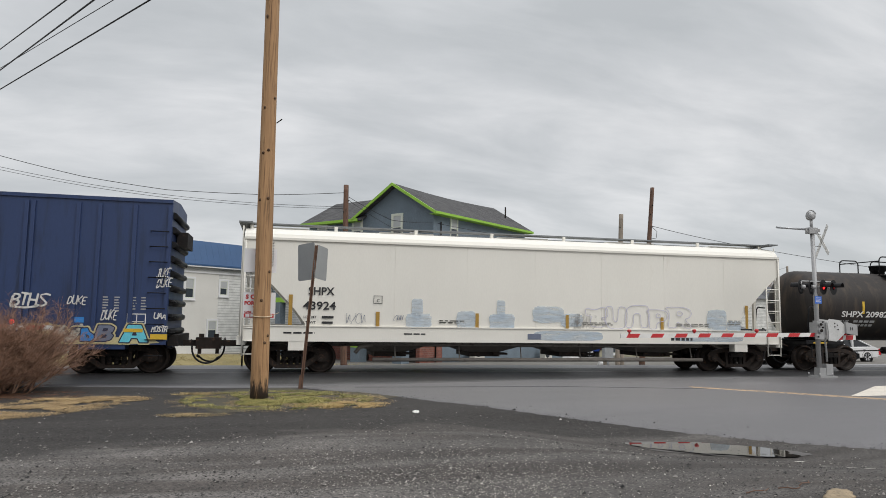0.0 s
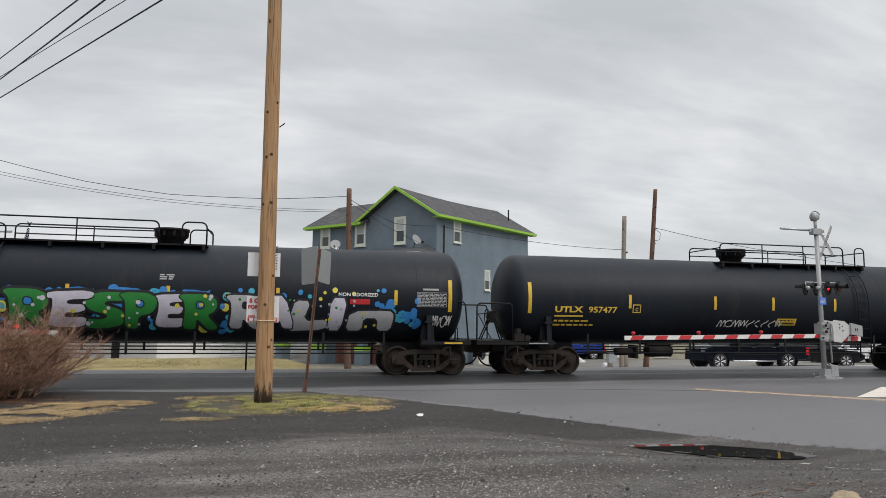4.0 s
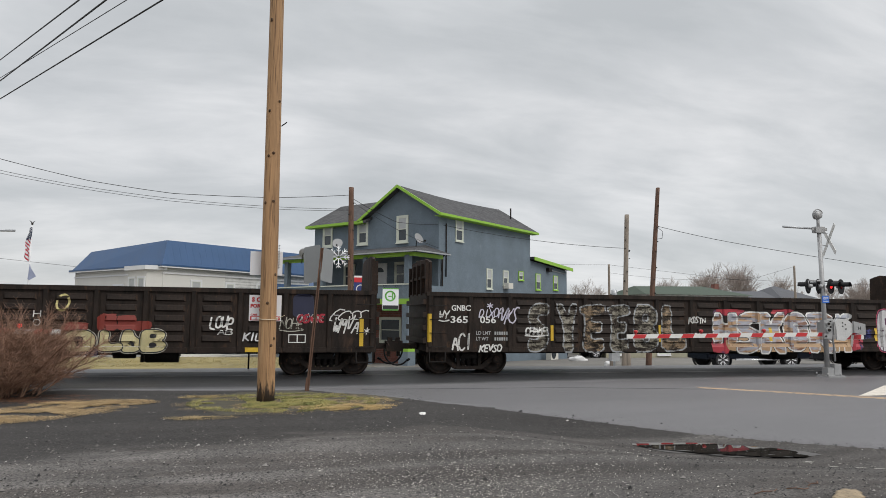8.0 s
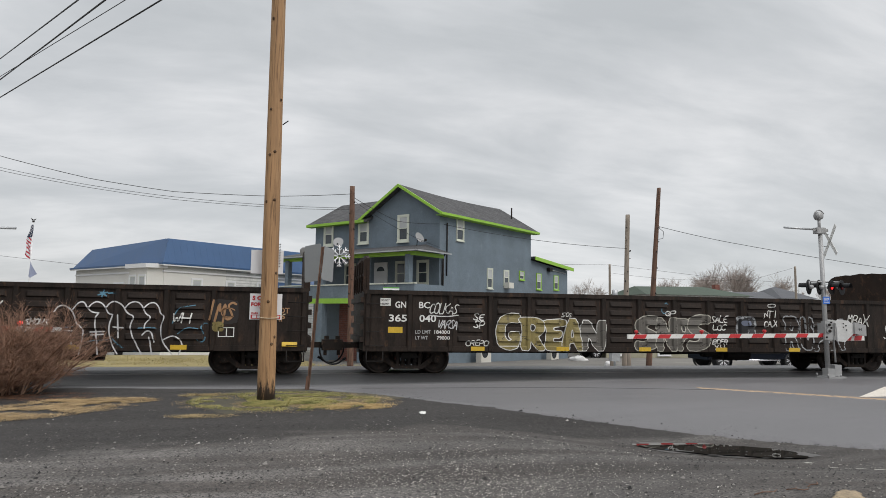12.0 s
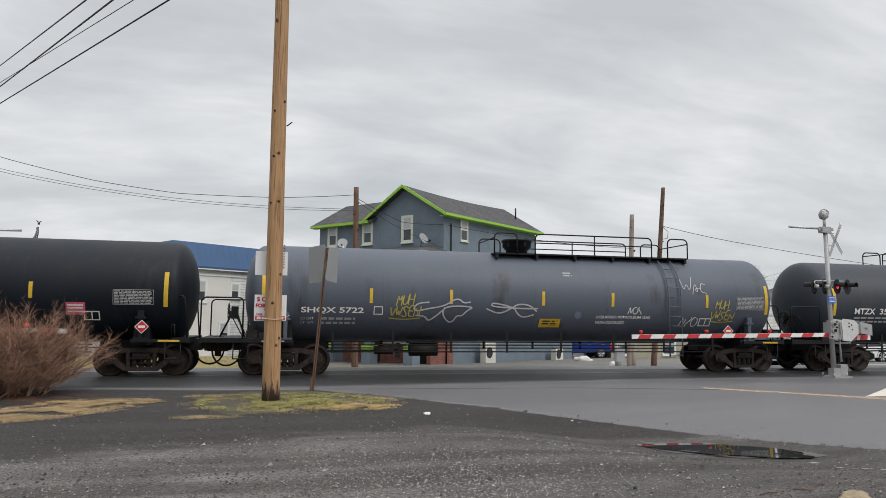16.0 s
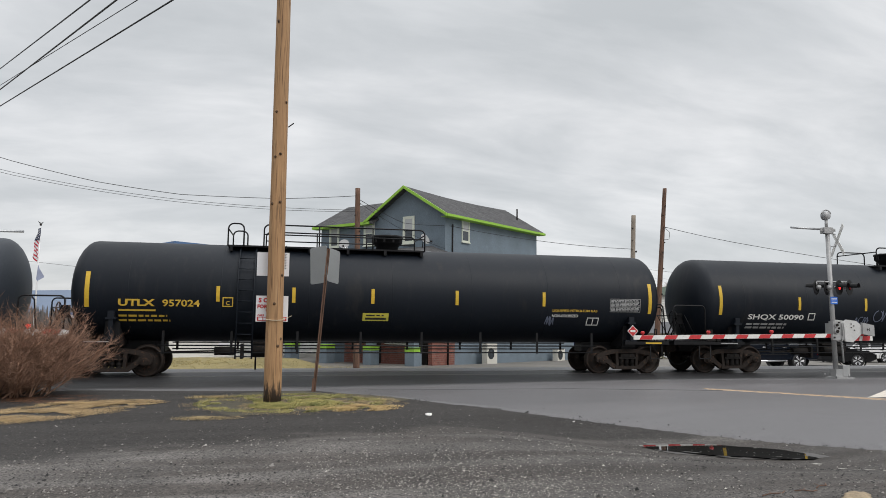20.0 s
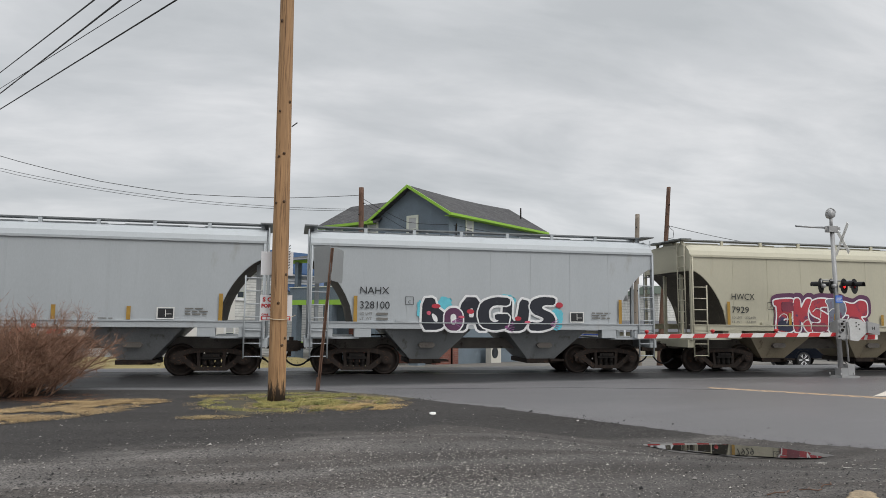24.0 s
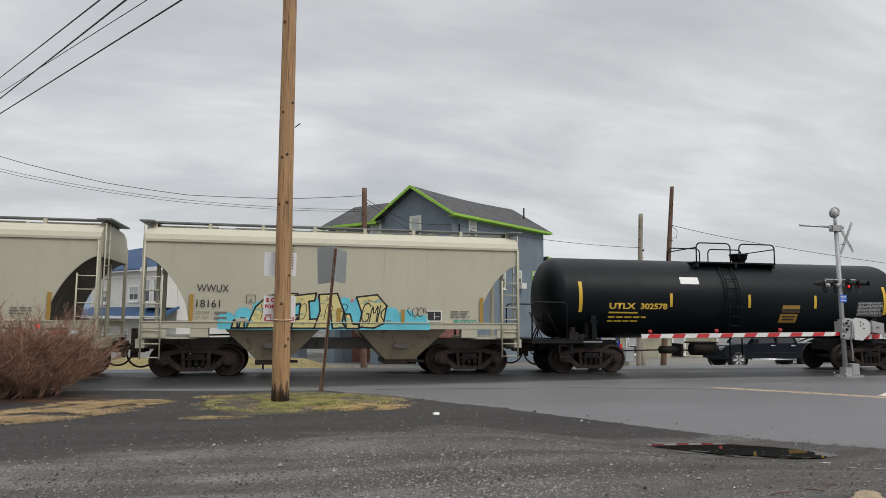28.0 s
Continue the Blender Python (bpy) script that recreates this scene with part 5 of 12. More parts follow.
strip("edge_line", [(-60, 28.3), (-7, 28.3), (-3.5, 28.35)], [(-60, 28.43), (-7, 28.43), (-3.5, 28.48)], 0.017, M_LINE_W, "worn white painted line on the far street", cat="road marking")


def bank(x, y):
    """Height of the low grass bank over the ground beyond the far kerb."""
    return 0.03 + 0.40 * smooth(31.2, 36.2, y) * (1 - smooth(0.0, 1.6, x))


bm = BM()
for i, x in enumerate(np.linspace(-70, 1.6, 60)):
    for j, y in enumerate(np.linspace(31.05, 36.6, 9)):
        bm.verts.new((x, y, ground_z(x, y) + bank(x, y) + 0.03 * noise.noise((x * 0.7, y * 0.7, 0))))
bm.verts.ensure_lookup_table()
for i in range(59):
    for j in range(8):
        bm.faces.new([bm.verts[k] for k in (i * 9 + j, i * 9 + 9 + j, i * 9 + 10 + j, i * 9 + 1 + j)]).smooth = True
tagged(part("verge", bm, M_TURF), "low bank of dull yellow winter grass beside the far street", "grass", kind="structure")
strip("kerb", [(-70, 31.0), (-20, 31.0), (-4, 30.9), (1.5, 30.9)], [(-70, 31.12), (-20, 31.12), (-4, 31.02), (1.5, 31.02)], 0.09, M_CONC, "low concrete kerb along the winter grass")
strip("pavement", [(1.5, 30.8), (5, 30.6), (9, 31.2), (12.5, 33.0)], [(-1.5, 42), (2.0, 42), (7.5, 35.6), (11.5, 37.6)], 0.035, M_DIRT, "trodden gravel apron before the house porch", n=4)
strip("road_joint", [(1.8, 16.1), (3.69, 15.99), (6.67, 15.84), (9.31, 15.21), (10.2, 15.0)], [(1.8, 16.14), (3.69, 16.05), (6.67, 15.91), (9.31, 15.27), (10.2, 15.03)], 0.026, M_ASPHALT_BLACK, "dark sealed joint across the road", cat="road marking", rag=0.01, sub=6)
strip("centre_line", [(9.96, 15.33), (11, 14.3), (12.15, 13.12), (14.5, 10.6), (20, 5)], [(10.05, 15.62), (11.18, 14.56), (12.4, 13.34), (14.8, 10.85), (20.4, 5.3)], 0.026, M_LINE, "worn yellow centre line on the road", cat="road marking", rag=0.012, sub=6)
strip("stop_line", [(12.55, 13.2), (20, 13.4)], [(15.3, 15.25), (20, 15.5)], 0.025, M_LINE_W, "broad pale painted patch on the road", cat="road marking", n=2)
for y in (TRACK_Y - 0.7525, TRACK_Y + 0.7525):
    bm = BM()
    bx(bm, -400, 400, y - 0.036, y + 0.036, -0.16, -0.001)
    tagged(part("rail", bm, M_RAIL, bevel=0.006), "worn steel rail set flush in the crossing", "rail", "rails", kind="structure")
bm = BM()
for y in (TRACK_Y - 0.67, TRACK_Y + 0.67):
    bx(bm, -400, 400, y - 0.04, y + 0.04, -0.03, -0.012)
tagged(part("flangeway", bm, M_BLACK), "dark rubber flangeway beside the rails", "rail", kind="structure")


def outline(cx, cy, rx, ry, rot, n, rnd, rough):
    ph = [rnd.uniform(0, 6.28) for _ in range(4)]
    out = []
    for i in range(n):
        a = 2 * math.pi * i / n
        k = 1 + rough * (math.sin(3 * a + ph[0]) * 0.4 + math.sin(5 * a + ph[1]) * 0.3 + math.sin(9 * a + ph[2]) * 0.2 + math.sin(17 * a + ph[3]) * 0.12)
        x, y = rx * k * math.cos(a), ry * k * math.sin(a)
        out.append((cx + x * math.cos(rot) - y * math.sin(rot), cy + x * math.sin(rot) + y * math.cos(rot)))
    return out


def patch(name, cx, cy, rx, ry, rot, lift, ma, label, cat, seed, rough=0.35, n=56):
    bm = BM()
    vs = [bm.verts.new((x, y, ground_z(x, y) + lift)) for x, y in outline(cx, cy, rx, ry, rot, n, random.Random(seed), rough)]
    c = bm.verts.new((cx, cy, ground_z(cx, cy) + lift))
    for a, b in zip(vs, vs[1:] + vs[:1]):
        bm.faces.new((c, a, b))
    return tagged(part(name, mesh_of(name, bm, ma), ma), label, cat, kind="structure")


M_WATER = mat("still_puddle_water", (0.018, 0.017, 0.015), 0.02, var=0.1, bump=0.0)
M_WATER.node_tree.nodes["Principled BSDF"].inputs["Roughness"].default_value = 0.015
for lk in list(M_WATER.node_tree.links):
    if lk.to_socket.name == "Roughness":
        M_WATER.node_tree.links.remove(lk)
M_SILT = mat("pale_wet_silt", (0.09, 0.085, 0.08), 0.6, var=0.3, scale=6, bump=0.4)
M_MUD = mat("damp_silt", (0.075, 0.07, 0.066), 0.6, var=0.25, scale=3, bump=0.4)
patch("puddle_edge", 6.67, 9.74, 1.27, 0.50, -0.5, 0.009, M_MUD, "damp silty rim round the puddle", "mud", 4, 0.14)
pool = patch("puddle", 6.67, 9.74, 1.22, 0.46, -0.5, 0.02, M_WATER, "shallow long puddle of still rainwater on the lot", "puddle", 5, 0.16)
for v in pool.data.vertices:
    v.co.z = ground_z(6.65, 9.6) + 0.03
for cx, cy, rx in ((6.02, 9.72, 0.13), (6.33, 9.35, 0.10), (6.6, 9.18, 0.07), (6.95, 9.05, 0.05), (7.15, 9.2, 0.05), (7.3, 9.02, 0.06)):
    bar = patch("silt_bar", cx, cy, rx, rx * 0.22, -0.5, 0.02, M_SILT, "pale silt bar standing out of the puddle", "silt", int(cx * 90), 0.3, 24)
    for v in bar.data.vertices:
        v.co.z = ground_z(6.65, 9.6) + 0.032
rnd = random.Random(90)
V, F = [], []
for i in range(34):
    u, v = rnd.uniform(-0.5, 1.0) * 1.1, rnd.gauss(0, 0.5) * 0.22 - 0.06
    x, y, k, r = 6.67 + u * 0.878 + v * 0.479, 9.74 - u * 0.479 + v * 0.878, len(V), rnd.uniform(0.006, 0.02)
    V += [(x - r, y, ground_z(6.65, 9.6) + 0.0315), (x, y - r * 0.5, ground_z(6.65, 9.6) + 0.0315), (x + r, y, ground_z(6.65, 9.6) + 0.0315), (x, y + r * 0.5, ground_z(6.65, 9.6) + 0.0325)]
    F.append((k, k + 1, k + 2, k + 3))
me = bpy.data.meshes.new("floating_specks")
me.from_pydata(V, [], F)
me.materials.append(M_SILT)
tagged(new("floating_specks", me), "small pale specks floating on the puddle", "debris", kind="stuff")
M_MOSS = mat("damp_turf_soil", (0.055, 0.048, 0.03), 0.9, var=0.4, scale=3, fine=30, bump=0.8)
patch("turf_soil", 0.25, 14.3, 2.0, 1.75, 0.0, 0.006, M_MOSS, "thin mossy soil island at the pole", "soil", 8, 0.3)
for cx, cy, r in ((7.34, 8.67, 0.07), (7.33, 8.19, 0.06), (7.42, 8.03, 0.05), (7.51, 7.92, 0.07), (7.58, 7.69, 0.09)):
    patch("silt_patch", cx, cy, r, r * 0.55, -0.2, 0.005, M_CONC, "pale dried silt patch on the lot", "silt", int(cx * 100), 0.3, 20)


def grass(name, cx, cy, rx, ry, n, h, lo, hi, label, seed, lay=0.6, rot=0.0, rise=None):
    rnd = random.Random(seed)
    V, F = [], []
    while len(F) < n:
        a, b = rnd.gauss(0, 0.5), rnd.gauss(0, 0.5)
        if a * a + b * b > 1.1 or noise.noise((a * 2.4 + seed, b * 2.4, 0)) + 0.7 * noise.noise((a * rx * 3.1, b * ry * 3.1, seed)) < (-0.2 if name == "dry_grass" else -0.13):
            continue
        x, y = cx + a * rx * math.cos(rot) - b * ry * math.sin(rot), cy + a * rx * math.sin(rot) + b * ry * math.cos(rot)
        z = ground_z(x, y) + 0.004 + (rise(x, y) if rise else 0.0)
        t, l = rnd.uniform(0, 6.28), h * rnd.uniform(0.4, 1.2)
        w = rnd.uniform(0.003, 0.0065) if lay > 0.8 else rnd.uniform(0.004, 0.009)
        dx, dy = math.cos(t), math.sin(t)
        k = len(V)
        V += [(x - dy * w, y + dx * w, z), (x + dy * w, y - dx * w, z), (x + dx * l * lay, y + dy * l * lay, z + l * (1 - lay) * 1.3 + 0.004)]
        F.append((k, k + 1, k + 2))
    me = bpy.data.meshes.new(name)
    me.from_pydata(V, [], F)
    ma = isle(mat(name + "_blades", hi, 0.8, bump=0), lo, hi, 3.2)
    me.materials.append(ma)
    return tagged(new(name, me), label, "grass", kind="stuff")


grass("grass", 0.1, 14.1, 1.75, 1.5, 26000, 0.07, (0.075, 0.10, 0.02), (0.42, 0.36, 0.13), "short patchy green and yellow grass round the pole", 3, 0.72)
grass("grass", 1.75, 14.1, 0.45, 0.5, 1500, 0.09, (0.2, 0.15, 0.07), (0.42, 0.31, 0.16), "flattened straw-coloured grass at the island's edge", 24, 0.85)
grass("grass", 0.2, 14.0, 2.1, 1.7, 9000, 0.07, (0.16, 0.11, 0.05), (0.46, 0.34, 0.17), "short dead straw mixed into the grass island", 25, 0.85)
grass("grass", 1.2, 13.1, 0.9, 0.5, 4200, 0.09, (0.3, 0.2, 0.08), (0.5, 0.36, 0.16), "flattened straw-coloured grass at the island's edge", 4, 0.8)
grass("grass", -1.5, 15.2, 0.55, 0.35, 700, 0.09, (0.2, 0.15, 0.06), (0.42, 0.31, 0.14), "flattened straw-coloured grass at the island's edge", 14, 0.8)
grass("dry_grass", -3.9, 13.3, 1.9, 1.0, 13000, 0.13, (0.2, 0.13, 0.06), (0.55, 0.40, 0.21), "flattened dry tan grass below the shrub", 5, 0.9, 0.85)
grass("dry_grass", -3.4, 14.4, 1.1, 0.5, 7000, 0.13, (0.2, 0.13, 0.06), (0.55, 0.39, 0.19), "flattened dry tan grass below the shrub", 6, 0.9, 0.05)
grass("dry_grass", -1.3, 12.1, 0.6, 0.25, 1100, 0.1, (0.2, 0.15, 0.07), (0.42, 0.31, 0.15), "thin wisps of dry tan grass on the lot", 18, 0.92, 0.0)
grass("dry_grass", -5.2, 12.1, 1.5, 0.5, 6000, 0.13, (0.2, 0.13, 0.06), (0.55, 0.39, 0.19), "flattened dry tan grass below the shrub", 19, 0.9, 0.15)
grass("weeds", 9.5, 31.6, 3.4, 0.9, 2600, 0.13, (0.11, 0.09, 0.04), (0.34, 0.27, 0.13), "thin dead weeds along the gravel apron", 41, 0.7, -0.3)
grass("verge_grass", -6, 33.7, 10, 2.3, 9000, 0.12, (0.2, 0.17, 0.06), (0.42, 0.34, 0.15), "dull yellow winter grass on the verge", 7, 0.6, 0.0, bank)


def chips(name, n, region, size, lo, hi, label, seed, dense=None):
    rnd = random.Random(seed)
    V, F = [], []
    i = 0
    while i < n:
        x, y = rnd.uniform(region[0], region[1]), region[2] + (region[3] - region[2]) * rnd.random() ** 1.5
        if dense and not dense(x, y, rnd):
            continue
        pu, pv = (x - 6.65) * 0.878 - (y - 9.6) * 0.479, (x - 6.65) * 0.479 + (y - 9.6) * 0.878
        if (pu / 1.4) ** 2 + (pv / 0.56) ** 2 < 1:
            continue
        s = size * rnd.uniform(0.4, 1.0) * (2.0 if rnd.random() < 0.03 else 1)
        z, k, t = ground_z(x, y) + 0.009, len(V), rnd.uniform(0, 6.28)
        c, q = math.cos(t), math.sin(t)
        a, b = s, s * rnd.uniform(0.5, 0.9)
        V += [(x + a * c, y + a * q, z), (x - b * q, y + b * c, z), (x - a * c, y - a * q, z), (x + b * q, y - b * c, z), (x + 0.2 * a, y, z + s * rnd.uniform(0.5, 0.9))]
        F += [(k, k + 1, k + 4), (k + 1, k + 2, k + 4), (k + 2, k + 3, k + 4), (k + 3, k, k + 4)]
        i += 1
    me = bpy.data.meshes.new(name)
    me.from_pydata(V, [], F)
    me.materials.append(isle(mat(name + "_stone", hi, 0.85, bump=0), lo, hi))
    return tagged(new(name, me), label, "gravel", kind="stuff")


def on_lot(x, y, rnd):
    """True on the near side of the road's edge."""
    for (ax, ay), (bx_, by) in zip(near, near[1:]):
        if ax <= x <= bx_:
            return y < ay + (by - ay) * (x - ax) / (bx_ - ax) - 0.1
    return False


def worn(x, y, rnd):
    if x > 2.6 and rnd.random() < 0.75:
        return False
    low = 9.9 + 0.34 * min(x, 2.5) - y
    return on_lot(x, y, rnd) and low + rnd.gauss(0, 0.8) > 0 and noise.noise((x * 0.8, y * 0.9, 3.0)) + rnd.uniform(-0.3, 0.3) > 0.08


def strewn(x, y, rnd):
    return rnd.random() < math.exp(-((x - 1.9 - 0.25 * (y - 6)) / 1.1) ** 2 - ((y - 6.3) / 1.6) ** 2) + 0.08


chips("gravel", 7000, (-9, 9, 4.9, 15.5), 0.010, (0.05, 0.046, 0.042), (0.25, 0.228, 0.205), "small pale stone chips strewn over the lot", 11, worn)
chips("gravel", 650, (-6, 9, 8.5, 16), 0.016, (0.09, 0.085, 0.08), (0.42, 0.40, 0.37), "scattered pale pebbles on the dark lot", 21, on_lot)
chips("gravel", 5200, (0.2, 4.4, 4.9, 9.0), 0.0095, (0.16, 0.15, 0.135), (0.58, 0.55, 0.50), "small pale stone chips strewn over the lot", 12, strewn)
chips("gravel", 9000, (-9, 9, 4.9, 16), 0.013, (0.012, 0.012, 0.012), (0.06, 0.058, 0.055), "loose black chips of broken asphalt", 13, on_lot)


chips("gravel", 5600, (-8, 8, 4.9, 11.5), 0.019, (0.05, 0.047, 0.044), (0.28, 0.26, 0.24), "loose grey crushed stones on the lot", 22, worn)
chips("gravel", 2000, (-8, 8, 4.9, 12), 0.019, (0.010, 0.010, 0.010), (0.05, 0.047, 0.045), "loose black chips of broken asphalt", 23, on_lot)


def spill(x, y, rnd):
    for (ax, ay), (bx_, by) in zip(near, near[1:]):
        if ax <= x <= bx_:
            e = ay + (by - ay) * (x - ax) / (bx_ - ax)
            return e < y < e + 0.15 + abs(rnd.gauss(0, 0.45))
    return False


chips("gravel", 750, (1.5, 10.5, 6.0, 16), 0.024, (0.01, 0.01, 0.01), (0.05, 0.05, 0.05), "loose black chips of asphalt spilled along the road's edge", 15, spill)


def stone(name, x, y, sx, sy, sz, ma, label, seed):
    bm = BM()
    bmesh.ops.create_icosphere(bm, subdivisions=3, radius=1)
    for v in bm.verts:
        k = 1 + 0.3 * noise.noise(v.co * 1.6 + Vector((seed, 0, 0))) + 0.3 * noise.noise(v.co * 4.5 + Vector((0, seed, 0)))
        v.co = Vector((v.co.x * sx, v.co.y * sy, v.co.z * sz)) * k
    for f in bm.faces:
        f.smooth = True
    ob = part(name, bm, ma, at=pose(x, y, ground_z(x, y) + sz * 0.25, 0, 0, seed * 40))
    return tagged(ob, label, "stone")


stone("kerb_stone", 5.3, 5.74, 0.30, 0.12, 0.03, mat("broken_concrete", (0.27, 0.21, 0.135), 0.9, var=0.4, scale=9, bump=1.0, second=(0.14, 0.09, 0.05), spots=0.5), "rough broken lump of tan concrete on the lot", 1)
stone("paper_scrap", 2.44, 12.16, 0.12, 0.06, 0.02, M_WHITE, "crumpled scrap of white litter on the lot", 2)
stone("snow_pile", 16.25, 32.8, 0.3, 0.25, 0.2, mat("dirty_snow", (0.58, 0.57, 0.56), 0.7, var=0.15, scale=5, bump=0.4), "small melting heap of dirty snow", 3)
stone("snow_pile", 18.0, 40.6, 0.55, 0.4, 0.24, bpy.data.materials["dirty_snow"], "small melting heap of dirty snow", 4)

# ---- the shrub at the lot's corner ----
M_TWIG = isle(mat("dry_brown_twig", (0.16, 0.09, 0.06), 0.8, bump=0), (0.11, 0.062, 0.044), (0.47, 0.285, 0.195))


def shrub():
    rnd = random.Random(21)
    th = thing("shrub", "leafless feathery brown shrub at the edge of the lot", "shrub", at=pose(-6.2, 16.0, 0.1))
    stems, twigs = BM(), ([], [])

    def blade(p, q, w):
        d = (q - p).normalized()
        for a in (d.orthogonal().normalized(), d.cross(d.orthogonal()).normalized()):
            k = len(twigs[0])
            twigs[0].extend([tuple(p - a * w), tuple(p + a * w), tuple(q)])
            twigs[1].append((k, k + 1, k + 2))

    for i in range(120):
        a = rnd.uniform(0, 6.28)
        r0, lean = rnd.uniform(0, 0.75), rnd.uniform(0.1, 1.05) if i % 4 else rnd.uniform(1.2, 2.2)
        p = Vector((r0 * math.cos(a) * 1.5, r0 * math.sin(a), 0))
        d = Vector((math.cos(a) * lean + 0.2, math.sin(a) * lean * 0.7, 1)).normalized()
        l = rnd.uniform(0.9, 1.9)
        mid = p + d * l * 0.5 + Vector((rnd.gauss(0, 0.06), rnd.gauss(0, 0.06), 0))
        tip = mid + (d + Vector((0.25, 0, -0.1)) * rnd.random()).normalized() * l * 0.5
        rod(stems, p, mid, 0.014, 5, 0.009)
        rod(stems, mid, tip, 0.009, 5, 0.003)
        for k in range(80):
            u = rnd.uniform(0.22, 1.0)
            b = p.lerp(mid, u * 2) if u < 0.5 else mid.lerp(tip, u * 2 - 1)
            e = (d * rnd.uniform(0.4, 1.0) + Vector((rnd.gauss(0.12, 0.5), rnd.gauss(0, 0.5), rnd.gauss(0.1, 0.3)))).normalized() * rnd.uniform(0.12, 0.4)
            blade(b, b + e, 0.0038)
            for m in range(3):
                c = b + e * rnd.uniform(0.3, 1.0)
                blade(c, c + (e.normalized() + Vector((rnd.gauss(0, 0.5), rnd.gauss(0, 0.5), rnd.gauss(0, 0.4)))).normalized() * rnd.uniform(0.06, 0.2), 0.0032)
    part("stem", stems, M_TWIG, th)
    me = bpy.data.meshes.new("twig_mass")
    me.from_pydata(twigs[0], [], twigs[1])
    me.materials.append(M_TWIG)
    tagged(part("twig_mass", me, None, th), kind="stuff")
    return th


sh = shrub()
copy_thing(sh, pose(-7.9, 16.3, 0.1, rz=70))
copy_thing(sh, pose(-5.75, 16.5, 0.05, rz=125))
copy_thing(sh, pose(-7.2, 15.3, 0.0, rz=200))
grass("leaf_litter", -5.6, 15.6, 1.9, 0.6, 3500, 0.07, (0.07, 0.03, 0.02), (0.22, 0.1, 0.05), "red-brown dead leaves under the shrub", 17, 0.9)
grass("leaf_litter", -4.6, 15.0, 1.3, 0.5, 1500, 0.07, (0.07, 0.03, 0.02), (0.25, 0.12, 0.06), "red-brown dead leaves under the shrub", 27, 0.9)

# ---- utility poles, signs and wires ----
M_POLE = mat("weathered_pole_wood", (0.37, 0.215, 0.105), 0.8, var=0.3, scale=9, fine=40, bump=0.9, second=(0.11, 0.062, 0.03), spots=0.5, stretch=(1, 1, 0.05))
M_POLE_OLD = mat("old_dark_pole_wood", (0.125, 0.068, 0.045), 0.85, var=0.55, scale=7, fine=30, bump=0.8, second=(0.04, 0.025, 0.018), spots=0.6, stretch=(1, 1, 0.12))
M_POLE_GREY = mat("grey_pole_wood", (0.25, 0.21, 0.17), 0.85, var=0.25, scale=4, fine=20, bump=0.4, stretch=(1, 1, 0.1))
M_WIRE = mat("black_cable", (0.012, 0.012, 0.013), 0.6, bump=0)
M_TAR = mat("tarred_pole_foot", (0.05, 0.032, 0.02), 0.85, var=0.4, scale=6, second=(0.22, 0.13, 0.06), spots=0.35, bump=0.5, stretch=(1, 1, 0.12))
M_SIGN_W = mat("plain_white_sign", (0.78, 0.78, 0.8), 0.45, var=0.04, bump=0.02)
M_SIGN_B = mat("dull_aluminium_sign_back", (0.33, 0.34, 0.34), 0.5, 0.5, var=0.1, scale=3)


def pole(label, x, y, z0, z1, r0, r1, ma, dx=0.0, dy=0.0):
    th = thing("utility_pole", label, "utility pole", "utility poles", pose(x, y, z0))
    bm = BM()
    n, seg = 20, 26
    rings = []
    for i in range(seg + 1):
        u = i / seg
        r = r0 + (r1 - r0) * u
        rings.append([(dx * u + r * math.cos(a) * (1 + 0.03 * noise.noise((math.cos(a) * 2, math.sin(a) * 2, i * 0.3 + x))), dy * u + r * math.sin(a), (z1 - z0) * u) for a in (2 * math.pi * k / n for k in range(n))])
    loft(bm, rings, smooth=True)
    part("shaft", bm, ma, th)
    return th


def tarred(ma, top):
    """Tar soaked up from the foot, fading out in long ragged streaks."""
    nt = ma.node_tree
    N, K = nt.nodes.new, nt.links.new
    b = nt.nodes["Principled BSDF"]
    src = b.inputs["Base Color"].links[0].from_socket
    tc, sep, mp, n = N("ShaderNodeTexCoord"), N("ShaderNodeSeparateXYZ"), N("ShaderNodeMapping"), N("ShaderNodeTexNoise")
    r, add, st, mx = N("ShaderNodeMapRange"), N("ShaderNodeMath"), N("ShaderNodeMapRange"), N("ShaderNodeMix")
    K(tc.outputs["Object"], sep.inputs[0])
    mp.inputs["Scale"].default_value = (14, 14, 3.2)
    K(tc.outputs["Object"], mp.inputs[0])
    K(mp.outputs[0], n.inputs["Vector"])
    n.inputs["Scale"].default_value, n.inputs["Detail"].default_value, n.inputs["Roughness"].default_value = 1.0, 9.0, 0.7
    r.inputs["From Max"].default_value = top
    r.inputs["To Min"].default_value, r.inputs["To Max"].default_value = 0.30, -0.3
    K(sep.outputs[2], r.inputs["Value"])
    K(n.outputs["Fac"], add.inputs[0])
    K(r.outputs[0], add.inputs[1])
    st.inputs["From Min"].default_value, st.inputs["From Max"].default_value = 0.48, 0.62
    K(add.outputs[0], st.inputs["Value"])
    mx.data_type = "RGBA"
    mx.inputs["B"].default_value = (0.03, 0.018, 0.011, 1)
    K(st.outputs[0], mx.inputs["Factor"])
    K(src, mx.inputs["A"])
    K(mx.outputs["Result"], b.inputs["Base Color"])


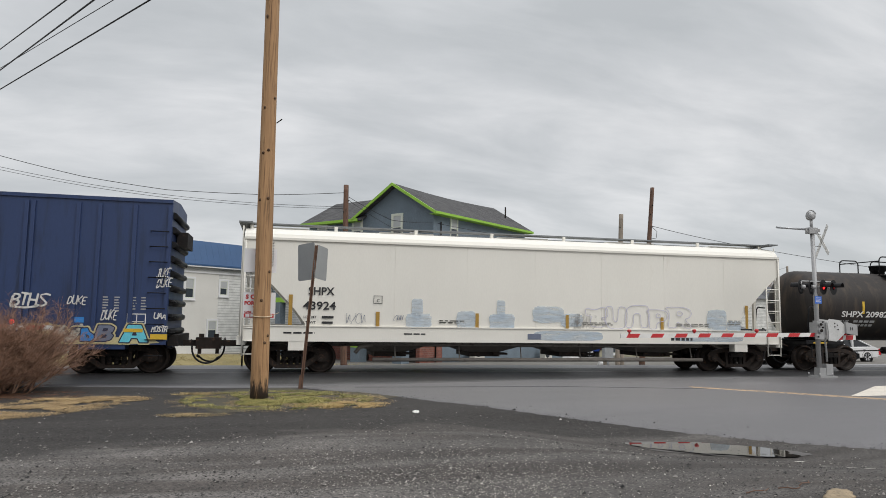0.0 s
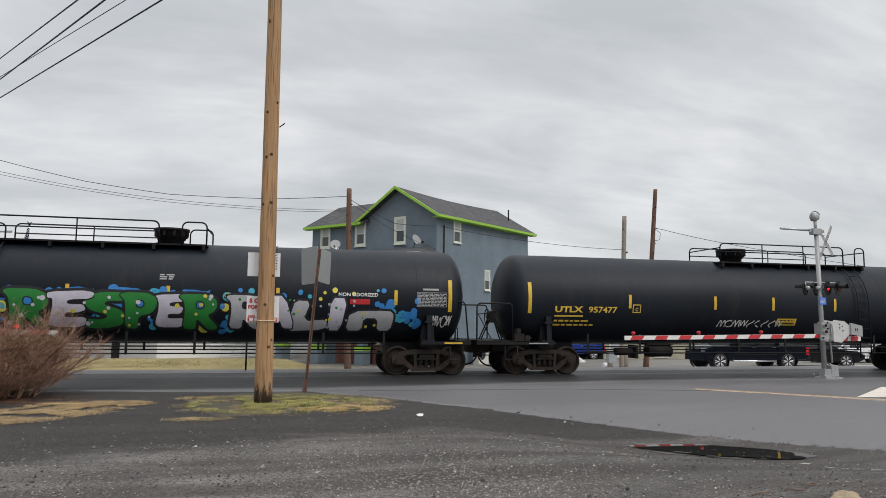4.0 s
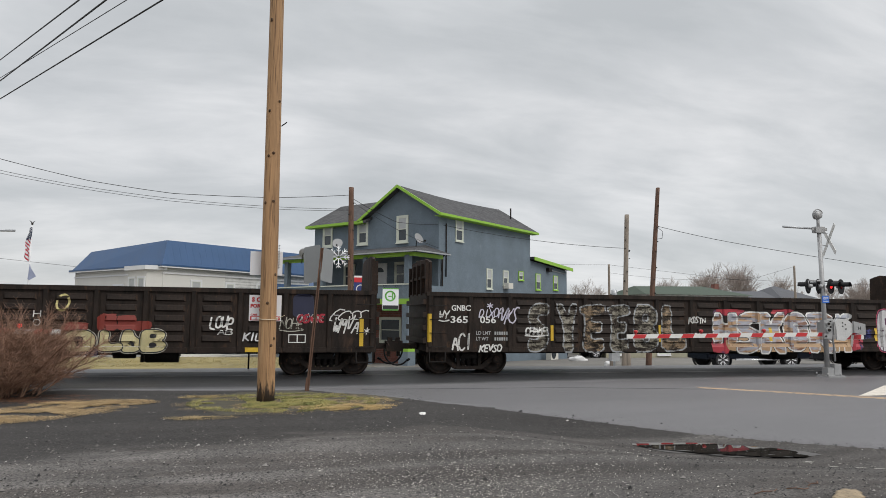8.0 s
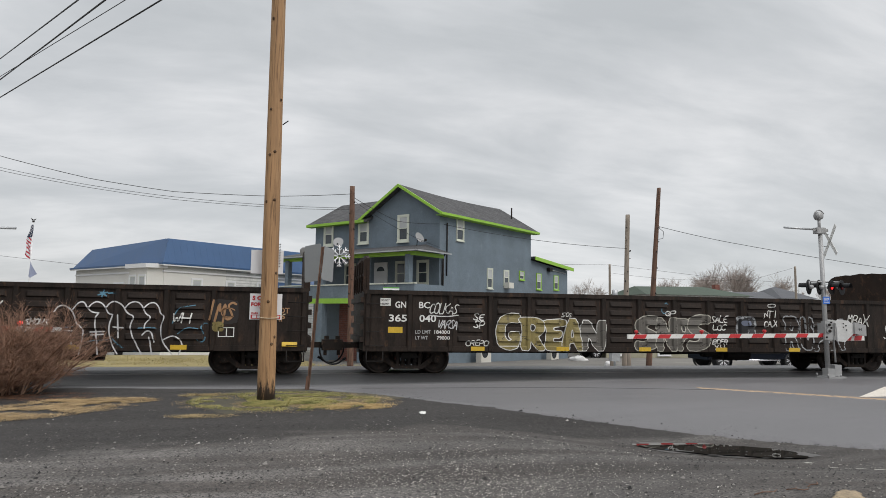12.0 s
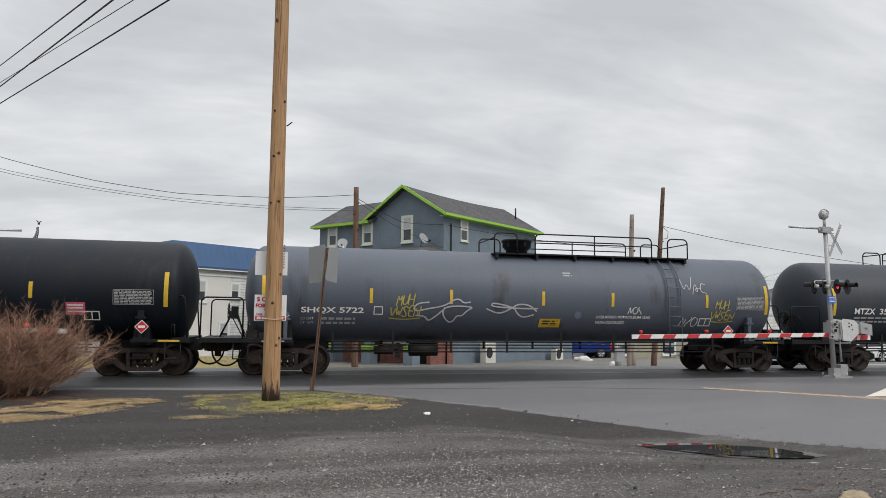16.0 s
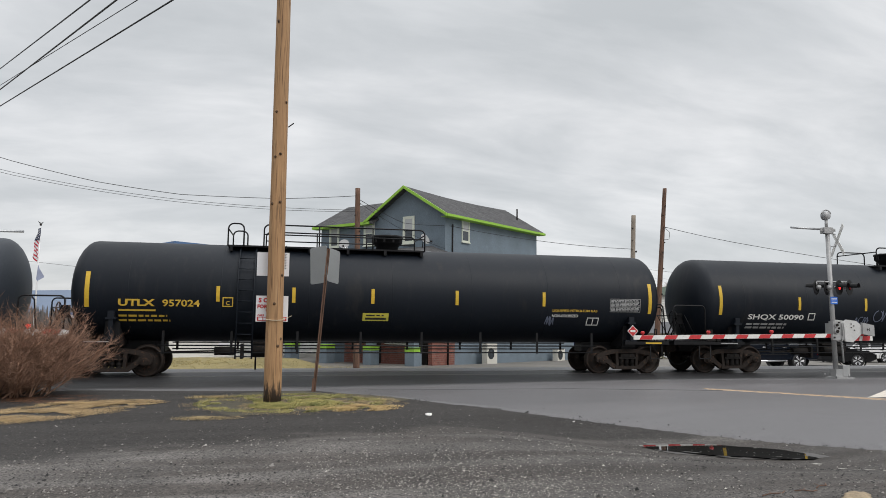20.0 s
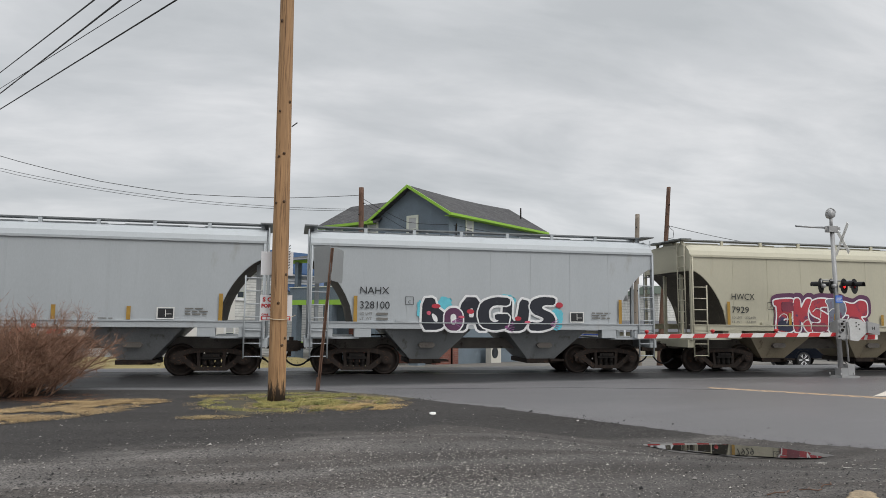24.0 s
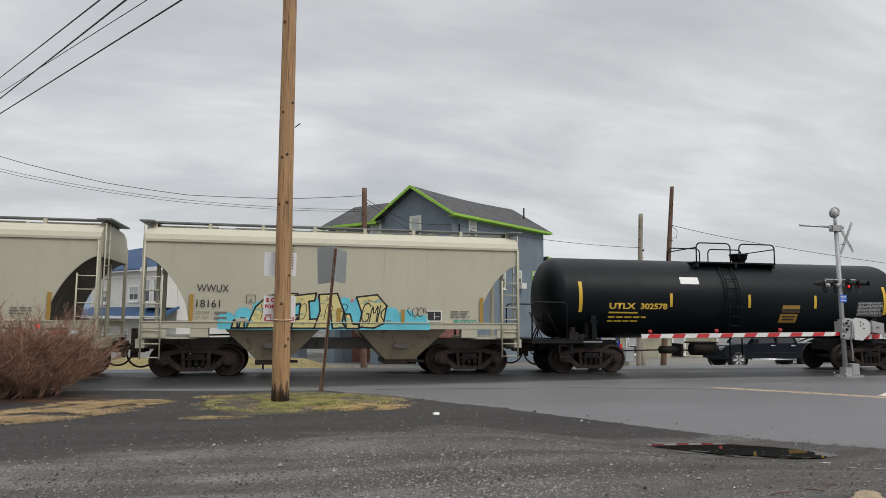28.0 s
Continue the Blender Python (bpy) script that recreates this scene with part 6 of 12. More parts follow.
streaks(M_POLE, 38.0, (1, 1, 0.025), (0.10, 0.05, 0.022), 0.54, 0.66, 0.8)
streaks(M_POLE, 12.0, (1, 1, 0.06), (0.50, 0.33, 0.18), 0.58, 0.7, 0.5)
tarred(M_POLE, 0.85)
main = pole("weathered round wooden utility pole standing in a grass island", -0.285, 14.2, 0.0, 9.6, 0.172, 0.135, M_POLE, -0.05, 0.05)
M_KNOT = mat("dark_wood_knot", (0.10, 0.055, 0.028), 0.8, var=0.3, scale=20)
rnd = random.Random(5)
for i in range(12):
    bm = BM()
    lathe(bm, [(-0.02, 0.0), (0.003, 0.03), (0.01, 0.012)], "y", 10, cap=False)
    z = 1.1 + i // 2 * 1.3 + rnd.uniform(-0.4, 0.4)
    a = rnd.uniform(-1.0, 1.0)
    r = 0.172 - 0.037 * z / 9.6
    part("knot", bm, M_KNOT, main, at=pose(math.sin(a) * r - 0.005 * z, -math.cos(a) * r + 0.004 * z, z, 0, 0, math.degrees(a) + 180))
bm = BM()
for k in range(24):
    a, b = 2 * math.pi * k / 24, 2 * math.pi * (k + 1) / 24
    rod(bm, (0.178 * math.cos(a), 0.178 * math.sin(a), 1.72 + 0.02 * math.sin(a)), (0.178 * math.cos(b), 0.178 * math.sin(b), 1.72 + 0.02 * math.sin(b)), 0.008, 5)
rod(bm, (0.17, -0.05, 1.72), (0.32, -0.05, 1.79), 0.006, 5)
part("twine", bm, mat("pale_twine", (0.6, 0.5, 0.36), 0.9), main, "pale twine tied round the pole")
bm = BM()
rod(bm, (0.13, -0.1, 5.6), (0.24, -0.14, 5.68), 0.012, 5)
for k in range(9):
    rod(bm, (0.155, -0.03, 2.72 + k * 0.055), (0.18, -0.05, 2.74 + k * 0.055), 0.009, 5)
part("nail", bm, M_IRON, main)

sg = thing("poster_sign", "blank white sheet sign fixed behind the pole", "sign", at=pose(-0.36, 14.42, 2.83))
bm = BM()
bx(bm, -0.32, 0.315, 0, 0.012, -0.24, 0.24)
part("panel", bm, M_SIGN_W, sg, bevel=0.003)
sg = thing("advert_sign", "white sign with bold red capitals fixed behind the pole", "sign", at=pose(-0.355, 14.42, 1.93))
bm = BM()
bx(bm, -0.315, 0.315, 0, 0.012, -0.26, 0.26)
part("panel", bm, M_SIGN_W, sg, bevel=0.003)
for s, px, z, size in (("S CA", -0.265, 0.13, 0.115), ("FOR", -0.29, 0.01, 0.098), ("V", -0.12, -0.09, 0.098), ("CARS", -0.28, -0.15, 0.05)):
    text_on(sg, s, px, z, size, M_RED, 0.0, bold=0.055, width=1.0)
rect_on(sg, "phone_bar", M_RED, [(-0.29, -0.245, 0.29, -0.165)], 0.0)
rect_on(sg, "phone_bar", M_SIGN_W, [(-0.26, -0.232, -0.18, -0.178), (-0.165, -0.232, -0.10, -0.178), (0.2, -0.232, 0.26, -0.178)], 0.0, proud=0.009)

sp = thing("road_sign", "grey backs of two road signs on a leaning rusty post", "road sign", at=pose(0.58, 16.1, 0.05))
bm = BM()
for k in range(2):
    bx(bm, -0.035 + 0.045 * k, -0.01 + 0.045 * k, -0.02, 0.02, 0, 3.3)
bx(bm, -0.035, 0.035, 0.012, 0.022, 0, 3.3)
bx(bm, -0.06, 0.0, -0.03, 0.03, 0, 0.35)
for v in bm.verts:
    v.co.x += v.co.z * 0.075
part("post", bm, M_POLE_OLD, sp)


def plate(w, h, r=0.05, ma=M_SIGN_B):
    bm = BM()
    pts = []
    for cx, cz, a0 in ((w - r, h - r, 0), (r, h - r, 90), (r, r, 180), (w - r, r, 270)):
        pts += [(cx + r * math.cos(radians(a0 + k * 30)), cz + r * math.sin(radians(a0 + k * 30))) for k in range(4)]
    slab(bm, pts, -0.004, 0.004)
    return bm


part("sign_plate", plate(0.62, 0.86), M_SIGN_B, sp, at=pose(0.23, -0.03, 2.52, 0, 3.5, 125))
part("sign_plate", plate(0.62, 0.78), M_SIGN_B, sp, at=pose(0.23, -0.03, 2.55, 0, 4, 62))

pc = pole("dark stained utility pole with a lit snowflake and a banner", 3.03, 32.0, -0.7, 7.8, 0.15, 0.115, M_POLE_OLD, -0.12)
pr_ = pole("dark leaning utility pole beyond the crossing", 17.96, 32.0, -0.7, 8.6, 0.15, 0.10, M_POLE_OLD, 0.75)
pg = pole("grey leaning utility pole beyond the crossing", 16.75, 32.2, -0.7, 7.15, 0.14, 0.11, M_POLE_GREY, 0.28)
rnd = random.Random(8)
for host, lean, top in ((pc, -0.12, 8.5), (pr_, 0.75, 9.3), (pg, 0.28, 7.85)):
    for k in range(9):
        z = top * (0.35 + 0.07 * k) + rnd.uniform(-0.1, 0.1)
        bm = BM()
        r = rnd.uniform(0.02, 0.05)
        rod(bm, (0, 0, 0), (rnd.uniform(-0.05, 0.05), -0.06, rnd.uniform(-0.03, 0.06)), r, 6, r * 0.5)
        part("step_stub", bm, M_IRON, host, at=pose(lean * z / top + rnd.choice((-0.11, 0.02, 0.1)), -0.1, z))
pd = pole("thin distant utility pole among houses", 29.8, 60, -1.2, 7.0, 0.14, 0.1, M_POLE_GREY)
pole("thin distant utility pole among houses", 50.1, 60, -1.2, 7.4, 0.14, 0.1, M_POLE_GREY)
bm = BM()
lathe(bm, [(4.75, 0.05), (4.75, 0.26), (5.75, 0.26), (5.85, 0.1)], "z", 16)
part("transformer", bm, M_GALV, pd, at=pose(0.4, -0.2, 0))
sf = thing("snowflake_light", "white snowflake street decoration on the pole", "decoration", at=pose(2.38, 31.75, 4.5))
bm = BM()
for k in range(8):
    a = k * math.pi / 4
    d = Vector((math.cos(a), 0, math.sin(a)))
    nrm = Vector((-math.sin(a), 0, math.cos(a)))
    rod(bm, d * 0.06, d * 0.5, 0.02, 6)
    for u in (0.25, 0.38):
        for s in (-1, 1):
            rod(bm, d * u, d * (u + 0.1) + nrm * s * 0.1, 0.017, 5)
part("snowflake_frame", bm, mat("white_lamp_tube", (0.85, 0.88, 0.9), 0.3), sf)
bm = BM()
rod(bm, (0, 0, 0), (0.62, 0.2, 0), 0.015, 6)
part("bracket", bm, M_IRON, sf)
bn = thing("street_banner", "blue and red street banner hanging from the pole", "banner", at=pose(3.42, 31.9, 3.0))
M_BAN = mat("navy_banner_cloth", (0.03, 0.045, 0.16), 0.8, var=0.1)
bm = BM()
bx(bm, -0.3, 0.3, -0.006, 0.006, -0.68, 0.7)
part("cloth", bm, M_BAN, bn)
rect_on(bn, "band", M_RED, [(-0.3, 0.38, 0.3, 0.6), (-0.3, -0.68, 0.3, -0.6)], -0.008)
rect_on(bn, "band", M_WHITE, [(-0.3, 0.6, 0.3, 0.68), (-0.2, -0.45, 0.2, -0.40), (-0.22, -0.58, 0.0, -0.54)], -0.008)
bm = BM()
lathe(bm, [(0, 0.2), (0.004, 0.2), (0.004, 0.16), (0, 0.16)], "y", 24, cap=False)
part("ring", bm, M_WHITE, bn, at=pose(0, -0.02, 0.08))
bm = BM()
for z in (0.7, -0.69):
    rod(bm, (-0.42, 0, z), (0.32, 0, z), 0.014, 6)
part("bracket", bm, M_IRON, bn)


def wire(label, pts, r=0.012, sag=0.0):
    """A cable through a few points, hanging between each pair."""
    bm = BM()
    line = []
    for p, q in zip(pts, pts[1:]):
        n = 10
        for i in range(n):
            u = i / n
            v = Vector(p).lerp(Vector(q), u)
            v.z -= sag * 4 * u * (1 - u)
            line.append(v)
    line.append(Vector(pts[-1]))
    pipe(bm, line, r, 5)
    return tagged(part("overhead_wire", bm, M_WIRE), label, "wire", "overhead wires")


def beyond(p, q, k):
    p, q = Vector(p), Vector(q)
    return tuple(p + (p - q) * k), tuple(q + (q - p) * k)


for p, q, r in (((-11.18, 30, 11.99), (-5.16, 18, 9.49), 0.02), ((-11.12, 30, 11.14), (-4.54, 18, 9.57), 0.024), ((-11.13, 30, 11.23), (-4.07, 18, 9.62), 0.012), ((-11.07, 30, 10.38), (-3.23, 18, 9.72), 0.022)):
    wire("thick black cable strung high over the lot", beyond(p, q, 0.9), r)
wire("twisted black cable sagging to the dark pole", [(-24, 32, 11.6), (-11.63, 32, 8.22), (-8.33, 32, 7.52), (-4.89, 32, 7.13), (-0.55, 32, 7.15), (2.95, 32, 7.45)], 0.013, 0.02)
wire("thin cable sagging to the dark pole", [(-24, 32, 10.4), (-11.59, 32, 7.62), (-8.31, 32, 7.12), (-4.87, 32, 6.78), (-0.53, 32, 6.63), (2.95, 32, 6.7)], 0.009, 0.02)
wire("thin cable sagging to the dark pole", [(-24, 32, 10.7), (-11.59, 32, 7.74), (-4.88, 32, 6.9), (2.95, 32, 6.78)], 0.009, 0.1)
wire("service cable from the pole to the house", [(2.95, 32, 7.3), (5.64, 35.5, 6.75), (8.1, 36.1, 6.8)], 0.013, 0.05)
wire("service cable from the pole to the house", [(2.95, 32, 7.15), (8.0, 35.9, 5.5)], 0.01, 0.2)
wire("cable from the house to the grey pole", [(8.2, 35.9, 6.75), (12.7, 34, 5.87), (16.9, 32.1, 5.4)], 0.012, 0.05)
wire("short drop wire on the leaning pole", [(18.5, 31.85, 6.55), (18.85, 31.85, 6.3), (18.8, 31.85, 5.95), (18.5, 31.85, 5.9)], 0.012)
wire("cable sagging away from the leaning pole", [(18.55, 32, 6.61), (23.12, 32, 5.87), (32.66, 32, 4.83), (60, 32, 4.2)], 0.013, 0.04)
wire("distant thin cable between houses", [(19, 60, 6.7), (29.8, 60, 6.95), (44.5, 60, 5.75), (50.1, 60, 7.3)], 0.012)
wire("distant thin cable between houses", [(-60, 60, 8.0), (-21.6, 60, 6.1), (-12, 60, 5.2)], 0.012)
wire("distant thin cable between houses", [(29.8, 60, 6.2), (44, 60, 5.9), (75, 60, 6.0)], 0.01, 0.3)

rnd = random.Random(61)
for x, y, a, l in ((4.45, 5.98, 12, 0.34), (4.9, 6.1, -20, 0.22), (5.2, 6.16, 25, 0.26)):
    tw = thing("fallen_twig", "thin broken brown twig lying on the lot", "twig", "fallen twigs", pose(x, y, ground_z(x, y) + 0.012, rz=a))
    bm = BM()
    pipe(bm, [(0, 0, 0), (l * 0.4, 0.02, 0.006), (l * 0.75, -0.01, 0.004), (l, 0.03, 0.008)], 0.006, 5)
    rod(bm, (l * 0.4, 0.02, 0.006), (l * 0.6, 0.1, 0.01), 0.004, 5, 0.002)
    part("twig", bm, M_POLE_OLD, tw)


# ---- crossing signals with gates ----
M_SILVER = mat("silver_signal_paint", (0.34, 0.34, 0.34), 0.5, 0.3, var=0.15, scale=5, second=(0.33, 0.31, 0.29), spots=0.4)
M_GATEW = mat("white_gate_paint", (0.70, 0.69, 0.66), 0.5, var=0.1, scale=4, second=(0.45, 0.4, 0.35), spots=0.25)
M_LENS = mat("unlit_red_lens", (0.22, 0.01, 0.012), 0.15, var=0.1, bump=0)
M_LIT = glow("lit_red_lens", (1.0, 0.03, 0.03), 1.0)
M_BLUE = mat("blue_notice_sign", (0.03, 0.14, 0.55), 0.4, var=0.08)

M_GATEG = mat("pale_grey_gate_paint", (0.5, 0.5, 0.49), 0.5, var=0.15, scale=5, second=(0.34, 0.32, 0.3), spots=0.35)
WEIGHT_ARM = [(0.06, 1.2), (0.36, 1.17), (0.69, 1.44), (0.69, 1.72), (0.5, 1.86), (0.12, 1.9), (0.02, 1.78), (0.06, 1.5)]


def crossing_signal(label, x, y, z, flip, arm, full=True):
    """Mast with flashers, crossbuck and a lowered gate; flip -1 mirrors it."""
    th = thing("crossing_signal", label, "crossing signal", "crossing signals", pose(x, y, z))
    f = flip
    bm = BM()
    slab(bm, [(-0.26, -0.08), (0.46, -0.08), (0.43, 0.05), (-0.23, 0.05)], -0.26, 0.26)
    bx(bm, -0.13, 0.13, -0.13, 0.13, 0.05, 0.3)
    for sx in (-1, 1):
        for sy in (-1, 1):
            rod(bm, (sx * 0.24, sy * 0.24, 0.05), (sx * 0.24, sy * 0.24, 0.14), 0.025, 6)
    part("base", bm, M_SILVER, th, bevel=0.015)
    bm = BM()
    bx(bm, f * 0.12 + (0 if f > 0 else -0.26), f * 0.12 + (0.26 if f > 0 else 0), -0.14, 0.12, 0.06, 0.42)
    part("junction_box", bm, M_SILVER, th, bevel=0.02)
    bm = BM()
    rod(bm, (-f * 0.03, 0, 0.1), (-f * 0.12, 0, 4.9), 0.078, 16, 0.066)
    part("mast", bm, M_SILVER, th)
    bm = BM()
    pipe(bm, [(f * 0.28, 0, 0.5), (f * 0.26, 0, 0.9), (f * 0.22, 0, 1.3)], 0.03, 8)
    part("conduit", bm, M_SILVER, th)
    # round bell housing on top, with its clamp
    bm = BM()
    lathe(bm, [(-0.1, 0.03), (-0.09, 0.12), (0.0, 0.145), (0.1, 0.135), (0.13, 0.08), (0.14, 0.02)], "y", 20)
    part("bell", bm, M_SILVER, th, at=pose(-f * 0.145, 0, 5.33, 0, 0, f * 12), label="round galvanised bell housing")
    bm = BM()
    for k in range(9):
        a0, a1 = radians(20 + 16 * k), radians(36 + 16 * k)
        rod(bm, (0.19 * math.cos(a0), -0.02, 0.19 * math.sin(a0)), (0.19 * math.cos(a1), -0.02, 0.19 * math.sin(a1)), 0.022, 6)
    part("bell_hood", bm, M_SILVER, th, at=pose(-f * 0.145, 0, 5.33))
    bm = BM()
    bx(bm, -0.17, 0.17, -0.1, 0.1, -0.12, 0.08)
    rod(bm, (0, 0, 0.05), (0, 0, 0.37), 0.05, 10)
    bx(bm, -0.28, 0.3, -0.05, -0.02, -0.05, 0.05)
    part("cap_bracket", bm, M_SILVER, th, at=pose(-f * 0.14, 0, 4.85), bevel=0.01)
    bm = BM()
    rod(bm, (-f * 0.25, 0, 4.87), (-f * 1.5, 0, 4.89), 0.035, 8)
    part("bracket_arm", bm, M_GALV, th)
    # crossbuck, seen nearly edge-on
    cb = part("crossbuck_mount", (lambda b: (pipe(b, [(0, 0, 0.12), (0.42, 0.1, 0.12)], 0.014), pipe(b, [(0, 0, -0.3), (0.42, 0.1, -0.3)], 0.014), b)[2])(BM()), M_GALV, th, at=pose(-f * 0.125, 0, 4.62))
    for a in (45, -45):
        bm = BM()
        bx(bm, -0.68, 0.68, -0.004, 0.004, -0.075, 0.075)
        part("crossbuck_blade", bm, M_GATEW, cb, at=pose(0.46 * f, 0.1, -0.1, 0, 0, 71 * f) @ pose(0, 0, 0, 0, a, 0))
    # flashers: one pair faces the road on this side, the other pair faces away
    bm = BM()
    rod(bm, (-0.62, 0, 3.13), (0.62, 0, 3.13), 0.028, 8)
    for px in (-0.62, -0.14, 0.2, 0.62):
        rod(bm, (px, 0, 3.13), (px, 0, 3.0), 0.024, 8)
    part("flasher_arm", bm, M_SILVER, th)

    def flasher(px, py, turn, lit, back):
        fl = BM()
        lathe(fl, [(0.0, 0.25), (0.012, 0.25), (0.015, 0.1), (0.0, 0.1)], "y", 24)
        ob = part("flasher", fl, M_BLACK, th, "round black signal backing disc", at=pose(px, py, 2.95, 0, 0, turn))
        hood = BM()
        rings = []
        for i, u in enumerate((0, 0.28)):
            rings.append([(0.125 * math.cos(radians(a)), -u, 0.125 * math.sin(radians(a)) + 0.02) for a in range(-10, 191, 20)])
        loft(hood, rings, close=False)
        part("hood", hood, M_BLACK, ob)
        lens = BM()
        lathe(lens, [(-0.04, 0.005), (-0.03, 0.05), (-0.008, 0.08)], "y", 20)
        part("lens", lens, M_LIT if lit else M_LENS, ob)
        body = BM()
        lathe(body, [(0.02, 0.08), (0.1, 0.07), (0.15, 0.045), (0.16, 0.01)], "y", 18)
        part("housing", body, M_SILVER, ob)

    for px, py, turn, lit in ((0.16, -0.1, f * 24, True), (0.56, -0.1, f * 24, False), (-0.6, 0.05, 180 + f * 30, False), (-0.2, 0.05, 180 + f * 30, False)):
        flasher(px * f, py, turn, lit, 0)
    bm = BM()
    bx(bm, -0.13, 0.13, -0.012, 0, -0.12, 0.12)
    ns = part("notice", bm, M_BLUE, th, "small blue emergency notice", at=pose(-f * 0.06, -0.085, 2.52), bevel=0.004)
    rect_on(ns, "notice_bar", M_WHITE, [(-0.1, 0.06, 0.1, 0.075), (-0.1, 0.02, 0.1, 0.03), (-0.1, -0.02, 0.06, -0.01), (-0.1, -0.07, 0.1, -0.05)], -0.012, proud=0.003)
    # gate: mechanism case, arm with stripes, lamps, counterweight
    bm = BM()
    bx(bm, -0.3, 0.02, -0.26, -0.08, 1.3, 1.84)
    bx(bm, -0.24, 0.12, -0.2, 0.14, 1.36, 1.78)
    bx(bm, -0.36, -0.06, -0.3, -0.22, 1.24, 1.4)
    rod(bm, (-0.19, -0.26, 1.72), (-0.19, -0.31, 1.72), 0.075, 14)
    rod(bm, (-0.19, -0.26, 1.52), (-0.19, -0.32, 1.52), 0.085, 14)
    if f < 0:
        for v in bm.verts:
            v.co.x *= -1
    part("gate_mechanism", bm, M_SILVER, th, bevel=0.02)
    for px, pz, py, r in ((-0.19, 1.72, -0.31, 0.045), (-0.19, 1.52, -0.32, 0.05), (-0.08, 1.62, -0.26, 0.03), (-0.08, 1.8, -0.26, 0.025), (-0.3, 1.32, -0.3, 0.03)):
        bm = BM()
        rod(bm, (f * px, py, pz), (f * px, py - 0.03, pz), r, 10)
        part("pivot_bolt", bm, M_IRON, th)
    for px, pz in ((0.3, 1.76), (0.4, 1.7), (0.3, 1.65), (0.42, 1.56)):
        bm = BM()
        rod(bm, (f * px, -0.355, pz), (f * px, -0.372, pz), 0.022, 8)
        part("arm_bolt", bm, M_IRON, th)
    for px, pz, hw, hh in ((0.85, 1.59, 0.007, 0.05), (0.93, 1.59, 0.007, 0.05), (0.89, 1.59, 0.045, 0.007)):
        bm = BM()
        bx(bm, f * px - hw, f * px + hw, -0.428, -0.415, pz - hh, pz + hh)
        part("weight_slot", bm, M_IRON, th)
    bm = BM()
    slab(bm, WEIGHT_ARM if f > 0 else [(-a, b) for a, b in WEIGHT_ARM], -0.36, -0.31)
    part("counterweight_arm", bm, M_GATEG, th, bevel=0.01)
    bm = BM()
    slab(bm, WEIGHT_ARM if f > 0 else [(-a, b) for a, b in WEIGHT_ARM], 0.12, 0.17)
    part("counterweight_arm", bm, M_GATEG, th, bevel=0.01)
    bm = BM()
    slab(bm, [(f * 0.69, 1.44), (f * 1.13, 1.37), (f * 1.13, 1.72), (f * 0.69, 1.81)], -0.42, -0.34)
    part("counterweight", bm, M_SILVER, th, bevel=0.02)
    bm = BM()
    x0, x1 = -f * 0.4, -f * arm
    bx(bm, min(x0, x1), max(x0, x1), -0.16, -0.12, 1.15, 1.28)
    bx(bm, *sorted((f * 0.3, f * 1.27)), -0.2, -0.16, 1.04, 1.2)
    ar = part("gate_arm", bm, M_GATEW, th, bevel=0.006, at=pose(0, 0, 0.165, 0, -0.75 * f, 0))
    step = 0.82
    n = int((arm - 0.6) / step)
    for k in range(n + 1):
        c = x1 + f * (0.42 + k * step)
        bm = BM()
        slab(bm, [(c - 0.24, 1.154), (c + 0.16, 1.154), (c + 0.24, 1.276), (c - 0.16, 1.276)], -0.166, -0.16)
        part("stripe", bm, M_RED, ar)
    for c in (0.62, 1.02):
        bm = BM()
        slab(bm, [(f * c - 0.16, 1.045), (f * c + 0.12, 1.045), (f * c + 0.16, 1.195), (f * c - 0.12, 1.195)], -0.206, -0.2)
        part("stripe", bm, M_RED, ar)
    for c in (0.3, arm * 0.35, arm * 0.66) if arm > 4 else (0.95,):
        bm = BM()
        rod(bm, (0, 0, 0), (0, 0, 0.05), 0.03, 8)
        lathe(bm, [(-0.05, 0.02), (-0.045, 0.048), (0.045, 0.048), (0.05, 0.02)], "y", 14)
        for v in bm.verts[16:]:
            v.co.z += 0.08
        part("arm_lamp", bm, M_LIT if arm < 4 else M_RED, ar, "small red lamp on the gate arm", at=pose(x1 + f * c, -0.14, 1.28))
    bm = BM()
    lathe(bm, [(-0.05, 0.025), (-0.045, 0.055), (0.045, 0.055), (0.05, 0.025)], "y", 14)
    part("arm_lamp", bm, M_RED, ar, at=pose(f * 0.85, -0.2, 1.25))
    return th


crossing_signal("silver crossing signal mast with red flashers and a lowered striped gate", 16.64, 18.63, 0.06, 1, 7.24).scale = (0.954,) * 3
crossing_signal("crossing signal with a short lowered striped gate behind the shrub", -9.4, 19.53, 0.0, -1, 3.9)
sl = thing("street_lamp", "grey street lamp arm reaching over the far street", "street lamp", at=pose(-13.6, 29, -0.5))
bm = BM()
rod(bm, (0, 0, 0), (0, 0, 5.3), 0.09, 12, 0.07)
part("post", bm, M_GALV, sl)
bm = BM()
pipe(bm, [(0, 0, 5.2), (1.6, 0, 5.4), (3.6, 0, 5.42)], 0.05, 8)
pipe(bm, [(0, 0, 4.95), (1.8, 0, 5.15), (2.4, 0, 5.2)], 0.04, 8)
part("arm", bm, M_GALV, sl)
mk = thing("marker_post", "thin dark trackside marker post", "post", at=pose(-1.1, 24.7, -0.05))
bm = BM()
rod(bm, (0, 0, 0), (0, 0, 1.25), 0.03, 8)
part("stake", bm, M_IRON, mk)
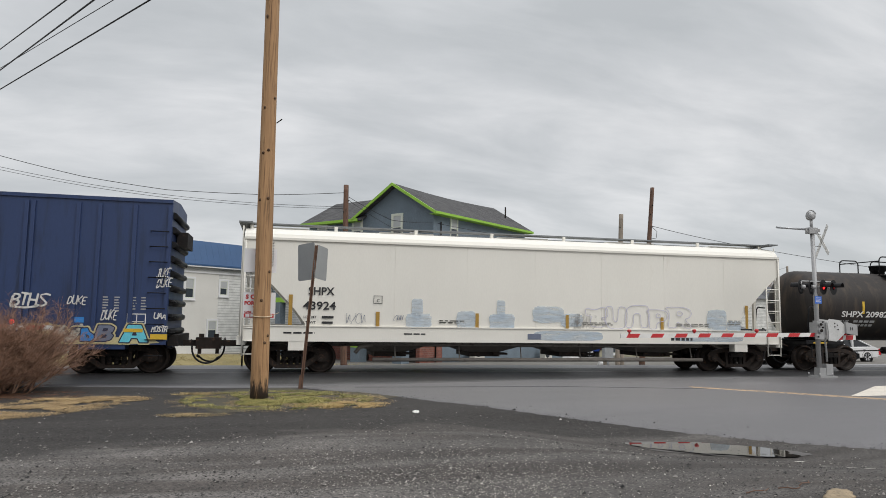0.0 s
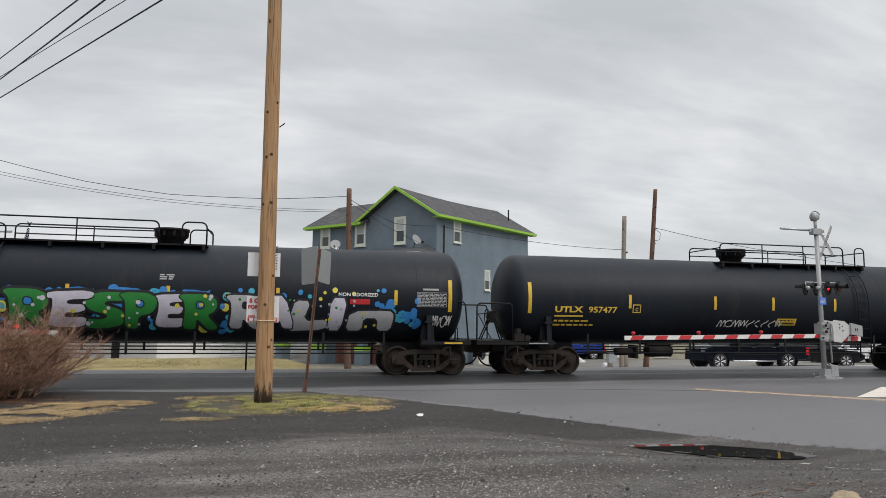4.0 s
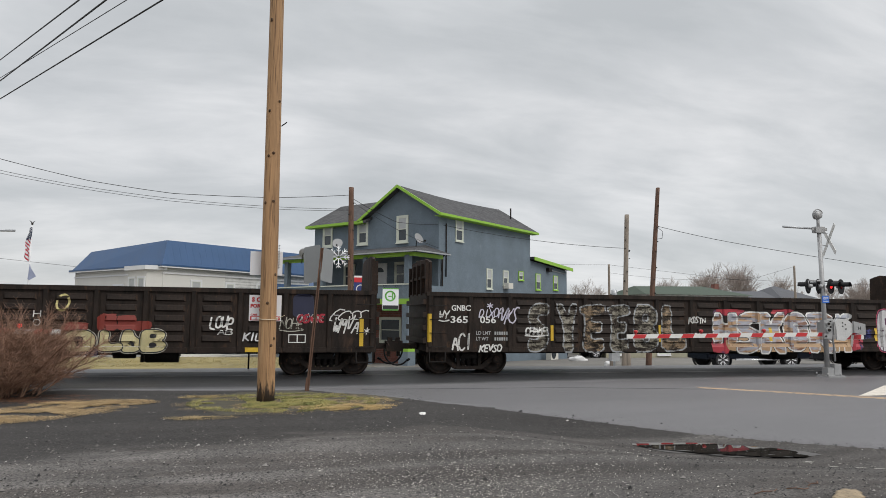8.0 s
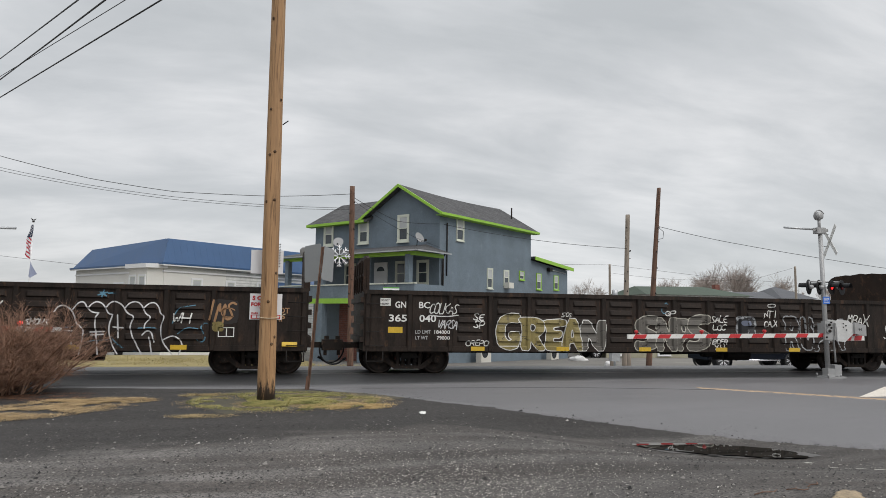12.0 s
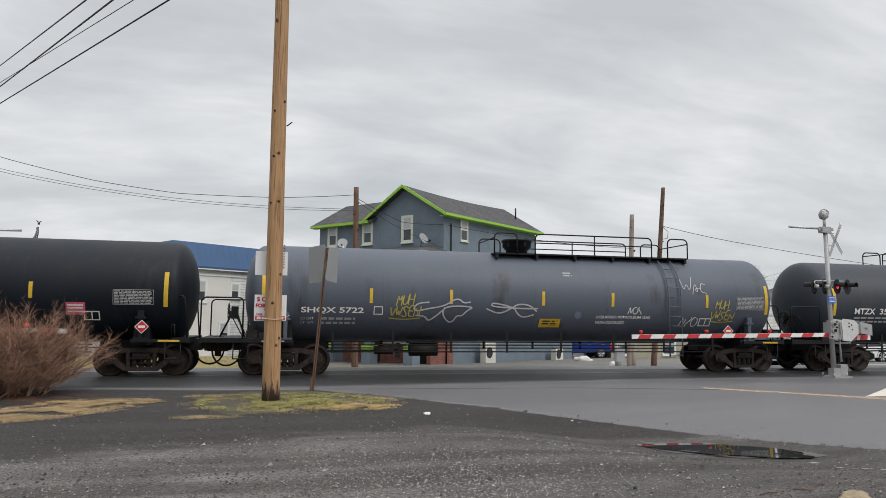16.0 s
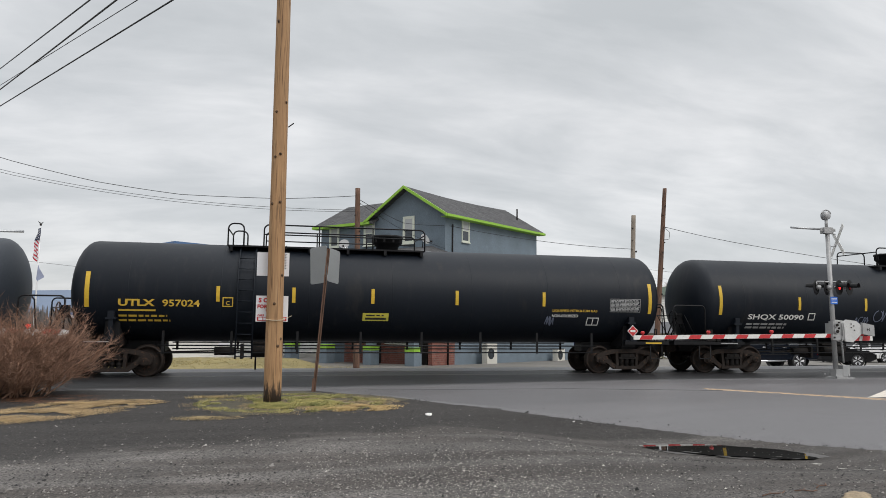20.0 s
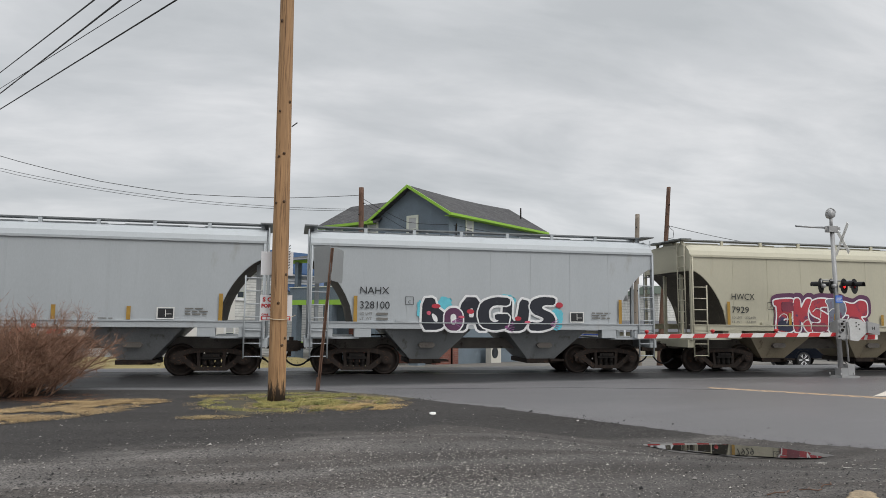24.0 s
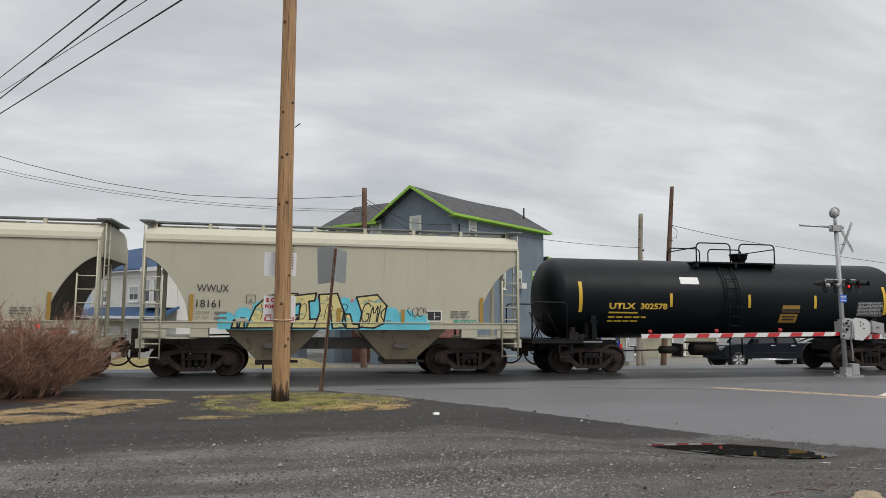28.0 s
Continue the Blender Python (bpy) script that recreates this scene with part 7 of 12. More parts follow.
for x, y, h, w in ((14.9, 29.8, 1.05, 0.12), (16.15, 30.6, 1.25, 0.1)):
    mk = thing("bollard", "short weathered wooden post beside the track", "post", "posts beyond the track", pose(x, y, ground_z(x, y) - 0.05))
    bm = BM()
    rod(bm, (0, 0, 0), (0, 0, h), w, 10)
    part("stake", bm, M_POLE_GREY, mk)
cbx = thing("signal_case", "small grey signal equipment case on a stand", "equipment box", at=pose(14.55, 28.9, -0.42))
bm = BM()
bx(bm, -0.2, 0.2, -0.15, 0.15, 0.35, 0.95)
part("case", bm, M_GALV, cbx, bevel=0.02)
bm = BM()
rod(bm, (0, 0, 0), (0, 0, 1.9), 0.05, 8)
bx(bm, -0.3, 0.3, -0.2, 0.2, 0, 0.12)
part("stand", bm, M_GALV, cbx)


# ---- houses ----
def bricks(name, a, b, mortar, scale, bump=0.4, w=0.5, h=0.25):
    ma = bpy.data.materials.new(name)
    ma.use_nodes = True
    nt = ma.node_tree
    N, K = nt.nodes.new, nt.links.new
    p = nt.nodes["Principled BSDF"]
    p.inputs["Roughness"].default_value = 0.85
    tc, sep, com = N("ShaderNodeTexCoord"), N("ShaderNodeSeparateXYZ"), N("ShaderNodeCombineXYZ")
    K(tc.outputs["Object"], sep.inputs[0])
    ad = N("ShaderNodeMath")
    K(sep.outputs[0], ad.inputs[0])
    K(sep.outputs[1], ad.inputs[1])
    K(ad.outputs[0], com.inputs[0])
    K(sep.outputs[2], com.inputs[1])
    t = N("ShaderNodeTexBrick")
    t.inputs["Scale"].default_value = scale
    t.inputs["Color1"].default_value, t.inputs["Color2"].default_value, t.inputs["Mortar"].default_value = a + (1,), b + (1,), mortar + (1,)
    t.inputs["Brick Width"].default_value, t.inputs["Row Height"].default_value = w, h
    t.inputs["Mortar Size"].default_value = 0.015
    K(com.outputs[0], t.inputs["Vector"])
    n = N("ShaderNodeTexNoise")
    n.inputs["Scale"].default_value = 2.5
    n.inputs["Detail"].default_value = 6
    K(tc.outputs["Object"], n.inputs["Vector"])
    hs, mr = N("ShaderNodeHueSaturation"), N("ShaderNodeMapRange")
    mr.inputs["To Min"].default_value, mr.inputs["To Max"].default_value = 0.6, 1.4
    K(n.outputs["Fac"], mr.inputs["Value"])
    K(mr.outputs[0], hs.inputs["Value"])
    K(t.outputs["Color"], hs.inputs["Color"])
    K(hs.outputs[0], p.inputs["Base Color"])
    bp = N("ShaderNodeBump")
    bp.inputs["Strength"].default_value, bp.inputs["Distance"].default_value = bump, 0.02
    K(t.outputs["Fac"], bp.inputs["Height"])
    bp.invert = True
    K(bp.outputs[0], p.inputs["Normal"])
    return ma


M_STUCCO = mat("blue_grey_stucco", (0.145, 0.183, 0.217), 0.85, var=0.25, scale=0.9, fine=14, bump=0.9, second=(0.185, 0.225, 0.26), spots=0.42)
M_LIME = mat("lime_green_trim", (0.27, 0.50, 0.05), 0.55, var=0.12, scale=3)
M_SHINGLE = bricks("grey_asphalt_shingles", (0.075, 0.073, 0.075), (0.035, 0.034, 0.036), (0.02, 0.02, 0.02), 2.2, 0.5, 0.6, 0.3)
streaks(M_SHINGLE, 9.0, (1, 1, 1), (0.13, 0.128, 0.13), 0.5, 0.72, 0.7)
streaks(M_SHINGLE, 30.0, (1, 1, 1), (0.03, 0.03, 0.032), 0.5, 0.66, 0.6)
M_BRICK = bricks("red_house_brick", (0.24, 0.085, 0.06), (0.17, 0.06, 0.045), (0.2, 0.16, 0.14), 2.3)
M_CREAM = mat("cream_window_trim", (0.62, 0.64, 0.55), 0.6, var=0.08)
M_GLASS = mat("dim_window_glass", (0.05, 0.06, 0.07), 0.06, var=0.3, scale=1.5, bump=0)
M_BLIND = mat("pale_window_blind", (0.42, 0.43, 0.43), 0.6, var=0.1, scale=3)
M_SIDING = bricks("white_clapboard", (0.66, 0.66, 0.63), (0.62, 0.62, 0.59), (0.40, 0.40, 0.38), 0.8, 0.3, 40.0, 0.14)
M_STUCCO_W = mat("off_white_stucco", (0.66, 0.645, 0.60), 0.85, var=0.07, scale=0.8, fine=18, bump=0.3, second=(0.55, 0.53, 0.49), spots=0.25)
M_BLUEROOF = mat("blue_metal_roof", (0.042, 0.096, 0.205), 0.45, 0.1, var=0.12, scale=0.8, bump=0.05)
M_DOOR = mat("white_panel_door", (0.72, 0.72, 0.72), 0.5, var=0.05)


def window(parent, w, h, at, trim=M_CREAM, name="window", blind=0.5, tw=0.11, mullion=False):
    """A sash window standing a little proud of its wall, facing -y: trim, sill, two sashes, panes."""
    bm = BM()
    for x0, x1, z0, z1 in ((-w / 2 - tw, -w / 2, -tw, h + tw), (w / 2, w / 2 + tw, -tw, h + tw), (-w / 2, w / 2, h, h + tw), (-w / 2, w / 2, -tw, 0)):
        bx(bm, x0, x1, -0.06, 0.02, z0, z1)
    wn = part(name, bm, trim, parent, at=at, bevel=0.008)
    bm = BM()
    t = 0.045
    for z0, z1, y in ((0, h / 2 + t / 2, -0.015), (h / 2 - t / 2, h, -0.035)):
        for a in ((-w / 2, -w / 2 + t, z0, z1), (w / 2 - t, w / 2, z0, z1), (-w / 2 + t, w / 2 - t, z0, z0 + t), (-w / 2 + t, w / 2 - t, z1 - t, z1)):
            bx(bm, a[0], a[1], y - 0.012, y + 0.012, a[2], a[3])
    if mullion:
        bx(bm, -0.02, 0.02, -0.05, -0.02, 0, h)
    part("sash", bm, M_CREAM if trim is not M_LIME else M_CREAM, wn)
    for z0, z1, y, ma in ((t, h / 2, -0.012, M_GLASS), (h / 2, h - t, -0.03, M_BLIND if blind else M_GLASS)):
        bm = BM()
        bx(bm, -w / 2 + 0.03, w / 2 - 0.03, y - 0.003, y + 0.003, z0, z1)
        part("pane", bm, ma, wn)
    bm = BM()
    bx(bm, -w / 2 - tw - 0.03, w / 2 + tw + 0.03, -0.1, 0.0, -tw - 0.05, -tw)
    part("sill", bm, trim, wn, bevel=0.006)
    return wn


def tri(bm, pts, t=0.12):
    """A thin roof plane through 3D points, thickened downwards."""
    loft(bm, [pts, [(p[0], p[1], p[2] - t) for p in pts]])


def blue_house():
    h = thing("house", "blue-grey stucco house with lime green trim and a two-level porch", "house", at=pose(8, 36, 0, rz=40))
    Lx, Ly, E, G = 9.74, 9.7, 7.45, -1.3
    bm = BM()
    loft(bm, [[(0, 0, 2.55), (Lx, 0, 2.55), (Lx, 5.3, 2.55), (0, 5.3, 2.55)], [(0, 0, E), (Lx, 0, E), (Lx, 5.3, E), (0, 5.3, E)]])
    loft(bm, [[(0, 0, E), (0, 5.3, E), (0, 2.65, 9.05)], [(Lx, 0, E), (Lx, 5.3, E), (Lx, 2.65, 9.05)]])
    part("wall", bm, M_STUCCO, h)
    bm = BM()
    loft(bm, [[(0, 5.3, 2.55), (5.2, 5.3, 2.55), (5.2, Ly, 2.55), (0, Ly, 2.55)], [(0, 5.3, E), (5.2, 5.3, E), (5.2, Ly, E), (0, Ly, E)]])
    loft(bm, [[(0, Ly, E), (5.2, Ly, E), (2.6, Ly, 9.0)], [(0, 5.0, E), (5.2, 5.0, E), (2.6, 5.0, 9.0)]])
    part("wing_wall", bm, M_STUCCO, h)
    bm = BM()
    loft(bm, [[(0, 0, G), (Lx, 0, G), (Lx, Ly, G), (0, Ly, G)], [(0, 0, 2.55), (Lx, 0, 2.55), (Lx, Ly, 2.55), (0, Ly, 2.55)]])
    part("ground_floor_wall", bm, M_STUCCO, h)
    bm = BM()
    bx(bm, -0.03, 0.0, 0.0, 7.4, G, 2.5)
    bx(bm, -0.03, 0.9, -0.03, 0.0, G, 2.5)
    bx(bm, -1.05, -0.03, -0.03, 0.22, G, 2.5)
    part("brick_facing", bm, M_BRICK, h)
    # rear lean-to
    bm = BM()
    loft(bm, [[(Lx, 0, G), (14.85, 0, G), (14.85, 4.5, G), (Lx, 4.5, G)], [(Lx, 0, 5.55), (14.85, 0, 5.15), (14.85, 4.5, 5.15), (Lx, 4.5, 5.55)]])
    part("rear_wall", bm, M_STUCCO, h)
    bm = BM()
    tri(bm, [(Lx, -0.3, 5.78), (15.15, -0.3, 5.36), (15.15, 4.8, 5.36), (Lx, 4.8, 5.78)], 0.14)
    part("rear_roof", bm, M_SHINGLE, h)
    bm = BM()
    slab(bm, [(Lx, 5.56), (15.17, 5.14), (15.17, 5.36), (Lx, 5.78)], -0.36, -0.3)
    part("rear_fascia", bm, M_LIME, h)
    # main roof, gable to the front, with a slack ridge
    o = 0.4
    rz, ez = 9.17, 7.36
    for s, y_e in ((-1, -o), (1, 5.3 + o)):
        bm = BM()
        rows = []
        for i in range(7):
            x = -o + (Lx + 2 * o) * i / 6
            dip = -0.12 * math.sin(math.pi * i / 6)
            rows.append(((x, 2.65, rz + dip), (x, y_e, ez)))
        loft(bm, [[a, b, (b[0], b[1], b[2] - 0.13), (a[0], a[1], a[2] - 0.13)] for a, b in rows])
        part("roof", bm, M_SHINGLE, h)
    for s, y_e in ((-1, -o), (1, 5.3 + o)):
        bm = BM()
        loft(bm, [[(-o - 0.05, 2.65, rz + 0.02), (-o + 0.02, 2.65, rz + 0.02), (-o + 0.02, 2.65, rz - 0.15), (-o - 0.05, 2.65, rz - 0.15)], [(-o - 0.05, y_e, ez + 0.02), (-o + 0.02, y_e, ez + 0.02), (-o + 0.02, y_e, ez - 0.15), (-o - 0.05, y_e, ez - 0.15)]])
        part("bargeboard", bm, M_LIME, h)
    bm = BM()
    bx(bm, -o, Lx + o, -o - 0.05, -o, ez - 0.13, ez + 0.0)
    part("fascia", bm, M_LIME, h)
    bm = BM()
    bx(bm, -o + 0.05, Lx + o - 0.05, -o + 0.0, 0.02, ez - 0.15, ez - 0.12)
    part("soffit", bm, M_LIME, h)
    # wing roof
    for xe, sgn in ((-o, 1), (5.2 + o, -1)):
        bm = BM()
        tri(bm, [(2.6, Ly + o, 9.02), (xe, Ly + o, ez), (xe, 5.0, ez), (2.6, 4.0, 9.02)], 0.13)
        part("wing_roof", bm, M_SHINGLE, h)
    bm = BM()
    bx(bm, -o - 0.05, -o, 5.25, Ly + o, ez - 0.15, ez)
    part("wing_fascia", bm, M_LIME, h)
    bm = BM()
    bx(bm, -o, 0.02, 5.3, Ly + o, ez - 0.16, ez - 0.13)
    part("wing_soffit", bm, M_LIME, h)
    bm = BM()
    rod(bm, (9.3, 1.2, 7.9), (9.3, 1.2, 9.0), 0.05, 10)
    part("vent_pipe", bm, M_IRON, h)
    fr = lambda y, z: pose(0, y, z, rz=-90)
    for y, z in ((8.52, 6.12), (5.6, 6.1), (2.55, 6.05)):
        window(h, 0.62, 1.22 if y > 3 else 1.32, fr(y, z))
    for x, z, w, hh in ((1.85, 6.08, 0.62, 1.18), (4.9, 3.55, 0.5, 1.12), (6.72, 3.85, 0.5, 0.82), (8.54, 4.25, 0.5, 0.48), (10.74, 3.72, 0.55, 0.98), (13.13, 3.8, 0.55, 0.9)):
        window(h, w, hh, pose(x, 0, z), M_LIME if x > 8 else M_CREAM, tw=0.045)
    for y, z, w, hh in ((1.1, 3.62, 0.62, 1.15), (2.65, 3.62, 0.62, 1.15), (6.6, 3.62, 0.7, 1.15)):
        window(h, w, hh, fr(y, z), blind=0)
    bm = BM()
    bx(bm, -0.06, 0.0, 3.65, 4.65, 2.85, 4.85)
    bx(bm, -0.075, -0.06, 3.85, 4.45, 3.1, 3.75)
    d = part("door", bm, M_DOOR, h, bevel=0.01)
    bm = BM()
    bm.faces.new([bm.verts.new((-0.066, 4.15 + 0.3 * math.cos(radians(a)), 4.35 + 0.26 * math.sin(radians(a)))) for a in range(0, 181, 20)])
    part("fanlight", bm, M_GLASS, d)
    # porch
    P = -2.4
    bm = BM()
    bx(bm, P - 0.05, 0, -0.35, Ly + 0.2, 2.72, 2.86)
    part("porch_floor", bm, M_CONC, h)
    bm = BM()
    bx(bm, P - 0.12, P - 0.02, -0.4, Ly + 0.3, 2.46, 2.74)
    bx(bm, P - 0.02, 0, -0.4, -0.3, 2.46, 2.74)
    part("porch_beam", bm, M_LIME, h)
    bm = BM()
    bx(bm, P - 0.08, P + 0.02, -0.35, Ly + 0.2, 2.74, 3.45)
    bx(bm, P + 0.02, 0, -0.35, -0.25, 2.74, 3.45)
    part("parapet", bm, M_STUCCO, h)
    bm = BM()
    bx(bm, P - 0.13, P + 0.07, -0.4, Ly + 0.25, 3.45, 3.51)
    part("parapet_cap", bm, M_CREAM, h)
    for y in (0.1, 3.0, 6.35, 9.3):
        bm = BM()
        bx(bm, P - 0.14, P + 0.14, y - 0.14, y + 0.14, 3.51, 4.95)
        part("porch_post", bm, M_STUCCO, h, bevel=0.015)
        bm = BM()
        bx(bm, P - 0.3, P + 0.3, y - 0.3, y + 0.3, G, 0.1)
        part("pier", bm, M_STUCCO, h, bevel=0.02)
        bm = BM()
        bx(bm, P - 0.31, P + 0.31, y - 0.31, y + 0.31, 0.1, 0.33)
        part("pier_cap", bm, M_LIME, h, "lime green band on the pier", bevel=0.02)
        bm = BM()
        bx(bm, P - 0.2, P + 0.2, y - 0.2, y + 0.2, 0.33, 2.46)
        part("porch_column", bm, M_STUCCO, h, bevel=0.02)
    bm = BM()
    bx(bm, P - 0.06, P + 0.06, -0.3, Ly + 0.2, 4.9, 5.1)
    bx(bm, P + 0.06, 0, -0.3, -0.18, 4.9, 5.1)
    part("porch_plate", bm, M_LIME, h)
    e0, e1, rw = P - 0.45, 0.0, 5.72
    bm = BM()
    tri(bm, [(e0, -0.75, 5.16), (e0, Ly + 0.7, 5.16), (e1, Ly + 0.3, rw), (e1, 0.9, rw)], 0.1)
    tri(bm, [(e0, -0.75, 5.16), (e1, 0.9, rw), (e1, -0.75, 5.16)], 0.1)
    part("porch_roof", bm, M_SHINGLE, h)
    bm = BM()
    bx(bm, e0 - 0.08, e0, -0.8, Ly + 0.7, 5.07, 5.14)
    bx(bm, e0, 0.02, -0.83, -0.75, 5.07, 5.14)
    part("gutter", bm, M_GALV, h, bevel=0.02)
    bm = BM()
    rod(bm, (0.25, -0.08, -0.8), (0.25, -0.08, 5.1), 0.045, 8)
    rod(bm, (0.6, -0.06, 4.0), (0.6, -0.06, 6.9), 0.035, 8)
    pipe(bm, [(0.25, -0.08, 5.05), (-0.2, -0.6, 5.15)], 0.045, 8)
    pipe(bm, [(-0.2, -0.3, 3.2), (0.1, -0.1, 4.2), (0.2, -0.1, 5.0)], 0.02, 6)
    part("downpipe", bm, M_IRON, h)
    # shopfront below the porch
    for y in (1.6, 5.0):
        bm = BM()
        bx(bm, -0.08, -0.03, y - 0.55, y + 0.55, G, 1.9)
        part("shop_door", bm, M_IRON, h, "dark glazed shop door", bevel=0.01)
    window(h, 1.4, 1.2, pose(-0.03, 3.3, 0.5, rz=-90), blind=0)
    # lettered sign boards become plain shapes
    return h


house = blue_house()
sb = thing("hanging_sign", "white and green shop sign hanging from the porch", "sign", at=pose(5.15, 34.05, 2.68, rz=0))
bm = BM()
bx(bm, -0.4, 0.4, -0.02, 0.02, -0.55, 0.55)
part("board", bm, M_SIGN_W, sb, bevel=0.006)
M_GREEN = mat("leaf_green_sign_paint", (0.12, 0.38, 0.06), 0.5)
bm = BM()
lathe(bm, [(0, 0.26), (0.004, 0.27), (0.006, 0.2), (0.0, 0.19)], "y", 28, cap=False)
part("emblem", bm, M_GREEN, sb, at=pose(-0.02, -0.028, 0.16))
rect_on(sb, "emblem", M_GREEN, [(0.06, 0.02, 0.12, 0.4), (-0.12, 0.12, 0.05, 0.17)], -0.021)
rect_on(sb, "text_bar", M_INK, [(-0.38, -0.5, 0.38, -0.3)], -0.021)
rect_on(sb, "text_bar", M_GREEN, [(-0.4, -0.55, 0.4, -0.5), (-0.4, 0.5, 0.4, 0.55)], -0.021)
bm = BM()
for px in (-0.3, 0.3):
    rod(bm, (px, 0, 0.55), (px, 0.6, 0.75), 0.012, 5)
part("hanger", bm, M_IRON, sb)
M_DISH = mat("grey_dish_enamel", (0.3, 0.3, 0.3), 0.4, var=0.05)


def dish(x, y, z, turn):
    d = thing("satellite_dish", "small grey satellite dish on a bent arm", "satellite dish", "satellite dishes", pose(x, y, z, rz=turn))
    bm = BM()
    prof = [(0.10 - 0.10 * (r / 0.36) ** 2, r) for r in (0.30, 0.25, 0.18, 0.1, 0.01)]
    lathe(bm, prof, "y", 22)
    part("reflector", bm, M_DISH, d, at=pose(0, 0, 0.55, -25, 0, 0))
    bm = BM()
    pipe(bm, [(0, 0.25, 0), (0, 0.2, 0.4), (0, 0.12, 0.55)], 0.025)
    pipe(bm, [(0, 0.05, 0.3), (0, -0.4, 0.35)], 0.015)
    bx(bm, -0.04, 0.04, -0.46, -0.36, 0.32, 0.42)
    part("mount", bm, M_IRON, d)


dish(6.9, 35.8, 5.45, 35)
dish(2.95, 40.5, 5.55, -10)
dish(1.0, 37.6, 4.6, 150)
M_ACW = mat("beige_appliance_enamel", (0.62, 0.60, 0.54), 0.5, var=0.08)


def condenser(k, w, hgt):
    a = house.matrix_basis @ Vector((k, -0.62, 0))
    c = thing("air_conditioner", "beige outdoor air conditioning unit against the house wall", "air conditioner", "outdoor units", pose(a.x, a.y, ground_z(a.x, a.y) - 0.1, rz=40))
    bm = BM()
    bx(bm, -w / 2, w / 2, -0.18, 0.18, 0.12, 0.12 + hgt)
    part("case", bm, M_ACW, c, bevel=0.03)
    bm = BM()
    for r in (0.1, 0.17, 0.24, 0.3):
        lathe(bm, [(-0.005, r), (0.0, r + 0.012), (0.005, r)], "y", 24, cap=False)
    part("fan_grille", bm, M_IRON, c, at=pose(-w * 0.12, -0.19, 0.12 + hgt / 2))
    bm = BM()
    lathe(bm, [(0, 0.31), (0.004, 0.31)], "y", 24)
    part("fan_opening", bm, M_GLASS, c, at=pose(-w * 0.12, -0.182, 0.12 + hgt / 2))
    bm = BM()
    for px in (-w / 3, w / 3):
        bx(bm, px - 0.05, px + 0.05, -0.2, 0.2, 0, 0.12)
    part("foot", bm, M_IRON, c)


condenser(3.4, 1.0, 1.15)
condenser(11.5, 1.0, 0.75)
wc = thing("window_air_conditioner", "small window air conditioner in a sash window", "air conditioner", at=house.matrix_basis @ pose(6.72, -0.2, 3.82))
bm = BM()
bx(bm, -0.27, 0.27, -0.2, 0.2, -0.22, 0.12)
part("case", bm, M_ACW, wc, bevel=0.02)
wl = thing("wall_lamp", "dark wall lamp with a conduit on the rear wall", "lamp", at=house.matrix_basis @ pose(12.05, -0.12, 5.08))
bm = BM()
bx(bm, -0.2, 0.2, -0.12, 0.12, -0.12, 0.12)
part("housing", bm, M_IRON, wl, bevel=0.03)
bm = BM()
rod(bm, (0.2, 0.08, 0), (2.4, 0.08, -0.12), 0.03, 6)
part("conduit", bm, M_GALV, wl)


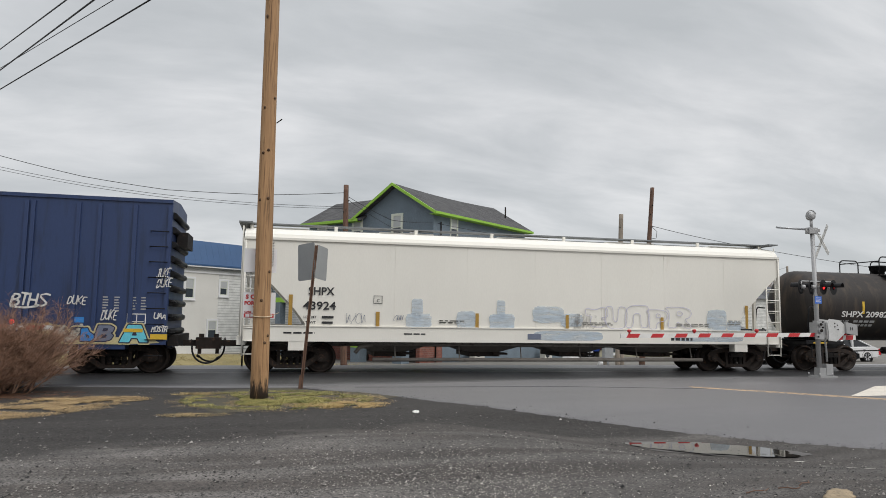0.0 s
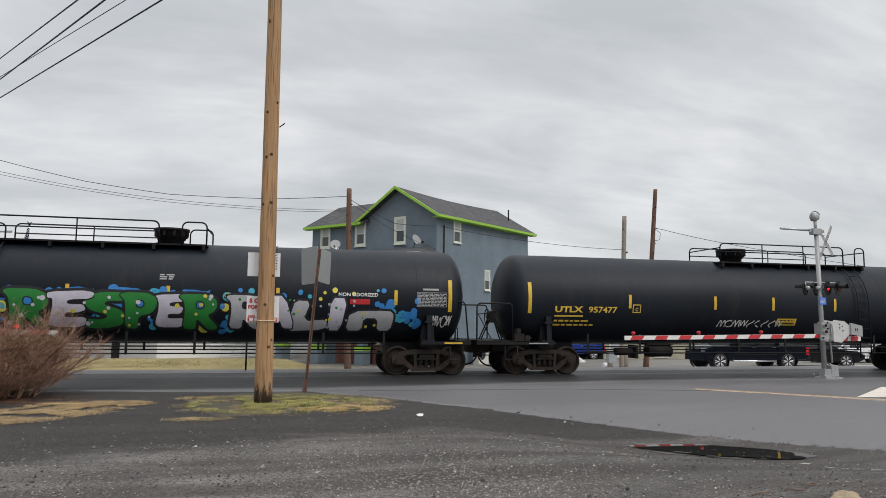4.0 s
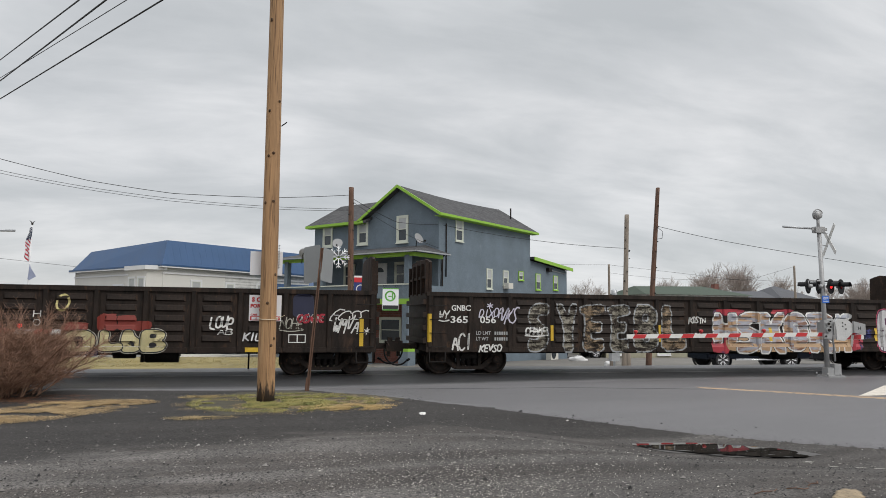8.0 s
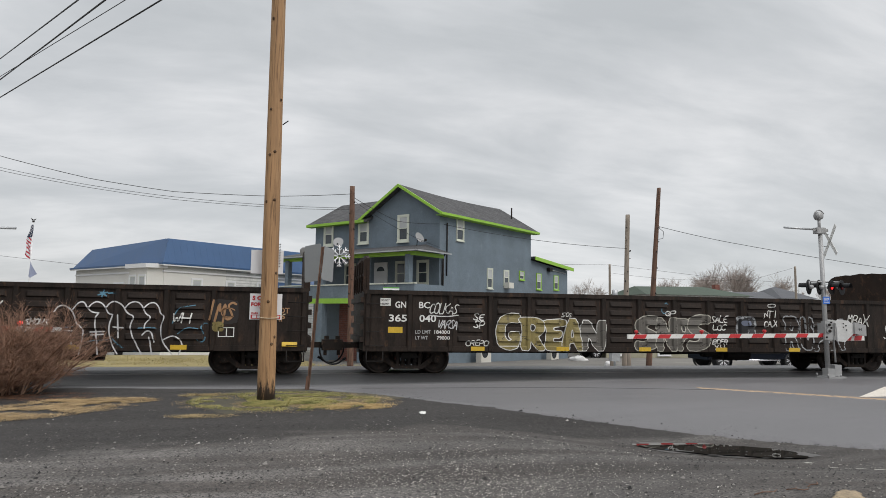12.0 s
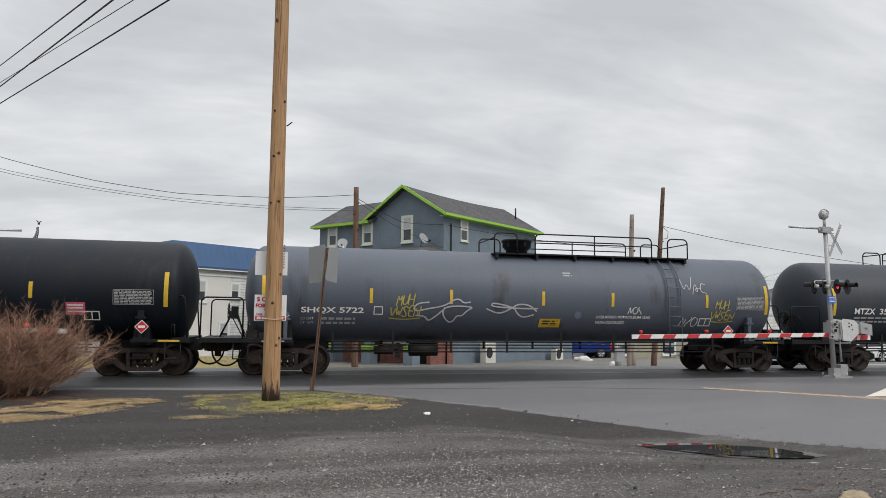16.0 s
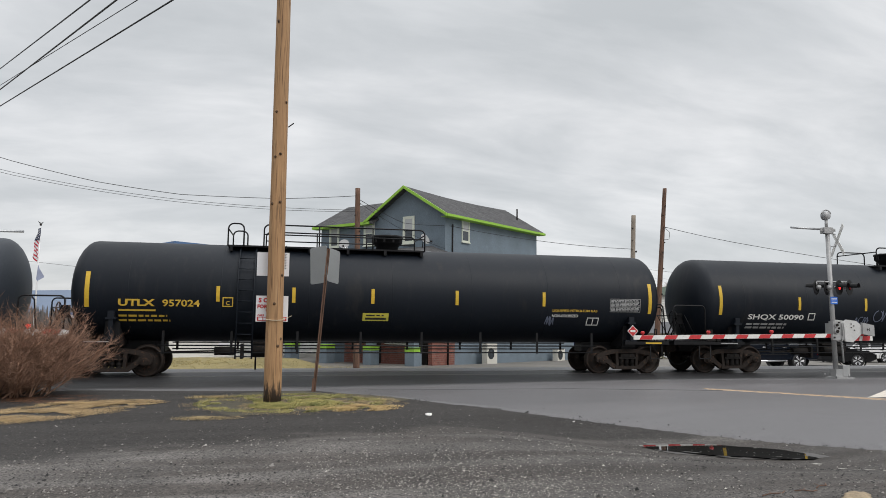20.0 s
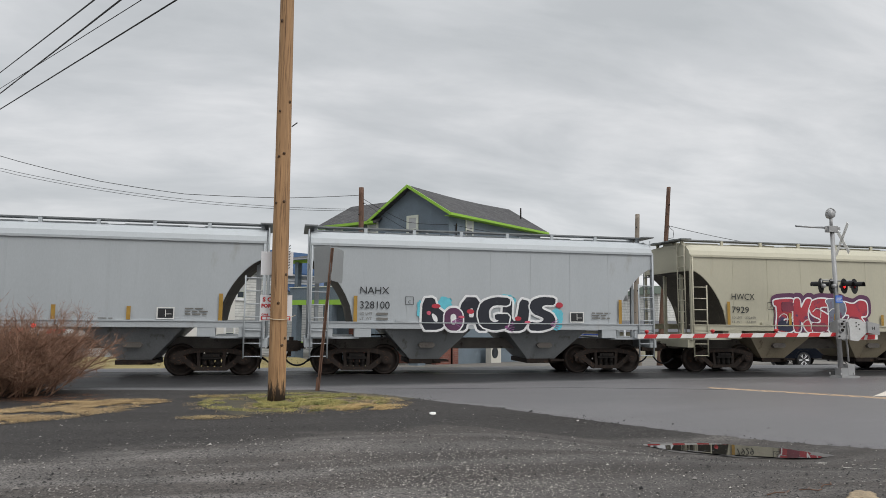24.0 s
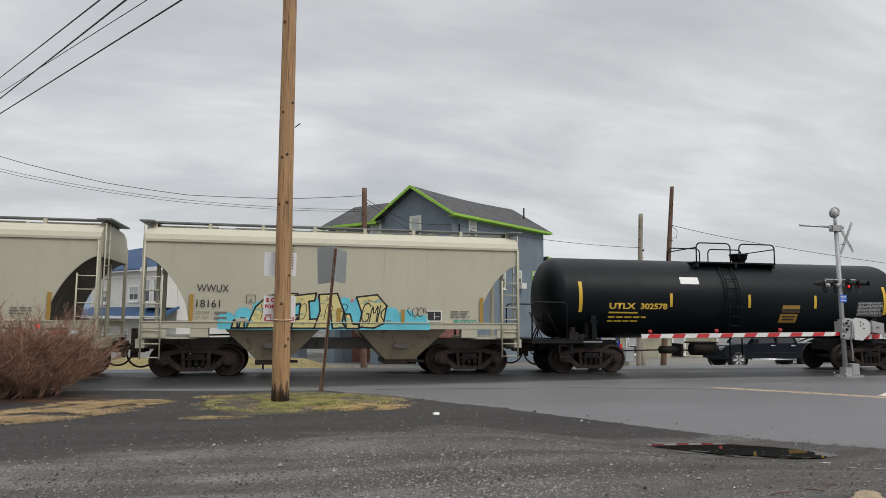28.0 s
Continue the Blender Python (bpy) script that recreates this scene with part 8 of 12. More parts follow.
def white_building():
    h = thing("white_building", "two-storey off-white building with a blue metal mansard roof", "building", at=pose(-7.06, 44, 0, rz=40))
    Lx, Ly, G, E = 11.5, 11.0, -1.5, 4.7
    bm = BM()
    bx(bm, 0, 4.35, 0, Ly, G, E)
    part("wall", bm, M_STUCCO_W, h)
    bm = BM()
    bx(bm, 4.35, Lx, 0.004, Ly, G, E)
    part("clapboard_wall", bm, M_SIDING, h)
    bm = BM()
    o, i, T = 0.25, 1.0, 6.35
    loft(bm, [[(-o, -o, E), (Lx + o, -o, E), (Lx + o, Ly + o, E), (-o, Ly + o, E)], [(i * 0.4, i * 0.4, T), (Lx, i * 0.4, T), (Lx, Ly - 1.25, T - 0.25), (i * 0.4, Ly - 1.25, T - 0.25)]])
    part("mansard_roof", bm, M_BLUEROOF, h)
    for k in range(24):
        for ax in (0, 1):
            u = 0.2 + k * 0.46
            bm = BM()
            if ax == 0:
                rod(bm, (u, -o, E), (u, i * 0.4, T), 0.007, 4)
            else:
                if u > Ly - 0.3:
                    continue
                rod(bm, (-o, u, E), (i * 0.4, 0.4 + (u - 0.4) * (Ly - 1.65) / (Ly - 0.2), T - 0.25 * max(0.0, u - 0.4) / (Ly - 0.2) - 0.02), 0.007, 4)
            part("standing_seam", bm, M_BLUEROOF, h)
    bm = BM()
    bx(bm, -o - 0.08, Lx + o, -o - 0.08, -o, E - 0.06, E + 0.02)
    bx(bm, -o - 0.08, -o, -o, Ly + o, E - 0.06, E + 0.02)
    part("gutter", bm, M_DOOR, h, bevel=0.015)
    bm = BM()
    bx(bm, -o - 0.1, Lx + o, -o - 0.1, -o + 0.02, E + 0.024, E + 0.13)
    bx(bm, -o - 0.1, -o + 0.02, -o + 0.02, Ly + o, E + 0.024, E + 0.13)
    part("eave_trim", bm, M_BLUEROOF, h, "blue metal drip edge", bevel=0.01)
    bm = BM()
    bx(bm, -0.06, Lx + 0.02, -0.06, 0.0, E - 0.42, E - 0.32)
    bx(bm, -0.06, 0.0, 0.0, Ly, E - 0.42, E - 0.32)
    part("frieze_board", bm, M_DOOR, h, bevel=0.01)
    # angled bay at the corner of the street side
    bm = BM()
    pts = [(0, 0.05), (-0.75, 0.55), (-0.75, 2.6), (0, 3.3)]
    loft(bm, [[(x, y, 2.3) for x, y in pts], [(x, y, E - 0.2) for x, y in pts]])
    part("bay", bm, M_STUCCO_W, h)
    bm = BM()
    pts = [(0.1, -0.2), (-0.95, 0.4), (-0.95, 2.75), (0.1, 3.6)]
    loft(bm, [[(x, y, E - 0.2) for x, y in pts], [(x, y, E + 0.05) for x, y in pts]])
    part("bay_cornice", bm, M_DOOR, h, bevel=0.02)
    for y in (1.05, 2.1):
        window(h, 0.62, 1.35, pose(-0.75, y, 2.65, rz=-90), M_DOOR)
    for x, z, w, hh in ((2.23, 2.7, 0.6, 1.2), (4.72, 2.95, 0.55, 0.9), (3.98, 0.15, 0.62, 1.15), (7.2, 2.8, 0.6, 1.1), (9.2, 0.3, 0.8, 1.2)):
        window(h, w, hh, pose(x, 0, z), M_DOOR)
    for y, z, w, hh in ((5.1, 2.8, 1.1, 0.85), (9.0, 2.7, 0.8, 0.8), (5.95, 0.3, 0.6, 0.55), (8.2, 0.2, 0.7, 0.8)):
        window(h, w, hh, pose(0, y, z, rz=-90), M_DOOR, mullion=True)
    bm = BM()
    bx(bm, -0.06, 0, 4.2, 5.1, G + 0.3, 1.0)
    part("door", bm, M_IRON, h)
    # lower pent roof along the street side
    bm = BM()
    loft(bm, [[(-1.1, -0.3, 1.75), (0, -0.3, 2.35), (0, -0.3, 2.25), (-1.1, -0.3, 1.65)], [(-1.1, Ly, 1.75), (0, Ly, 2.35), (0, Ly, 2.25), (-1.1, Ly, 1.65)]])
    part("pent_roof", bm, M_BLUEROOF, h)
    for k in range(24):
        bm = BM()
        rod(bm, (-1.1, -0.2 + k * 0.47, 1.77), (0, -0.2 + k * 0.47, 2.37), 0.018, 4)
        part("standing_seam", bm, M_BLUEROOF, h)
    bm = BM()
    bx(bm, -1.16, -1.1, -0.35, Ly, 1.62, 1.78)
    part("pent_fascia", bm, M_DOOR, h)
    bm = BM()
    bx(bm, -0.9, Lx, -1.0, 0, G, -0.72)
    part("plinth", bm, M_CONC, h)
    return h


white_building()
ax = thing("annex_building", "low white building with a ribbed blue metal roof", "building", at=pose(-0.4, 49.0, 0, rz=40))
bm = BM()
bx(bm, 0, 8, 0, 5, -1.6, 3.6)
part("wall", bm, M_SIDING, ax)
bm = BM()
tri(bm, [(-0.3, -0.4, 3.55), (8.3, -0.4, 3.55), (8.3, 2.5, 5.3), (-0.3, 2.5, 5.3)], 0.1)
tri(bm, [(-0.3, 5.4, 3.55), (8.3, 5.4, 3.55), (8.3, 2.5, 5.3), (-0.3, 2.5, 5.3)], 0.1)
part("roof", bm, M_BLUEROOF, ax)
fp = thing("flagpole", "white flagpole with a striped flag and a pale blue pennant", "flagpole", at=pose(-15.6, 48, -1.0))
bm = BM()
rod(bm, (0, 0, 0), (0, 0, 8.42), 0.06, 10, 0.035)
part("pole", bm, M_DOOR, fp)
bm = BM()
bmesh.ops.create_uvsphere(bm, u_segments=10, v_segments=8, radius=0.07)
part("finial", bm, M_IRON, fp, at=pose(0, 0, 8.46))
bm = BM()
for s in (-1, 1):
    slab(bm, [(0, 0.02), (s * 0.17, 0.12), (s * 0.05, -0.04)], -0.02, 0.02)
part("eagle", bm, M_IRON, fp, at=pose(0, 0, 8.55, rz=35))


M_FLAG_R, M_FLAG_W = mat("faded_red_flag_cloth", (0.42, 0.03, 0.05), 0.85, var=0.1), mat("white_flag_cloth", (0.62, 0.62, 0.64), 0.85, var=0.08)
M_FLAG_B = mat("dark_blue_flag_cloth", (0.025, 0.035, 0.07), 0.85, var=0.1)


def folded(u):
    """Near and far edge of the limp flag's cloth at a height fraction u down its hang."""
    return 0.05 - 0.10 * u + 0.03 * math.sin(u * 8), -0.10 - 0.20 * math.sin(min(1.0, u * 1.3) * 1.5) + 0.04 * math.sin(u * 11)


# the limp flag hangs down the pole in folds, its stripes running aslant
for k in range(13):
    bm = BM()
    rings = []
    for q in range(7):
        w = q / 6
        u = 0.36 + 0.058 * k - 0.13 * w + 0.012 * math.sin(5 * w + k)
        x0, x1 = folded(u)
        rings.append([(x0 + (x1 - x0) * w, -0.09 + 0.03 * math.sin(7 * w + k * 0.5), 8.25 - 1.95 * u), (x0 + (x1 - x0) * w, -0.09 + 0.03 * math.sin(7 * w + k * 0.5 + 0.5), 8.25 - 1.95 * (u + 0.06))])
    loft(bm, rings, close=False)
    part("flag_stripe", bm, M_FLAG_W if k % 2 else M_FLAG_R, fp)
bm = BM()
rings = []
for q in range(9):
    u = 0.40 * q / 8
    x0, x1 = folded(u)
    rings.append([(x0, -0.10, 8.25 - 1.95 * u), ((x0 + x1) / 2, -0.13, 8.23 - 1.95 * u), (x1, -0.10, 8.20 - 1.95 * u)])
loft(bm, rings, close=False)
canton = part("flag_canton", bm, M_FLAG_B, fp)
bm = BM()
for q in range(14):
    u = 0.03 + 0.026 * q
    x0, x1 = folded(u)
    x = x0 + (x1 - x0) * (0.3 if q % 2 else 0.7)
    bx(bm, x - 0.025, x + 0.025, -0.137, -0.13, 8.23 - 1.95 * u, 8.27 - 1.95 * u)
part("star", bm, M_FLAG_W, canton)
bm = BM()
loft(bm, [[(0.02, -0.05, 5.95), (0.1, -0.06, 5.7)], [(0.0, -0.07, 5.5), (0.42, -0.02, 5.15)], [(-0.05, -0.05, 5.0), (0.05, -0.06, 4.9)]], close=False)
part("pennant", bm, mat("pale_blue_flag_cloth", (0.30, 0.33, 0.45), 0.8), fp)


# ---- parked vehicles ----
M_CARGLASS = mat("tinted_car_glass", (0.02, 0.022, 0.025), 0.05, var=0.1, bump=0)
M_TYRE = mat("black_tyre_rubber", (0.018, 0.018, 0.019), 0.8, var=0.2, scale=8)
M_RIM = mat("bright_alloy_rim", (0.66, 0.66, 0.68), 0.35, 0.3, var=0.1)
M_CHROME = mat("chrome_trim", (0.7, 0.7, 0.72), 0.15, 0.95, var=0.05)
M_TAIL = mat("red_tail_lamp", (0.55, 0.012, 0.015), 0.2, var=0.1, bump=0)
M_PEWTER = mat("headlamp_glass", (0.55, 0.56, 0.58), 0.15, 0.4, bump=0)


def paint(name, col):
    ma = mat(name, col, 0.2, 0.0, var=0.05, scale=2, bump=0, spec=0.15)
    ma.node_tree.nodes["Principled BSDF"].inputs["Coat Weight"].default_value = 0.03
    return ma


def vehicle(name, label, cat, at, ma, length, width, low, cabin, wheels, wr, belt, top):
    """low: side outline of the body; cabin: side outline of the glasshouse; wheels: axle positions from the nose."""
    v = thing(name, label, cat, "parked vehicles", at)
    bm = BM()
    hw = width / 2
    rings = []
    for y, k, dz in ((-hw, 0.94, 0.03), (-hw + 0.06, 1.0, 0.0), (hw - 0.06, 1.0, 0.0), (hw, 0.94, 0.03)):
        rings.append([(length / 2 + (x - length / 2) * (0.985 if abs(y) == hw else 1.0), y, z - (dz if z > belt - 0.1 else -dz)) for x, z in low])
    loft(bm, rings)
    part("body", bm, ma, v, bevel=0.02)
    bm = BM()
    zt, zb = max(z for _, z in cabin), min(z for _, z in cabin)
    loft(bm, [[(x, -(hw - 0.05 - 0.2 * (z - zb) / (zt - zb)), z) for x, z in cabin], [(x, hw - 0.05 - 0.2 * (z - zb) / (zt - zb), z) for x, z in cabin]])
    gl = part("glasshouse", bm, M_CARGLASS, v, "dark tinted windows", bevel=0.02)
    bm = BM()
    xs = [x for x, z in cabin if z > zt - 0.06]
    bx(bm, min(xs) - 0.05, max(xs) + 0.05, -hw + 0.2, hw - 0.2, zt - 0.02, zt + 0.04)
    part("roof", bm, ma, v, bevel=0.02)
    for a, b in ((cabin[0], cabin[1]), (cabin[-1], cabin[-2])):
        for s in (-1, 1):
            bm = BM()
            ya, yb = s * (hw - 0.045 - 0.2 * (a[1] - zb) / (zt - zb)), s * (hw - 0.045 - 0.2 * (b[1] - zb) / (zt - zb))
            rod(bm, (a[0], ya, a[1]), (b[0], yb, b[1]), 0.05, 6)
            part("pillar", bm, ma, v)
    mx = (min(xs) + max(xs)) / 2
    bm = BM()
    bx(bm, mx - 0.05, mx + 0.05, -hw + 0.03, -hw + 0.2, zb, zt)
    part("pillar", bm, ma, v)
    for x in wheels:
        for s in (-1, 1):
            bm = BM()
            lathe(bm, [(-0.12, wr * 0.72), (-0.13, wr * 0.92), (-0.09, wr), (0.09, wr), (0.13, wr * 0.92), (0.12, wr * 0.72)], "y", 28)
            w = part("wheel", bm, M_TYRE, v, at=pose(x, s * (hw - 0.12), wr, 0, 0, 0 if s < 0 else 180))
            bm = BM()
            lathe(bm, [(-0.122, wr * 0.75), (-0.11, wr * 0.68), (-0.02, wr * 0.66), (-0.02, 0.02)], "y", 28, cap=False)
            for k in range(6):
                a = k * math.pi / 3
                for da in (-0.16, 0.16):
                    rod(bm, (0.05 * math.cos(a), -0.1, 0.05 * math.sin(a)), (wr * 0.7 * math.cos(a + da), -0.11, wr * 0.7 * math.sin(a + da)), 0.024, 5)
            part("rim", bm, M_RIM, w)
            bm = BM()
            lathe(bm, [(-0.015, wr + 0.09), (0.0, wr + 0.1), (0.22, wr + 0.1)], "y", 28, cap=False)
            part("wheel_arch", bm, M_BLACK, v, at=pose(x, s * (hw - 0.0), wr, 0, 0, 0 if s < 0 else 180))
    nz, tz = belt - 0.25, belt - 0.2
    for s in (-1, 1):
        bm = BM()
        bx(bm, 0.0, 0.3, s * (hw - 0.28) - 0.18, s * (hw - 0.28) + 0.18, nz - 0.1, nz + 0.08)
        part("headlight", bm, M_PEWTER, v, bevel=0.03)
        bm = BM()
        bx(bm, length - 0.16, length + 0.015, s * (hw - 0.1) - 0.11, s * (hw - 0.1) + 0.11, tz - 0.28, tz + 0.12)
        part("tail_light", bm, M_TAIL, v, bevel=0.02)
    bm = BM()
    bx(bm, -0.06, 0.15, -hw + 0.1, hw - 0.1, 0.42, 0.68)
    part("front_bumper", bm, ma, v, bevel=0.05)
    bm = BM()
    bx(bm, length - 0.1, length + 0.12, -hw + 0.06, hw - 0.06, 0.48, 0.72)
    part("rear_bumper", bm, M_BLACK, v, bevel=0.04)
    for x in (mx - 0.35, mx + 0.75):
        bm = BM()
        bx(bm, x, x + 0.22, -hw - 0.03, -hw + 0.02, belt - 0.14, belt - 0.09)
        part("door_handle", bm, M_CHROME, v)
    bm = BM()
    bx(bm, min(xs) - 0.55, min(xs) - 0.3, -hw - 0.22, -hw + 0.02, belt, belt + 0.2)
    part("wing_mirror", bm, ma, v, bevel=0.04)
    return v


M_TRUCKP = paint("dark_navy_car_paint", (0.004, 0.006, 0.011))
pk = vehicle("pickup_truck", "dark navy crew-cab pickup truck waiting beyond the track", "pickup truck", pose(20.35, 31.35, ground_z(0, 31.1), rz=-2), M_TRUCKP, 5.7, 1.96,
             [(0.0, 0.5), (0.0, 0.95), (0.14, 1.1), (1.4, 1.2), (5.65, 1.22), (5.7, 0.62), (5.55, 0.46), (0.36, 0.42)], [(1.35, 1.18), (2.0, 1.85), (3.7, 1.87), (3.95, 1.2)], (0.75, 4.52), 0.40, 1.2, 1.9)
bm = BM()
rod(bm, (1.4, -1.05, 0.42), (3.8, -1.05, 0.42), 0.045, 8)
part("side_step", bm, M_CHROME, pk)
bm = BM()
bx(bm, 1.5, 3.9, -0.995, -0.983, 0.72, 0.75)
part("door_moulding", bm, M_BLACK, pk)
SED = ([(0.0, 0.4), (0.02, 0.66), (0.3, 0.82), (1.4, 0.96), (4.3, 1.0), (4.75, 0.85), (4.75, 0.45), (4.5, 0.28), (0.3, 0.26)], [(1.25, 0.94), (2.1, 1.42), (3.2, 1.44), (4.15, 1.0)])
vehicle("sedan", "black saloon car waiting beyond the track", "car", pose(31.1, 32.4, ground_z(0, 32.1), rz=155), paint("black_car_paint", (0.01, 0.01, 0.011)), 4.75, 1.82, SED[0], SED[1], (0.9, 3.72), 0.33, 0.95, 1.45)
vehicle("sedan", "white saloon car parked beyond the track", "car", pose(33.5, 38.5, ground_z(0, 38.5)), paint("white_car_paint", (0.7, 0.7, 0.7)), 4.75, 1.82, SED[0], SED[1], (0.9, 3.72), 0.33, 0.95, 1.45)
SUV = ([(0.0, 0.45), (0.02, 0.85), (0.3, 1.0), (1.2, 1.08), (4.35, 1.12), (4.45, 0.6), (4.3, 0.4), (0.3, 0.36)], [(1.1, 1.06), (1.75, 1.62), (3.9, 1.66), (4.35, 1.1)])
vehicle("suv", "blue compact sport utility car parked beyond the house corner", "car", pose(18.5, 47.4, ground_z(0, 47), rz=3), paint("royal_blue_car_paint", (0.015, 0.04, 0.2)), 4.45, 1.8, SUV[0], SUV[1], (0.88, 3.55), 0.35, 1.08, 1.68)


# ---- the far neighbourhood ----
def far_house(label, x, y, w, d, eave, ridge, wall, roof, rz=0, chimney=None, hip=(0.0, 0.0)):
    h = thing("house", label, "house", "far houses", pose(x, y, -1.6, rz=rz))
    bm = BM()
    bx(bm, -w / 2, w / 2, -d / 2, d / 2, 0, eave)
    part("wall", bm, wall, h)
    bm = BM()
    loft(bm, [[(-w / 2 - 0.4, -d / 2 - 0.4, eave), (w / 2 + 0.4, -d / 2 - 0.4, eave), (w / 2 + 0.4, d / 2 + 0.4, eave), (-w / 2 - 0.4, d / 2 + 0.4, eave)], [(-w / 2 + hip[0], -0.05, ridge - 0.12), (w / 2 - hip[1], -0.05, ridge), (w / 2 - hip[1], 0.05, ridge), (-w / 2 + hip[0], 0.05, ridge - 0.12)]])
    rf = part("roof", bm, roof, h)
    if chimney is not None:
        bm = BM()
        bx(bm, chimney - 0.3, chimney + 0.3, -0.3, 0.4, ridge - 1.6, ridge + 0.75)
        part("chimney", bm, M_BRICK, rf)
    for k in range(max(2, int(w // 2.6))):
        px = -w / 2 + 1.0 + k * (w - 2.0) / max(1, int(w // 2.6) - 1)
        window(h, 0.9, 1.2, pose(px, -d / 2, 0.9), M_DOOR)
    return h


M_ROOFG = mat("dull_green_roof_shingles", (0.055, 0.075, 0.055), 0.9, var=0.2, scale=1.5, bump=0.3)
M_ROOFD = mat("dark_grey_roof_shingles", (0.09, 0.092, 0.1), 0.9, var=0.2, scale=1.5, bump=0.3)
M_BEIGE = mat("beige_rendered_wall", (0.36, 0.34, 0.25), 0.85, var=0.25, scale=1.2, second=(0.2, 0.18, 0.14), spots=0.4)
far_house("distant house with a dull green hipped roof", 42.8, 70, 12.0, 9, 6.1, 7.25, M_SIDING, M_ROOFG, 0, None, (0.9, 2.6))
far_house("distant pale house with a grey roof and a brick chimney", 55.2, 76, 9.0, 8, 6.1, 7.15, M_SIDING, M_ROOFD, 0, -3.2, (1.6, 0.4))
far_house("distant pale house with a steep grey gable", 60.0, 75.5, 4.4, 8, 6.2, 7.8, M_SIDING, M_ROOFD, 0, None, (1.6, 2.2))
far_house("distant pale house with a grey roof", 68, 82, 9, 8, 5.0, 6.4, M_STUCCO_W, M_ROOFD, -10, None, (1.0, 1.0))
far_house("low beige rendered building across the yard", 29.5, 50, 13, 6, 2.5, 3.4, M_BEIGE, M_ROOFD, 0, None, (0.5, 0.5))
far_house("distant pale house with a grey roof", -40, 95, 12, 9, 5.0, 7.5, M_SIDING, M_ROOFD, 15, None, (2.0, 2.0))
# bark of the far trees, distance haze put into its pale colour
M_BARK = mat("grey_brown_hazed_bark", (0.40, 0.345, 0.31), 0.9, var=0.2, scale=5)


def bare_tree(x, y, height, seed, spread=1.0):
    rnd = random.Random(seed)
    t = thing("bare_tree", "leafless grey-brown tree with a fine twiggy crown", "tree", "far trees", pose(x, y, -1.5))
    trunk, V, F = BM(), [], []

    def grow(p, d, l, r, depth):
        q = p + d * l
        if depth < 2:
            rod(trunk, p, q, r, 6, r * 0.7)
        else:
            a = d.orthogonal().normalized() * r
            b = d.cross(a).normalized() * r
            for w in (a, b):
                k = len(V)
                V.extend([tuple(p - w), tuple(p + w), tuple(q + w * 0.5), tuple(q - w * 0.5)])
                F.append((k, k + 1, k + 2, k + 3))
        if depth == 6 or l < 0.2:
            return
        for k in range((5, 3, 4, 4, 3, 3)[depth]):
            e = (d + Vector((rnd.gauss(0, 0.5 * spread), rnd.gauss(0, 0.5 * spread), rnd.uniform(-0.05, 0.45)))).normalized()
            grow(p.lerp(q, rnd.uniform(0.55, 1.0)), e, l * rnd.uniform(0.6, 0.85), max(0.011, r * 0.58), depth + 1)

    grow(Vector((0, 0, 0)), Vector((0, 0, 1)), height * 0.3, height * 0.015, 0)
    part("trunk", trunk, M_BARK, t)
    me = bpy.data.meshes.new("crown")
    me.from_pydata(V, [], F)
    me.materials.append(M_BARK)
    part("crown", me, None, t)
    return t


for i, (x, y, hh) in enumerate(((57.5, 96, 9.6), (61.5, 95, 11.6), (65, 97, 12.0), (69.3, 95, 12.6), (73, 98, 9.8), (78.4, 96, 10.2), (84, 98, 9.2), (88, 97, 9.4), (92, 96, 9.9), (95.5, 97, 10.2), (103, 100, 10.2), (49, 108, 9), (112, 104, 10))):
    bare_tree(x, y, hh * 1.18, 30 + i)
M_HILL = mat("hazy_blue_hill_woods", (0.15, 0.19, 0.26), 1.0, var=0.12, scale=0.01, fine=0.05, bump=0)


def ridge_line(name, y, base, amp, seed, ma, label):
    bm = BM()
    low, up = [], []
    for i in range(121):
        x = -1800 + 30 * i
        z = base + amp * (noise.noise((x * 0.0016 + seed, 0, 0)) + 0.35 * noise.noise((x * 0.006, seed, 0)))
        if x > 200:
            z *= max(0.25, 1 - (x - 200) / 900)
        low.append(bm.verts.new((x, y, -5)))
        up.append((bm.verts.new((x, y + 60, z)), bm.verts.new((x, y + 260, z * 0.8))))
    for i in range(120):
        bm.faces.new((low[i], low[i + 1], up[i + 1][0], up[i][0])).smooth = True
        bm.faces.new((up[i][0], up[i + 1][0], up[i + 1][1], up[i][1])).smooth = True
    tagged(part(name, bm, ma), label, "hill", kind="structure")


ridge_line("backdrop_hill", 1000, 44, 14, 2.0, M_HILL, "long hazy blue wooded ridge on the horizon")
M_HEDGE = isle(mat("grey_far_woods", (0.12, 0.11, 0.1), 0.95, bump=0), (0.07, 0.065, 0.06), (0.17, 0.15, 0.14))


def far_woods():
    rnd = random.Random(77)
    V, F = [], []
    for i in range(5200):
        x, y = rnd.uniform(-180, 260), rnd.uniform(140, 180)
        h = 3.5 + 3.0 * abs(noise.noise((x * 0.03, 0.5, 0))) + rnd.uniform(0, 1.5)
        k, w, l = len(V), rnd.uniform(0.25, 0.7), rnd.uniform(-0.8, 0.8)
        V += [(x - w, y, -1.8), (x + w, y, -1.8), (x + l, y, -1.8 + h)]
        F.append((k, k + 1, k + 2))
    me = bpy.data.meshes.new("far_woods")
    me.from_pydata(V, [], F)
    me.materials.append(M_HEDGE)
    tagged(new("far_woods", me), "low grey line of leafless woods far off", "woods", kind="stuff")


far_woods()


# ---- stencilling and graffiti on the cars ----
def tones(name, col, rough=0.55):
    return mat(name, col, rough, var=0.22, scale=2.5, bump=0.05)


